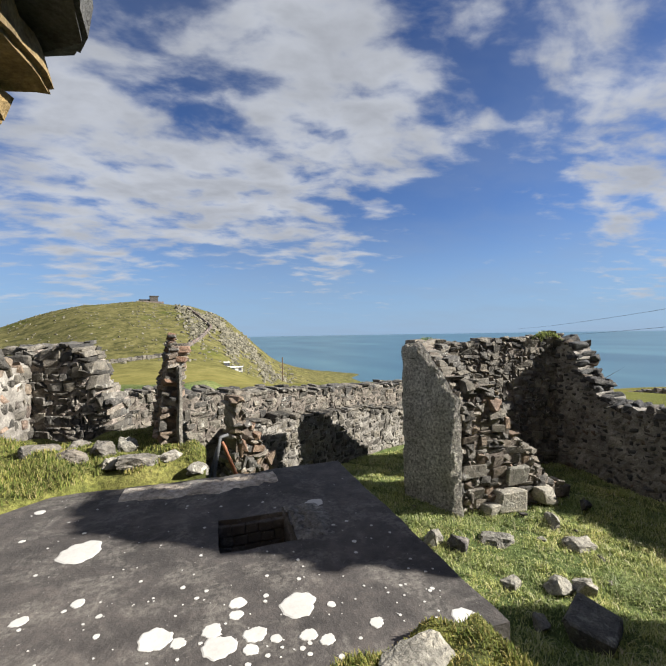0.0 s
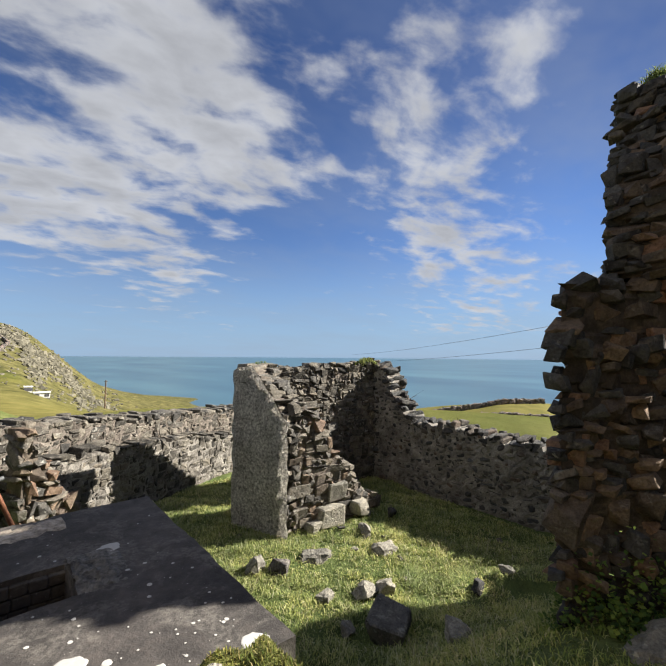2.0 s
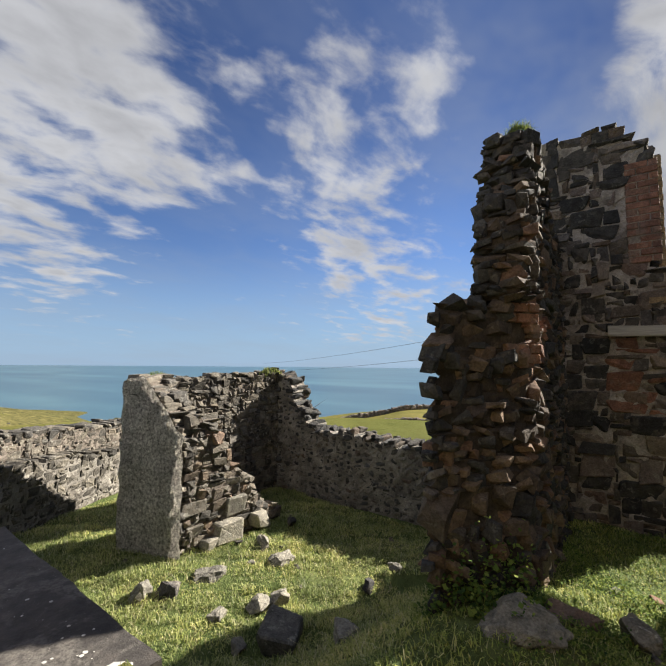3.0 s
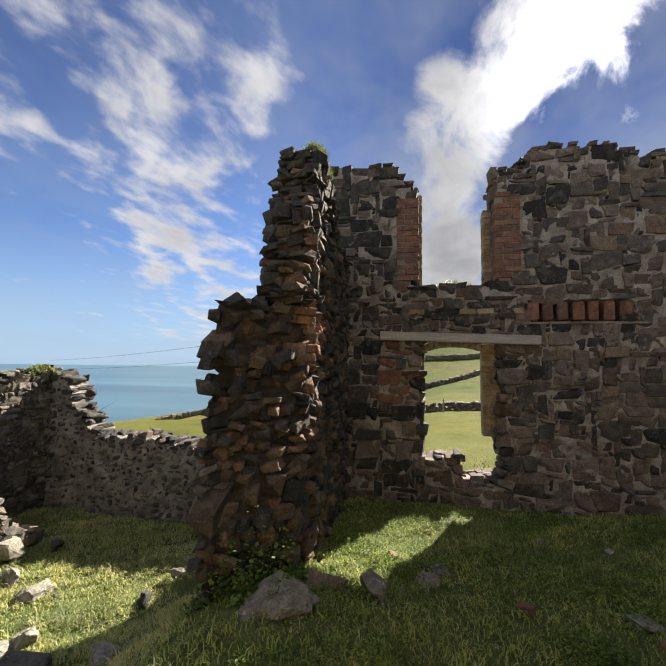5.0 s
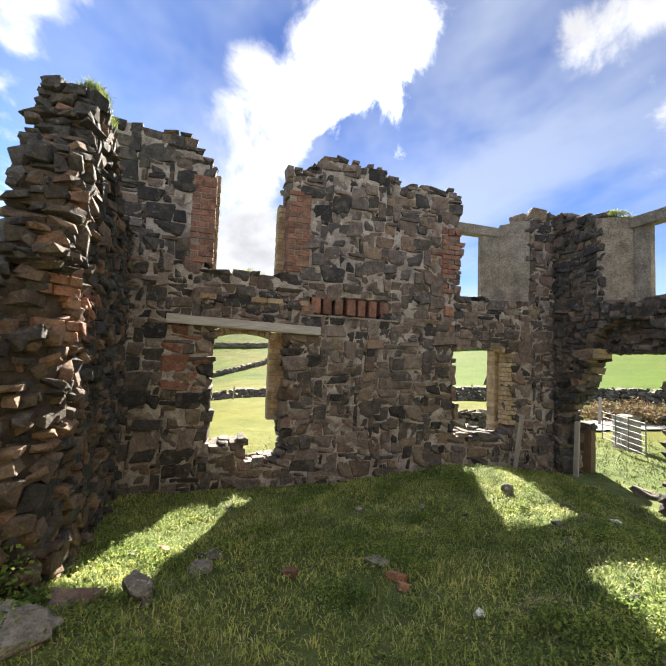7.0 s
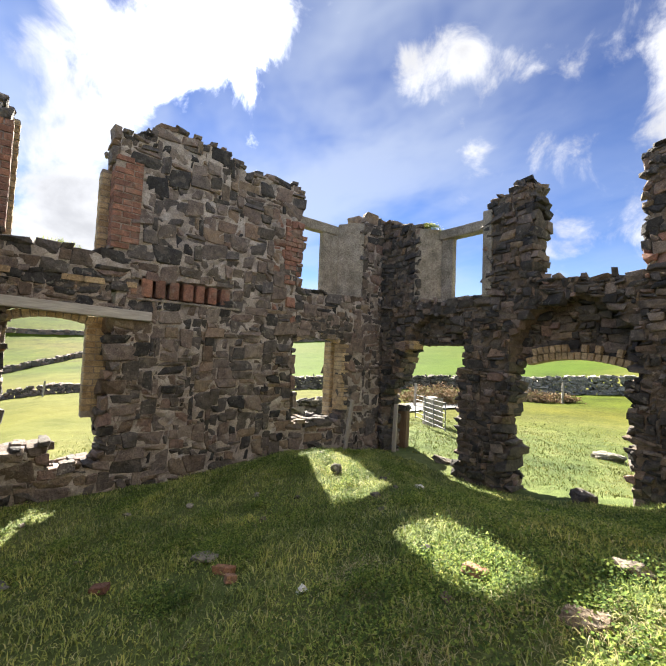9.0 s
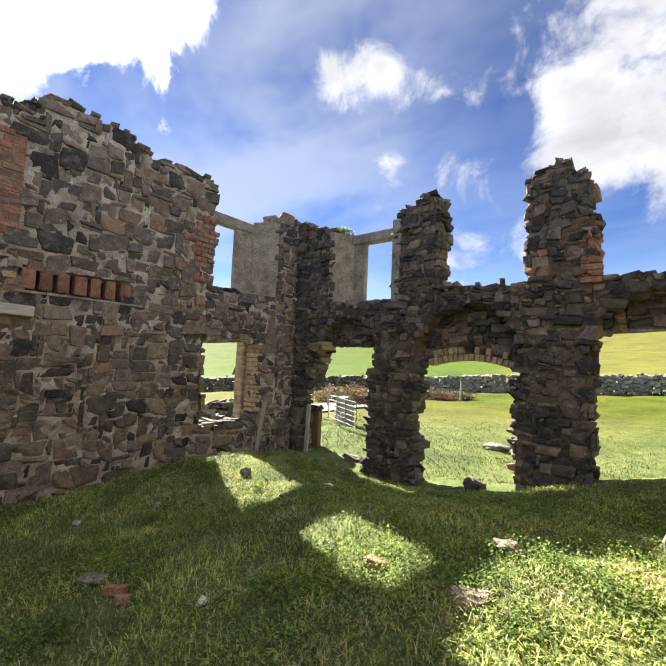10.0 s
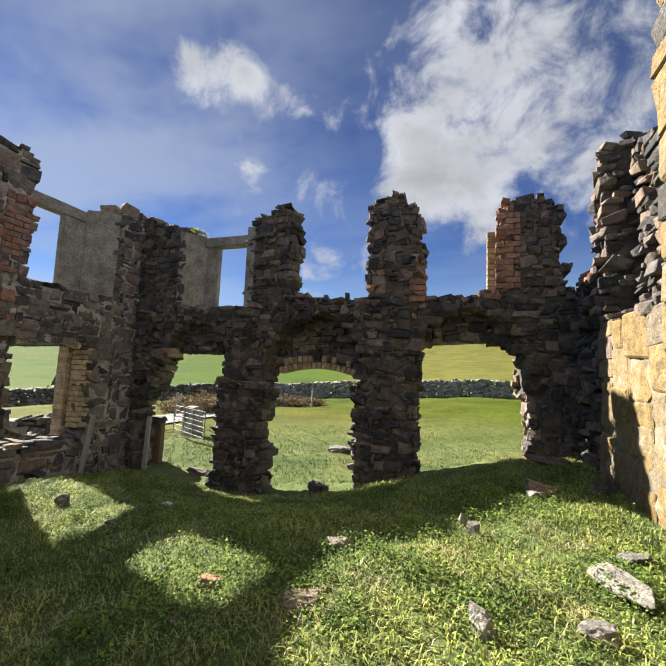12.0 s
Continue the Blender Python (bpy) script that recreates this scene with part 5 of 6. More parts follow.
def brick_bit(x, y, size, turn, tilt, mat, label):
    ob = new("brick_fragment", block_proto("brick_fragment", mat, int(x * 100), 0.06, 0.06))
    ob.matrix_world = pose(x, y, float(ground_height(x, y)) + size[2] * 0.42, *tilt, turn) @ Matrix.Diagonal((*size, 1))
    tagged(ob, label=label, category="brick", group="brick fragments")


brick_bit(3.17, -2.06, (0.16, 0.075, 0.055), 30, (8, 6), ORANGE_BRICK, "broken red brick lying in shaded grass")
brick_bit(3.03, -2.05, (0.085, 0.075, 0.055), 75, (14, -8), ORANGE_BRICK, "broken red brick lying in shaded grass")
brick_bit(1.60, -2.93, (0.14, 0.09, 0.05), 10, (10, 0), ORANGE_BRICK, "orange brick chip in a sunlit tuft")
brick_bit(3.51, -1.29, (0.12, 0.08, 0.05), 50, (0, 12), RED_BRICK, "dull red brick half sunk in the turf")
brick_bit(4.05, -0.30, (0.10, 0.07, 0.05), 20, (16, 0), RED_BRICK, "dull red brick half sunk in the turf")

# corbelled stones left hanging from the wall beside the slab
for corners, z0, z1, mat, label in (([(-0.45, 1.92), (-0.30, 1.22), (-1.35, 1.02), (-1.40, 1.96)], 2.70, 3.30, DARK_ROCK, "overhanging dark slab"),
                                    ([(-0.575, 1.93), (-0.62, 1.50), (-1.30, 1.35), (-1.38, 1.97)], 2.53, 2.685, SANDSTONE, "overhanging tan slab"),
                                    ([(-0.70, 1.92), (-0.76, 1.45), (-1.30, 1.30), (-1.40, 1.95)], 2.36, 2.515, SANDSTONE, "overhanging tan slab"),
                                    ([(-0.98, 1.90), (-1.00, 1.30), (-1.60, 1.25), (-1.60, 1.92)], 1.60, 2.345, BASALT, "rubble under the overhang")):
    slab_part("corbel_stone", corners, z0, z1, mat, west, label, bevel=0.02, rough=0.045)

# ---- concrete slab over the tank ----
SLAB_Z, SX0, SX1, SY0, SY1 = 0.58, -1.30, 0.93, 1.06, 2.80
HOLE = (0.05, 0.39, 1.79, 2.11)


def tank_slab():
    xs = sorted(set(np.round(np.concatenate([np.linspace(SX0, HOLE[0], 18), np.linspace(HOLE[0], HOLE[1], 7), np.linspace(HOLE[1], SX1, 9)]), 4)))
    ys = sorted(set(np.round(np.concatenate([np.linspace(SY0, HOLE[2], 10), np.linspace(HOLE[2], HOLE[3], 7), np.linspace(HOLE[3], SY1, 10)]), 4)))
    bm = bmesh.new()
    grid = {}
    for i, x in enumerate(xs):
        for j, y in enumerate(ys):
            wob = 0.012
            px, py = x + wob * noise.noise((x * 9, y * 9, 1)), y + wob * noise.noise((x * 9, y * 9, 5))
            if j == len(ys) - 1 and x < 0.45:
                py -= 0.02 + 0.08 * abs(noise.noise((x * 5, 2.0, 3.0)))
            if i == 0:
                px += 0.05 * noise.noise((y * 5, 7.0, 3.0))
            pz = SLAB_Z + 0.008 * noise.noise((x * 2.5, y * 2.5, 3))
            grid[i, j] = bm.verts.new((px, py, pz))
    for i in range(len(xs) - 1):
        for j in range(len(ys) - 1):
            mx, my = (xs[i] + xs[i + 1]) / 2, (ys[j] + ys[j + 1]) / 2
            if HOLE[0] < mx < HOLE[1] and HOLE[2] < my < HOLE[3]:
                continue
            bm.faces.new((grid[i, j], grid[i + 1, j], grid[i + 1, j + 1], grid[i, j + 1]))
    bmesh.ops.recalc_face_normals(bm, faces=bm.faces[:])
    if bm.faces[:][0].normal.z < 0:
        bmesh.ops.reverse_faces(bm, faces=bm.faces[:])
    bmesh.ops.solidify(bm, geom=bm.faces[:], thickness=0.20)
    me = bpy.data.meshes.new("concrete_slab")
    bm.to_mesh(me)
    bm.free()
    me.materials.append(CONCRETE)
    return tagged(new("concrete_slab", me), label="dark weathered concrete tank roof with a square hatch and white lichen spots", category="slab")


tank = tank_slab()
for name, c, z0, z1, lab in (("tank_wall", [(0.70, 1.12), (0.90, 1.12), (0.90, 2.76), (0.70, 2.76)], -0.95, 0.39, "concrete tank side"),
                             ("tank_wall", [(-1.24, 1.12), (0.70, 1.12), (0.70, 1.30), (-1.24, 1.30)], -0.95, 0.39, ""),
                             ("tank_wall", [(-1.24, 2.56), (0.70, 2.56), (0.70, 2.74), (-1.24, 2.74)], -0.95, 0.39, ""),
                             ("tank_wall", [(-1.24, 1.30), (-1.06, 1.30), (-1.06, 2.56), (-1.24, 2.56)], -0.95, 0.39, ""),
                             ("hatch_shaft", [(0.02, 2.115), (0.42, 2.115), (0.42, 2.20), (0.02, 2.20)], -0.30, 0.40, "brick-lined hatch wall"),
                             ("hatch_shaft", [(0.395, 1.76), (0.47, 1.76), (0.47, 2.115), (0.395, 2.115)], -0.30, 0.40, ""),
                             ("hatch_shaft", [(-0.03, 1.76), (0.045, 1.76), (0.045, 2.115), (-0.03, 2.115)], -0.30, 0.40, "")):
    slab_part(name, c, z0, z1, CONCRETE, tank, lab, rough=0.010)
for row in range(3):
    for k in range(5):
        ob = part("brick", block_proto("brick", CONCRETE, 400 + row * 5 + k, 0.05, 0.08), tank, "dark brick of the hatch's lining" if row + k == 0 else "")
        ob.matrix_basis = pose(0.085 + 0.068 * k + 0.012 * (row % 2), 2.108 - 0.004 * (k % 2), 0.425 + 0.053 * row) @ Matrix.Diagonal((0.066, 0.05, 0.049, 1))
slab_part("hatch_ledge", [(0.05, 2.075), (0.39, 2.075), (0.39, 2.112), (0.05, 2.112)], 0.375, 0.393, MORTAR_PALE, tank, "pale ledge inside the hatch", bevel=0.004, rough=0.003)


def hatch_collar():
    """Rough mortar heaped round the hatch, thickest on one side."""
    bm = bmesh.new()
    n, grid = 26, {}
    for i in range(n):
        for j in range(n):
            x, y = HOLE[1] + 0.004 + 0.24 * i / (n - 1), 1.76 + 0.42 * j / (n - 1)
            fall = max(0.0, 1 - (i / (n - 1)) ** 2) * max(0.0, 1 - (2 * j / (n - 1) - 1) ** 4)
            rise = 0.034 * fall * (0.7 + 0.7 * noise.noise((x * 16, y * 16, 2.0)) + 0.5 * noise.noise((x * 45, y * 45, 4.0))) - 0.006
            grid[i, j] = bm.verts.new((x + 0.010 * noise.noise((x * 20, y * 20, 6.0)), y, SLAB_Z + rise))
    for i in range(n - 1):
        for j in range(n - 1):
            bm.faces.new((grid[i, j], grid[i + 1, j], grid[i + 1, j + 1], grid[i, j + 1]))
    me = bpy.data.meshes.new("hatch_collar")
    bm.to_mesh(me)
    bm.free()
    me.materials.append(ROUGH_MORTAR)
    part("hatch_collar", me, tank, "raised rough mortar collar beside the hatch")


hatch_collar()


def broken_edge():
    """The crumbled pale lip along the slab's far side."""
    bm = bmesh.new()
    nx, ny, grid = 46, 8, {}
    for i in range(nx):
        x = -0.50 + 0.96 * i / (nx - 1)
        near = 2.44 + 0.07 * noise.noise((x * 7, 1.0, 2.0)) + 0.04 * noise.noise((x * 21, 3.0, 2.0)) + 0.16 * abs(x - 0.05)
        far = 2.80 + 0.03 * noise.noise((x * 9, 5.0, 2.0))
        for j in range(ny):
            f = j / (ny - 1)
            rise = 0.011 * math.sin(math.pi * min(1.0, f * 1.2)) * (0.5 + 1.6 * abs(noise.noise((x * 17, f * 6.0, 3.0)))) - (0.02 if j in (0, ny - 1) or i in (0, nx - 1) else 0.0)
            grid[i, j] = bm.verts.new((x, near + (far - near) * f, SLAB_Z + rise))
    for i in range(nx - 1):
        for j in range(ny - 1):
            bm.faces.new((grid[i, j], grid[i + 1, j], grid[i + 1, j + 1], grid[i, j + 1]))
    me = bpy.data.meshes.new("broken_edge")
    bm.to_mesh(me)
    bm.free()
    me.materials.append(BROKEN)
    part("broken_edge", me, tank, "pale crumbled edge of the slab")


broken_edge()


def blotch(r, seed, thick=0.003):
    """A thin crust with a lobed outline."""
    q = random.Random(seed)
    n = 40 if r > 0.02 else 14
    ph = [q.uniform(0, 6.28) for _ in range(4)]
    pts = []
    for k in range(n):
        a = 2 * math.pi * k / n
        rr = r * (1 + 0.06 * math.sin(2 * a + ph[0]) + 0.05 * math.sin(3 * a + ph[1]) + 0.04 * math.sin(5 * a + ph[2]) + 0.04 * math.sin(9 * a + ph[3]) + (q.uniform(-0.035, 0.035) if r > 0.02 else 0.0))
        pts.append((rr * math.cos(a), rr * math.sin(a)))
    verts = [(0, 0, thick)] + [(x * 0.9, y * 0.9, thick) for x, y in pts] + [(x, y, 0) for x, y in pts]
    faces = [(0, 1 + k, 1 + (k + 1) % n) for k in range(n)] + [(1 + k, 1 + n + k, 1 + n + (k + 1) % n, 1 + (k + 1) % n) for k in range(n)]
    return verts, faces


SPOTS = [(-0.53, 2.01, 0.125), (0.575, 2.16, 0.062), (0.30, 1.37, 0.08), (0.10, 1.45, 0.037), (0.09, 1.39, 0.03), (0.41, 1.33, 0.02), (0.01, 1.34, 0.04),
         (0.03, 1.26, 0.064), (0.14, 1.28, 0.045), (-0.16, 1.36, 0.064), (-0.09, 1.32, 0.03), (0.12, 1.22, 0.03), (0.20, 1.24, 0.024), (0.30, 1.22, 0.034),
         (0.35, 1.18, 0.03), (0.52, 1.19, 0.03), (0.81, 1.12, 0.057), (-0.86, 2.55, 0.034), (-0.60, 1.59, 0.033), (-0.44, 1.63, 0.03)]


def crust(x, y, r, seed, thick):
    """A blotch laid on the slab's uneven top."""
    v, f = blotch(r, seed, thick)
    return [(a + x, b + y, c + SLAB_Z + 0.008 * noise.noise(((a + x) * 2.5, (b + y) * 2.5, 3)) + 0.0008) for a, b, c in v], f


for k, (x, y, r) in enumerate(SPOTS):
    part("lichen_spot", mesh_from("lichen_spot", *crust(x, y, r * (0.70 if k == 0 else 0.80), k, 0.0015), LICHEN), tank, "white crust of lichen" if k == 0 else "")
verts, faces = [], []
q = random.Random(5)
for k in range(620):
    x, y = q.uniform(SX0 + 0.05, SX1 - 0.05), q.uniform(SY0 + 0.04, SY1 - 0.1)
    if HOLE[0] - 0.05 < x < HOLE[1] + 0.2 and HOLE[2] - 0.05 < y < HOLE[3] + 0.05 or (y > 1.6 and q.random() < 0.72):
        continue
    v, f = crust(x, y, abs(q.gauss(0, 0.0045)) + 0.0015, 200 + k, 0.001)
    faces += [[i + len(verts) for i in p] for p in f]
    verts += v
part("lichen_specks", mesh_from("lichen_specks", verts, faces, LICHEN), tank, "fine white lichen specks", "stuff")


# ---- pipes beside the slab ----
def tube(name, points, radius, mat, sides=10):
    cu = bpy.data.curves.new(name, "CURVE")
    cu.dimensions, cu.bevel_depth, cu.bevel_resolution, cu.use_fill_caps = "3D", radius, 3, True
    sp = cu.splines.new("POLY")
    sp.points.add(len(points) - 1)
    for p, c in zip(sp.points, points):
        p.co = (*c, 1)
    ob = bpy.data.objects.new(name, cu)
    scene.collection.objects.link(ob)
    bpy.context.view_layer.update()
    me = bpy.data.meshes.new_from_object(ob.evaluated_get(bpy.context.evaluated_depsgraph_get()))
    bpy.data.objects.remove(ob)
    me.materials.clear()
    me.materials.append(mat)
    me.name = name
    return me


tagged(new("rusty_pipe", tube("rusty_pipe", [(0.25, 3.40, 0.34), (0.15, 3.42, 0.60), (0.13, 3.43, 0.64)], 0.015, RUST)), label="short rusty iron pipe leaning by the broken wall", category="pipe", group="pipes")
tagged(new("steel_pipe", tube("steel_pipe", [(0.05, 3.38, 0.30), (0.12, 3.42, 0.685), (0.18, 3.44, 0.69)], 0.015, GALV)), label="bent galvanised steel pipe beside the rusty one", category="pipe", group="pipes")
tagged(new("steel_pipe", tube("steel_pipe", [(0.01, 3.38, 0.30), (0.09, 3.42, 0.60)], 0.010, GALV)), label="thin grey steel pipe leaning by the wall", category="pipe", group="pipes")
slab_part("roughcast", [(-0.212, 3.49), (-0.175, 3.50), (-0.268, 4.00), (-0.305, 3.99)], 0.0, 1.28, OLD_COAT, scene.objects["wall_gable"], "grey roughcast on the gable's side", rough=0.02)


# ---- far things ----
def at_bearing(az, dist):
    """Plan point by degrees clockwise of +y and metres from the room's corner of the walk."""
    return dist * math.sin(radians(az)), dist * math.cos(radians(az))


def field_wall(name, points, height, label, thick=0.6, stone=0.30, mat=FIELDSTONE, seed=1):
    """A dry-stone wall that follows the ground: one mesh of many stones."""
    q = np.random.default_rng(seed)
    pool = protos(mat)
    verts, faces, count = [], [], 0
    for (x0, y0), (x1, y1) in zip(points, points[1:]):
        length = math.hypot(x1 - x0, y1 - y0)
        ux, uy = (x1 - x0) / length, (y1 - y0) / length
        s = 0.0
        while s < length:
            for row in range(max(2, int(height / (stone * 0.55)))):
                w = stone * q.uniform(0.6, 1.5)
                px, py = x0 + ux * (s + q.uniform(-0.2, 0.2)), y0 + uy * (s + q.uniform(-0.2, 0.2))
                g = float(ground_height(px, py))
                m = stone_matrix((px, py, g + (row + 0.4) * stone * 0.55 + q.uniform(-0.04, 0.04)), (ux, uy), (-uy, ux), (w, thick * q.uniform(0.8, 1.15), stone * q.uniform(0.5, 0.85)), 0.12)
                _, v, f = pool[int(q.integers(len(pool)))]
                a = np.array(m)
                verts.append(v @ a[:3, :3].T + a[:3, 3])
                faces += [[i + count for i in p] for p in f]
                count += len(v)
            s += stone * 0.62
    data = bpy.data.meshes.new(name)
    data.from_pydata(np.concatenate(verts).tolist(), [], faces)
    data.materials.append(mat)
    tagged(new(name, data), label=label, category="field wall", kind="stuff")


DRY_L = "dry-stone field wall across the pasture"
field_wall("field_wall", [at_bearing(150, 31), at_bearing(163, 30), at_bearing(176, 30), at_bearing(190, 30), at_bearing(200, 31)], 1.3, "grey dry-stone field wall with a pale coping", mat=ROCK, seed=2)
field_wall("field_wall", [at_bearing(84, 36), at_bearing(95, 35), at_bearing(106, 36)], 0.8, DRY_L, mat=BASALT, seed=3)
field_wall("field_wall", [at_bearing(84, 62), at_bearing(95, 78), at_bearing(104, 110)], 1.1, DRY_L, stone=0.8, mat=BASALT, seed=4)
field_wall("field_wall", [at_bearing(84, 120), at_bearing(96, 112), at_bearing(108, 118)], 1.3, DRY_L, stone=1.0, mat=BASALT, seed=5)
field_wall("field_wall", [at_bearing(116, 13.5), at_bearing(126, 13.2), at_bearing(134, 13.6)], 0.75, "tumbled low field wall with grassy stones", mat=FIELDSTONE, seed=6)
field_wall("field_wall", [at_bearing(114, 33), at_bearing(126, 32), at_bearing(138, 33), at_bearing(148, 34)], 1.0, DRY_L, mat=FIELDSTONE, seed=7)
field_wall("field_wall", [at_bearing(112, 105), at_bearing(126, 108), at_bearing(140, 112)], 1.4, DRY_L, stone=1.0, mat=BASALT, seed=8)
field_wall("field_wall", [at_bearing(40, 34), at_bearing(52, 37), at_bearing(62, 42), at_bearing(72, 46)], 1.0, "dark dry-stone wall along the coast field", mat=BASALT, seed=9)
field_wall("field_wall", [at_bearing(44, 60), at_bearing(56, 66), at_bearing(68, 76)], 1.0, DRY_L, stone=0.7, mat=BASALT, seed=10)
field_wall("field_wall", [at_bearing(-16, 96), at_bearing(-8, 100), at_bearing(-4, 104)], 1.2, DRY_L, stone=0.8, seed=11)
field_wall("field_wall", [at_bearing(-3, 106), at_bearing(1, 150), at_bearing(-2, 178)], 1.0, "broken stone wall climbing the hill", stone=0.9, mat=BASALT, seed=12)
field_wall("field_wall", [at_bearing(165, 120), at_bearing(178, 118), at_bearing(192, 120)], 1.6, DRY_L, stone=1.1, mat=BASALT, seed=13)


def fence_post(az, dist, high=1.15):
    x, y = at_bearing(az, dist)
    ob = new("fence_post", worn_box("fence_post", (0.09, 0.09, high), GREY_WOOD, 0.01, 0.006, 2))
    ob.matrix_world = pose(x, y, float(ground_height(x, y)) + high / 2 - 0.1, 2, -2, 30)
    tagged(ob, label="thin grey wooden fence post in the pasture", category="post", group="fence posts")


for az, dist in ((124, 17), (119.5, 34), (123, 34.5), (127, 35), (137, 35), (139.5, 35), (142.5, 36), (174, 33), (180, 33.5), (186, 34), (94.5, 33), (138.5, 16), (141.5, 19), (159, 24)):
    fence_post(az, dist)

# utility pole and cables on the coast
px, py = at_bearing(10.7, 134)
pg = float(ground_height(px, py))
pole = new("utility_pole", tube("utility_pole", [(px, py, pg - 0.3), (px, py, pg + 8.2)], 0.17, BROWN_WOOD))
tagged(pole, label="brown wooden utility pole on the headland slope", category="pole")
cross = part("insulator_bar", tube("insulator_bar", [(px - 0.6, py, pg + 7.9), (px + 0.6, py, pg + 7.9)], 0.05, BROWN_WOOD), pole)


def cable(az0, d0, el0, az1, d1, el1, sag):
    pts = []
    for k in range(25):
        f = k / 24
        x0, y0 = at_bearing(az0, d0)
        x1, y1 = at_bearing(az1, d1)
        z0, z1 = 1.5 + d0 * math.tan(radians(el0)), 1.5 + d1 * math.tan(radians(el1))
        pts.append((x0 + (x1 - x0) * f, y0 + (y1 - y0) * f, z0 + (z1 - z0) * f - sag * 4 * f * (1 - f)))
    tagged(new("overhead_cable", tube("overhead_cable", pts, 0.035, SLATE)), label="thin dark overhead cable against the sky", category="cable", group="cables")


cable(43, 190, 0.2, 76, 70, 5.2, 1.0)
cable(43, 190, -0.8, 76, 70, 2.2, 1.0)


def cottage(az, dist, w, d, h):
    x, y = at_bearing(az, dist)
    g = float(ground_height(x, y))
    root = new("cottage", None)
    root.matrix_world = pose(x, y, g - 0.3, 0, 0, -az + 4)
    wall = part("wall", worn_box("wall", (w, d, h), WHITE_PAINT, 0.03, 0.01), root, "white limewashed wall")
    wall.matrix_basis = pose(0, 0, h / 2)
    roof = part("roof", worn_box("roof", (w + 0.3, d + 0.3, 0.18), WHITE_PAINT, 0.03, 0.01), root, "flat white roof")
    roof.matrix_basis = pose(0, 0, h + 0.09)
    for k in (-0.3, 0.3):
        win = part("window", worn_box("window", (0.7, 0.1, 0.6), SLATE, 0.02, 0.0), root)
        win.matrix_basis = pose(k * w, -d / 2, h * 0.6)
    tagged(root, label="small white flat-roofed hut below the hill", category="hut")


cottage(4.3, 98, 2.6, 2.0, 1.0)
cottage(3.0, 99, 1.2, 1.6, 1.1)


def lookout():
    x, y = at_bearing(-6.6, 212)
    g = float(ground_height(x, y))
    root = new("hilltop_lookout", None)
    root.matrix_world = pose(x, y, g - 0.6, 0, 0, 8)
    a = part("block", worn_box("block", (3.6, 4.0, 3.4), RUSTY, 0.1, 0.12), root, "brown brick lookout block")
    a.matrix_basis = pose(1.6, 0, 1.7)
    cap = part("roof", worn_box("roof", (4.2, 4.4, 0.4), CONCRETE, 0.05, 0.05), root)
    cap.matrix_basis = pose(1.6, 0, 3.5)
    b = part("annex", worn_box("annex", (4.8, 3.0, 2.0), BASALT_DARK, 0.1, 0.12), root, "low dark annex")
    b.matrix_basis = pose(-2.6, 0, 1.0)
    c = part("base", worn_box("base", (11.0, 5.0, 1.1), BASALT, 0.1, 0.2), root)
    c.matrix_basis = pose(0.4, 0, 0.4)
    tagged(root, label="small ruined lookout post on top of the hill", category="lookout")


lookout()


def crags():
    """Rock outcrops on the seaward shoulder of the hill, and stones strewn over its slope."""
    q = np.random.default_rng(44)
    pool = protos(HILL_ROCK)
    verts, faces, count = [], [], 0
    for k in range(3400):
        if k < 2400:
            az = q.normal(3.0, 4.5)
            f = q.normal(0.78 - 0.005 * (az + 5), 0.075) + 0.06 * math.sin(az * 1.3)
            size = q.uniform(0.3, 1.0) + 0.9 * q.uniform() ** 4
            dist = 215 * min(f, 1.04)
        else:
            az, dist, size = q.uniform(-26, 14), q.uniform(95, 208), q.uniform(0.15, 0.75)
        x, y = at_bearing(az, dist)
        g = float(ground_height(x, y))
        if g < -23 or (size > 0.7 and az < -3.5):
            continue
        m = Matrix.Translation((x, y, g - size * 0.05)) @ Euler((q.normal(0, 0.4), q.normal(0, 0.4), q.uniform(0, 3.1))).to_matrix().to_4x4() @ Matrix.Diagonal((size * q.uniform(0.7, 1.3), size, size * q.uniform(0.5, 1.1), 1))
        _, v, f4 = pool[int(q.integers(len(pool)))]
        a = np.array(m)
        verts.append(v @ a[:3, :3].T + a[:3, 3])
        faces += [[i + count for i in p] for p in f4]
        count += len(v)
    data = bpy.data.meshes.new("hill_crags")
    data.from_pydata(np.concatenate(verts).tolist(), [], faces)
    data.materials.append(HILL_ROCK)
    tagged(new("hill_crags", data), label="grey rock outcrops on the shoulder of the grassy hill", category="crags", kind="stuff")


crags()


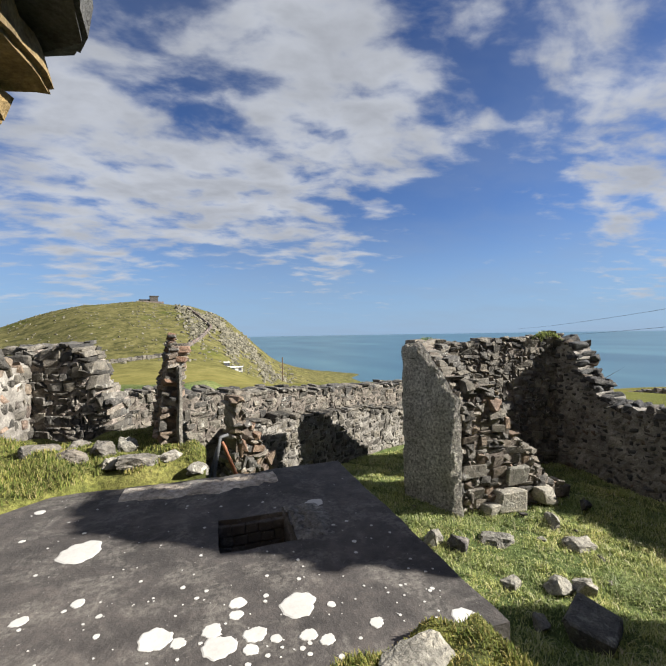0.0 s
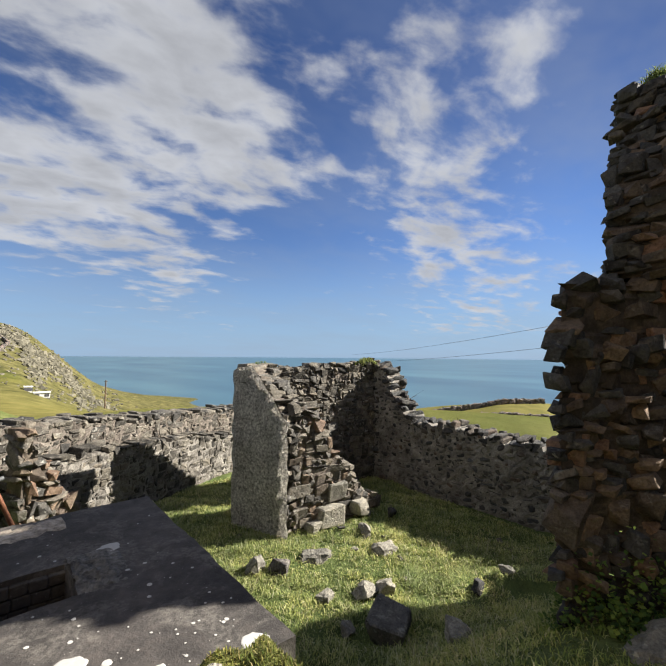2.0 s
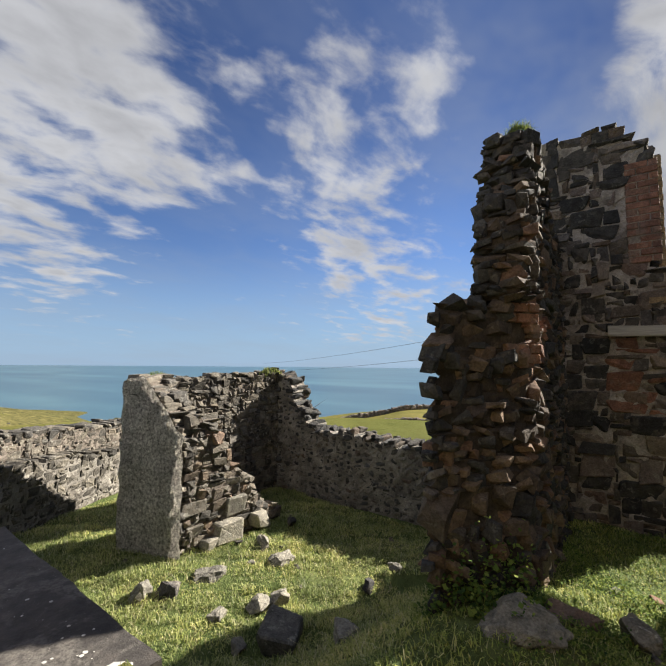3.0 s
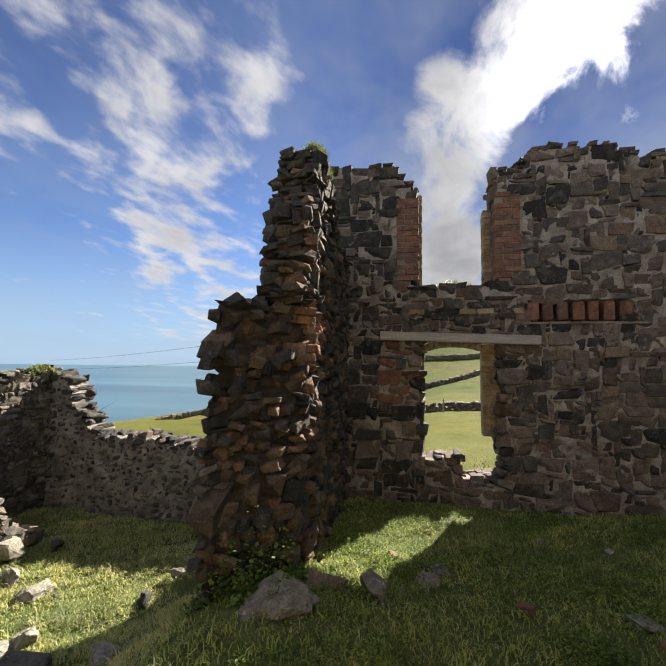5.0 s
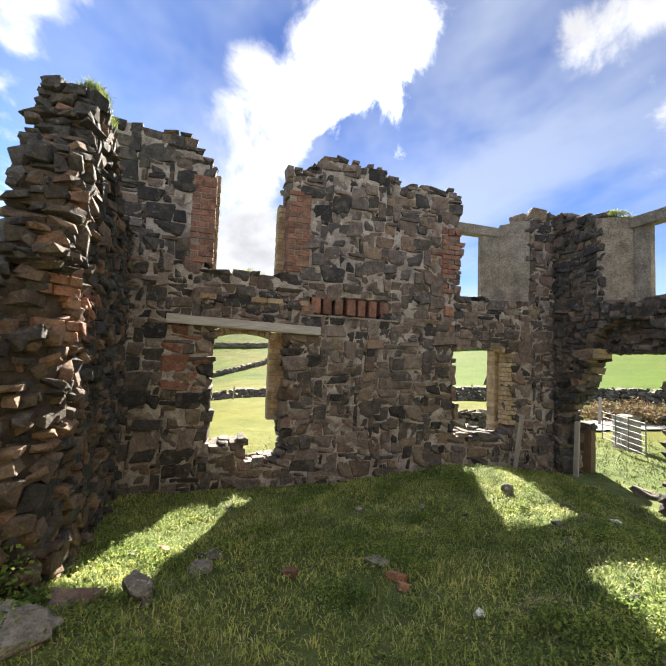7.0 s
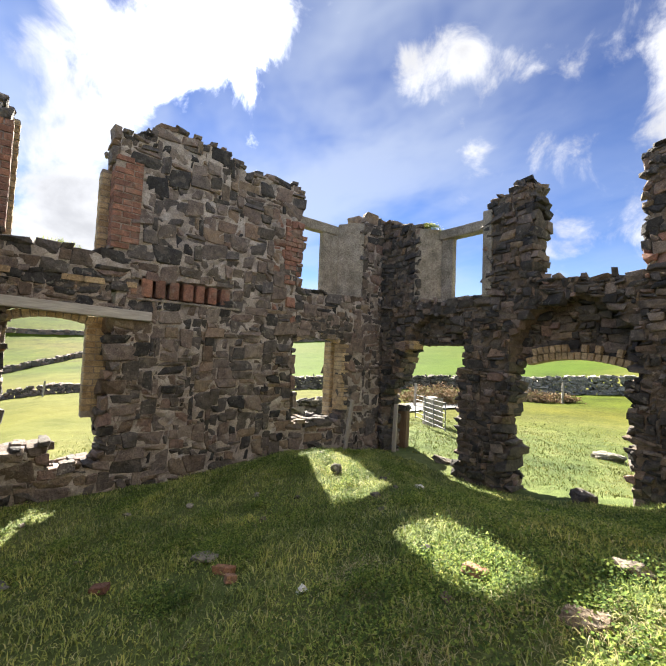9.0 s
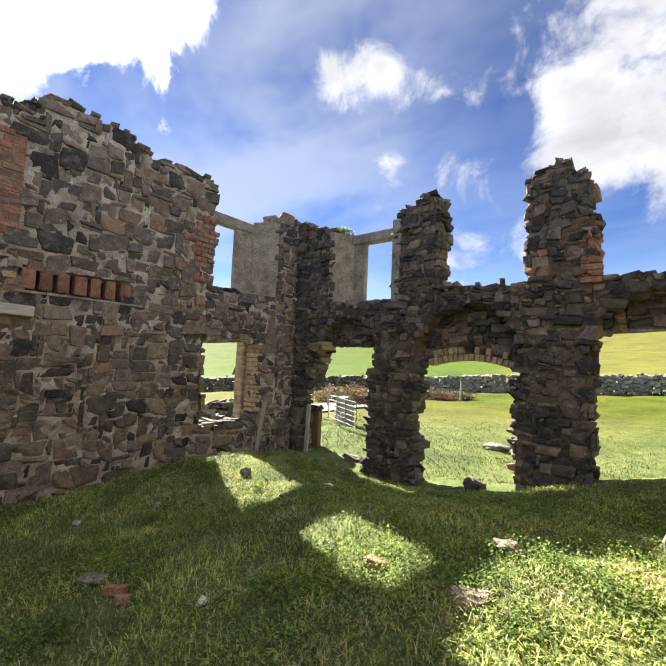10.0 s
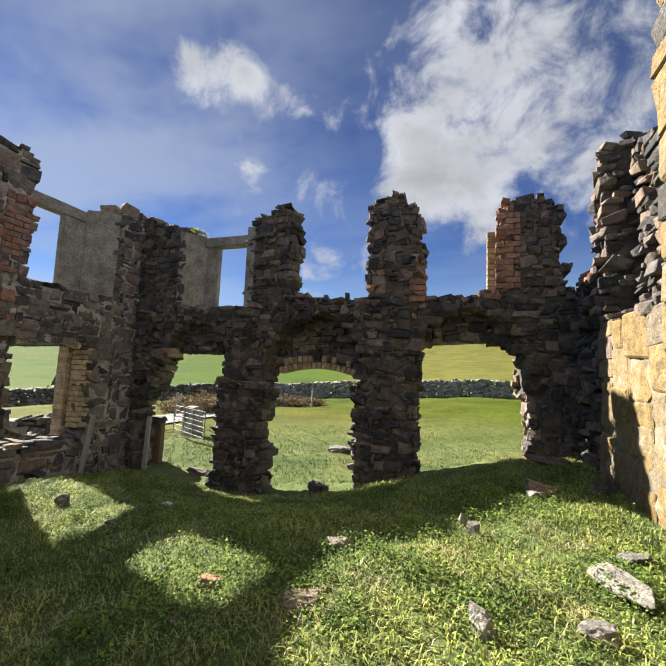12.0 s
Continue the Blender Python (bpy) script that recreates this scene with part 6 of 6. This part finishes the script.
# ---- lane, gate and brambles beyond the doorway ----
def lane():
    pts = [at_bearing(112, 26), at_bearing(126, 20), at_bearing(137, 17.6), (11.6, -15.6), (12.2, -20.0), (14.0, -28.0), (17.0, -37.0), (20.5, -50.0)]
    fine = []
    for k in range(len(pts) - 1):
        for i in range(10):
            fine.append((pts[k][0] + (pts[k + 1][0] - pts[k][0]) * i / 10, pts[k][1] + (pts[k + 1][1] - pts[k][1]) * i / 10))
    verts, faces = [], []
    for k, (x, y) in enumerate(fine):
        x2, y2 = fine[min(k + 1, len(fine) - 1)]
        x1, y1 = fine[max(k - 1, 0)]
        l = math.hypot(x2 - x1, y2 - y1)
        nx, ny = -(y2 - y1) / l, (x2 - x1) / l
        for j in range(5):
            o = (j / 4 - 0.5) * 2.7
            verts.append((x + nx * o, y + ny * o, float(ground_height(x + nx * o, y + ny * o)) + 0.06))
    for k in range(len(fine) - 1):
        for j in range(4):
            a = k * 5 + j
            faces.append((a, a + 1, a + 6, a + 5))
    tagged(new("road", mesh_from("road", verts, faces, ASPHALT)), label="narrow pale grey asphalt lane past the ruin", category="road", kind="structure")


lane()


def field_gate(x, y, turn):
    g = float(ground_height(x, y))
    root = new("field_gate", None)
    root.matrix_world = pose(x, y, g + 0.08, 0, 0, turn)
    for k in range(6):
        part("bar", tube("bar", [(-1.0, 0, 0.10 + k * 0.125), (1.0, 0, 0.10 + k * 0.125)], 0.009, GALV), root)
    for px in (-1.0, -0.3, 0.3, 1.0):
        part("upright", tube("upright", [(px, 0, 0.05), (px, 0, 0.76)], 0.012, GALV), root)
    tagged(root, label="galvanised steel field gate with horizontal bars", category="gate")


field_gate(7.0, -9.55, -30)
slab_part("gate_pier", [(7.25, -10.10), (7.85, -10.35), (7.75, -10.65), (7.15, -10.40)], -0.8, 0.42, PLASTER, None, rough=0.03)
tagged(scene.objects["gate_pier.001"], label="broad grey concrete pier beside the field gate", category="gate pier")


def bramble(x, y, rx, ry, high, seed):
    """A tangle of dry arching stems with small leaves."""
    q = np.random.default_rng(seed)
    verts, faces = [], []
    for k in range(420):
        bx, by = x + q.normal(0, rx * 0.45), y + q.normal(0, ry * 0.45)
        g = float(ground_height(bx, by))
        a, l = q.uniform(0, 6.28), q.uniform(0.4, 1.0) * high
        prev = Vector((bx, by, g))
        dirn = Vector((math.cos(a) * 0.5, math.sin(a) * 0.5, 1.0)).normalized()
        for step in range(5):
            nxt = prev + dirn * l / 4
            side = dirn.cross(Vector((q.normal(), q.normal(), q.normal()))).normalized() * 0.012
            i = len(verts)
            verts += [tuple(prev - side), tuple(prev + side), tuple(nxt + side), tuple(nxt - side)]
            faces.append((i, i + 1, i + 2, i + 3))
            for _ in range(2):
                c = nxt + Vector((q.normal(0, 0.06), q.normal(0, 0.06), q.normal(0, 0.05)))
                s1, s2 = Vector((q.normal(), q.normal(), q.normal())).normalized() * 0.05, Vector((q.normal(), q.normal(), q.normal())).normalized() * 0.04
                i = len(verts)
                verts += [tuple(c - s1), tuple(c + s2), tuple(c + s1), tuple(c - s2)]
                faces.append((i, i + 1, i + 2, i + 3))
            prev = nxt
            dirn = (dirn + Vector((q.normal(0, 0.25), q.normal(0, 0.25), -0.38))).normalized()
    tagged(new("bramble_bush", mesh_from("bramble_bush", verts, faces, BRAMBLE)), label="tangled brown bramble bush beside the lane", category="bush", group="brambles")


for k, (az, dist, rx, ry, h) in enumerate(((144.5, 21.0, 1.2, 0.9, 1.0), (142.5, 22.0, 1.2, 0.9, 0.9), (147.0, 22.0, 1.0, 0.8, 0.9), (155.5, 24.0, 0.9, 0.7, 0.6), (158.5, 25.0, 0.7, 0.5, 0.5))):
    bx, by = at_bearing(az, dist)
    bramble(bx, by, rx, ry, h, 300 + k)


# ---- turf ----
def in_house(x, y):
    """Plan places that walls or the slab cover."""
    slab = (x > SX0 - 0.03) & (x < SX1 + 0.03) & (y > SY0 + 0.02) & (y < SY1 + 0.02)
    east_w = (x > 6.0) & (x < 6.62) & (y < 1.2) & (y > -7.2)
    west_w = (x < -1.14) & (x > -1.9) & (y < 1.4) & (y > -7.2)
    north_w = (y > 0.40 + 0.05 * (x - 3.5)) & (y < 0.80 + 0.05 * (x - 3.5)) & (x > 3.1) & (x < 6.5)
    return slab | east_w | west_w | north_w


def turf(name, n, box, length, width, mat, label, seed, patch=0.0, lean=0.55, floor=ground_height, covered=in_house, fade=None):
    """Blades as bent slivers, thicker in tufts; one mesh."""
    q = np.random.default_rng(seed)
    x, y = q.uniform(box[0], box[1], n), q.uniform(box[2], box[3], n)
    tuft = 0.5 + 0.24 * bumps(x, y, 2.2, seed * 0.37) / 1.5 + 0.30 * bumps(x, y, 9.3, seed * 0.71) / 1.5 + 0.22 * bumps(x, y, 23.0, seed * 1.3) / 1.5
    tuft = np.clip(tuft, 0.0, 1.0)
    keep = (~covered(x, y)) & (q.uniform(0, 1, n) < np.clip(0.22 + tuft * 1.0 - patch, 0.05, 1))
    if fade:
        keep &= q.uniform(0, 1, n) < fade(x, y)
    x, y, tuft = x[keep], y[keep], tuft[keep]
    n = len(x)
    z = floor(x, y) - 0.005
    a = q.uniform(0, 2 * math.pi, n)
    l = length * q.uniform(0.4, 1.35, n) * (0.45 + 1.1 * tuft)
    w = width * q.uniform(0.7, 1.3, n)
    ln = lean * q.uniform(0.3, 1.5, n)
    dx, dy = np.cos(a), np.sin(a)
    base = np.stack([x, y, z], 1)
    sidev = np.stack([-dy, dx, np.zeros(n)], 1) * w[:, None]
    mid = base + np.stack([dx * ln * l * 0.35, dy * ln * l * 0.35, l * 0.62], 1)
    tip = base + np.stack([dx * ln * l * 1.05, dy * ln * l * 1.05, l * np.clip(1.05 - 0.35 * ln, 0.3, 1.0)], 1)
    v = np.stack([base - sidev, base + sidev, mid + sidev * 0.7, mid - sidev * 0.7, tip], 1).reshape(-1, 3)
    i = np.arange(n) * 5
    quads = np.stack([i, i + 1, i + 2, i + 3], 1)
    tris = np.stack([i + 3, i + 2, i + 4], 1)
    me = bpy.data.meshes.new(name)
    loops = np.concatenate([quads.ravel(), tris.ravel()])
    me.vertices.add(len(v))
    me.vertices.foreach_set("co", v.ravel())
    me.loops.add(len(loops))
    me.loops.foreach_set("vertex_index", loops)
    me.polygons.add(2 * n)
    me.polygons.foreach_set("loop_start", np.concatenate([np.arange(n) * 4, 4 * n + np.arange(n) * 3]))
    me.materials.append(mat)
    me.update(calc_edges=True)
    me.validate()
    tagged(new(name, me), label=label, category="grass", kind="stuff")


def weeds(name, n, box, size, mat, label, seed, spots):
    """Low broad leaves in patches: each leaf a small folded diamond."""
    q = np.random.default_rng(seed)
    c = np.array(spots)
    pick = q.integers(0, len(c), n)
    x, y = c[pick, 0] + q.normal(0, 1, n) * c[pick, 2], c[pick, 1] + q.normal(0, 1, n) * c[pick, 2]
    keep = (x > box[0]) & (x < box[1]) & (y > box[2]) & (y < box[3]) & ~in_house(x, y)
    x, y = x[keep], y[keep]
    n = len(x)
    z = ground_height(x, y) + q.uniform(0.005, 0.085, n) * (0.4 + 0.9 * np.clip(0.5 + 0.5 * bumps(x, y, 8.0, 0.9), 0, 1))
    a, s = q.uniform(0, 2 * math.pi, n), size * q.uniform(0.5, 1.4, n)
    t = q.normal(0, 0.45, n)
    dx, dy = np.cos(a), np.sin(a)
    p = np.stack([x, y, z], 1)
    fwd = np.stack([dx * np.cos(t), dy * np.cos(t), np.sin(t)], 1) * s[:, None]
    lat = np.stack([-dy, dx, q.normal(0, 0.35, n)], 1) * (s * 0.42)[:, None]
    drop = np.stack([np.zeros(n), np.zeros(n), -0.25 * s], 1)
    v = np.stack([p, p + fwd * 0.5 + lat, p + fwd + drop, p + fwd * 0.5 - lat], 1).reshape(-1, 3)
    i = np.arange(n) * 4
    faces = np.concatenate([np.stack([i, i + 1, i + 2], 1), np.stack([i, i + 2, i + 3], 1)])
    tagged(new(name, mesh_from(name, v.tolist(), faces.tolist(), mat)), label=label, category="weeds", kind="stuff")


turf("grass_turf", 230000, (-1.2, 6.0, -6.6, 1.0), 0.044, 0.0036, BLADE, "short tufted turf on the room's floor", 3, lean=0.95)
turf("grass_turf", 160000, (0.9, 5.5, 0.9, 6.4), 0.044, 0.0036, YARD_BLADE, "sunlit tufted turf in the outbuilding's yard", 4, lean=0.95)
turf("grass_turf", 9000, (-2.6, 0.4, 3.6, 4.9), 0.045, 0.004, OLIVE, "mossy tufted grass beyond the slab", 5)
turf("grass_turf", 90000, (-2.5, 9.5, -16.0, -7.1), 0.042, 0.005, PASTURE_BLADE, "sunlit pasture grass outside the doorways", 7, fade=lambda x, y: smooth(-16.0, -8.0, y))
turf("grass_turf", 30000, (6.6, 14.0, -7.0, 2.5), 0.045, 0.006, PASTURE_BLADE, "sunlit pasture grass outside the windows", 8, fade=lambda x, y: smooth(14.0, 7.5, x))
clump = random.Random(31)
CLUMPS = []
for _ in range(330):
    x, y = clump.uniform(-1.0, 5.8), clump.uniform(-6.2, 0.5)
    if clump.random() < 0.50 + 0.50 * (x < 2.6 and y < -1.4):
        CLUMPS.append((x, y, clump.uniform(0.07, 0.24)))
weeds("weed_patch", 150000, (-1.1, 5.9, -6.4, 0.4), 0.0165, WEED, "low leafy weeds in dark green clumps", 12, CLUMPS)
for k, (x, y) in enumerate(((0.78, -2.9), (0.35, -3.35), (0.25, -3.9), (-0.2, -3.2), (1.22, -2.62), (-0.45, -4.0), (1.5, -2.3), (2.2, -2.6))):
    turf("dry_straw", 600, (x - 0.22, x + 0.22, y - 0.18, y + 0.18), 0.055, 0.0018, STRAW, "patch of bleached dry grass in the turf", 40 + k, 0.1, lean=1.5)
turf("dry_straw", 7000, (-1.1, 5.8, -6.4, 0.8), 0.05, 0.0020, STRAW, "scattered dry straw among the turf", 21, 0.35, lean=1.3)
turf("dry_straw", 6000, (1.0, 5.4, 1.2, 6.0), 0.07, 0.0025, STRAW, "scattered dry straw among the yard's turf", 22, 0.35, lean=1.3)


# ---- moss on the slab's near edge ----
def moss_height(x, y):
    x, y = np.asarray(x, float), np.asarray(y, float)
    rim = 1.13 + 0.03 * np.sin(x * 9.0 + 1.0) + 0.02 * np.sin(x * 23.0) - 0.16 * smooth(0.40, 0.10, x)
    return 0.52 + 0.115 * smooth(rim, rim - 0.09, y) * smooth(0.05, 0.2, x) + 0.012 * np.sin(x * 31) * np.sin(y * 37) - 0.25 * smooth(0.80, 0.95, x)


def moss_bank():
    nx, ny = 60, 30
    gx, gy = np.meshgrid(np.linspace(0.0, 0.98, nx), np.linspace(0.62, 1.28, ny), indexing="ij")
    verts = np.stack([gx, gy, moss_height(gx, gy)], -1).reshape(-1, 3)
    faces = [(i * ny + j, (i + 1) * ny + j, (i + 1) * ny + j + 1, i * ny + j + 1) for i in range(nx - 1) for j in range(ny - 1)]
    me = mesh_from("moss_cushion", verts.tolist(), faces, MOSS)
    me.polygons.foreach_set("use_smooth", [True] * len(me.polygons))
    tagged(new("moss_cushion", me), label="yellow-green moss grown over the slab's edge", category="moss")


moss_bank()
turf("moss_tufts", 26000, (0.02, 0.96, 0.64, 1.20), 0.020, 0.0018, OLIVE, "short yellow grass growing from the moss", 6, floor=moss_height, covered=lambda x, y: moss_height(x, y) < 0.585)


# ---- mossy bank over the slab's broken corner ----
def corner_height(x, y):
    x, y = np.asarray(x, float), np.asarray(y, float)
    rim = -0.90 + 0.05 * np.sin(y * 7.0) + 0.22 * smooth(2.55, 2.95, y) - 0.15 * smooth(2.2, 1.7, y)
    inner = smooth(rim + 0.04, rim - 0.16, x)
    back = smooth(2.80, 3.05, y + 0.04 * np.sin(x * 9)) * smooth(0.25, -0.1, x)
    k = np.maximum(inner, back)
    return 0.32 + k * (0.32 + 0.05 * np.sin(x * 5.1 + 1) * np.sin(y * 4.3) + 0.03 * np.sin(x * 13) * np.sin(y * 11)) - 0.35 * smooth(3.3, 3.9, y) * (x > -0.2)


def corner_bank():
    nx, ny = 56, 60
    gx, gy = np.meshgrid(np.linspace(-2.1, 0.0, nx), np.linspace(1.5, 4.1, ny), indexing="ij")
    verts = np.stack([gx, gy, corner_height(gx, gy)], -1).reshape(-1, 3)
    faces = [(i * ny + j, (i + 1) * ny + j, (i + 1) * ny + j + 1, i * ny + j + 1) for i in range(nx - 1) for j in range(ny - 1)]
    me = mesh_from("moss_bank", verts.tolist(), faces, MOSS)
    me.polygons.foreach_set("use_smooth", [True] * len(me.polygons))
    tagged(new("moss_bank", me), label="mossy bank of turf grown over the slab's corner", category="bank")


corner_bank()
turf("grass_turf", 46000, (-2.0, 0.1, 1.6, 4.0), 0.034, 0.0028, OLIVE, "tufted grass on the mossy bank", 9, floor=corner_height, covered=lambda x, y: corner_height(x, y) < 0.60)
for x, y, size, turn, seed in ((-0.45, 3.06, (0.28, 0.20, 0.13), 20, 51), (-0.62, 3.16, (0.20, 0.15, 0.14), 60, 52), (-0.92, 3.30, (0.22, 0.18, 0.12), 10, 53), (-0.24, 3.12, (0.18, 0.13, 0.10), 70, 54), (-0.75, 3.45, (0.24, 0.18, 0.17), 35, 55), (-0.60, 3.62, (0.16, 0.12, 0.16), 5, 58), (-0.98, 3.62, (0.20, 0.16, 0.12), 50, 59), (-0.36, 3.24, (0.14, 0.11, 0.09), 80, 60), (-1.15, 3.45, (0.26, 0.20, 0.10), 30, 61), (-0.05, 3.0, (0.16, 0.13, 0.10), 15, 56)):
    ob = new("rock", boulder("rock", size, YARD if seed % 2 else ROCK, seed))
    ob.matrix_world = pose(x, y, float(corner_height(x, y)) + size[2] * 0.10, 0, 8, turn)
    tagged(ob, label="brown-grey rubble stone on the mossy bank", category="rock", group="fallen stones")
ob = new("rock", boulder("rock", (0.22, 0.15, 0.03), ROCK, 57))
ob.matrix_world = pose(0.53, 0.96, float(moss_height(0.53, 0.96)) + 0.006, 0, 0, 25)
tagged(ob, label="flat grey stone bedded in yellow moss", category="rock", group="fallen stones")


def ivy():
    """Leafy creeper at the foot of the broken wall end."""
    q = np.random.default_rng(77)
    n = 2600
    x, y = q.uniform(2.62, 3.15, n), q.uniform(0.25, 0.98, n)
    z = ground_height(x, y) + np.abs(q.normal(0, 0.20, n)) * (0.5 + 0.5 * np.sin(x * 9 + y * 13))
    a, s = q.uniform(0, 2 * math.pi, n), 0.03 * q.uniform(0.5, 1.4, n)
    t = q.normal(0.2, 0.6, n)
    p = np.stack([x, y, z], 1)
    fwd = np.stack([np.cos(a) * np.cos(t), np.sin(a) * np.cos(t), np.sin(t)], 1) * s[:, None]
    lat = np.stack([-np.sin(a), np.cos(a), q.normal(0, 0.35, n)], 1) * (s * 0.45)[:, None]
    v = np.stack([p, p + fwd * 0.5 + lat, p + fwd, p + fwd * 0.5 - lat], 1).reshape(-1, 3)
    i = np.arange(n) * 4
    faces = np.concatenate([np.stack([i, i + 1, i + 2], 1), np.stack([i, i + 2, i + 3], 1)])
    tagged(new("creeper", mesh_from("creeper", v.tolist(), faces.tolist(), WEED)), label="dark leafy creeper at the foot of the broken wall", category="plant", kind="stuff")


ivy()


# ---- tufts on the wall tops ----
for k, (x, y, z, rx, ry, n) in enumerate(((4.55, 0.62, 4.02, 0.20, 0.13, 700), (4.95, 0.64, 4.00, 0.18, 0.13, 400), (6.30, -2.05, 4.40, 0.14, 0.25, 300), (6.30, -4.2, 4.40, 0.14, 0.2, 250),
                                          (5.05, -6.80, 4.06, 0.25, 0.10, 450), (5.40, -6.80, 4.08, 0.16, 0.10, 250), (5.20, 4.98, 1.46, 0.22, 0.12, 500), (3.35, 5.50, 1.38, 0.20, 0.12, 300), (6.32, -1.05, 2.78, 0.10, 0.3, 200))):
    turf("wall_grass", n * 2, (x - rx, x + rx, y - ry, y + ry), 0.06, 0.003, BLADE, "tuft of grass growing on the wall top", 60 + k, lean=0.9,
         floor=lambda a, b, z=z, x=x, y=y, rx=rx, ry=ry: z + 0.03 - 0.08 * (((a - x) / rx) ** 2 + ((b - y) / ry) ** 2), covered=lambda a, b: np.zeros(len(a), bool))
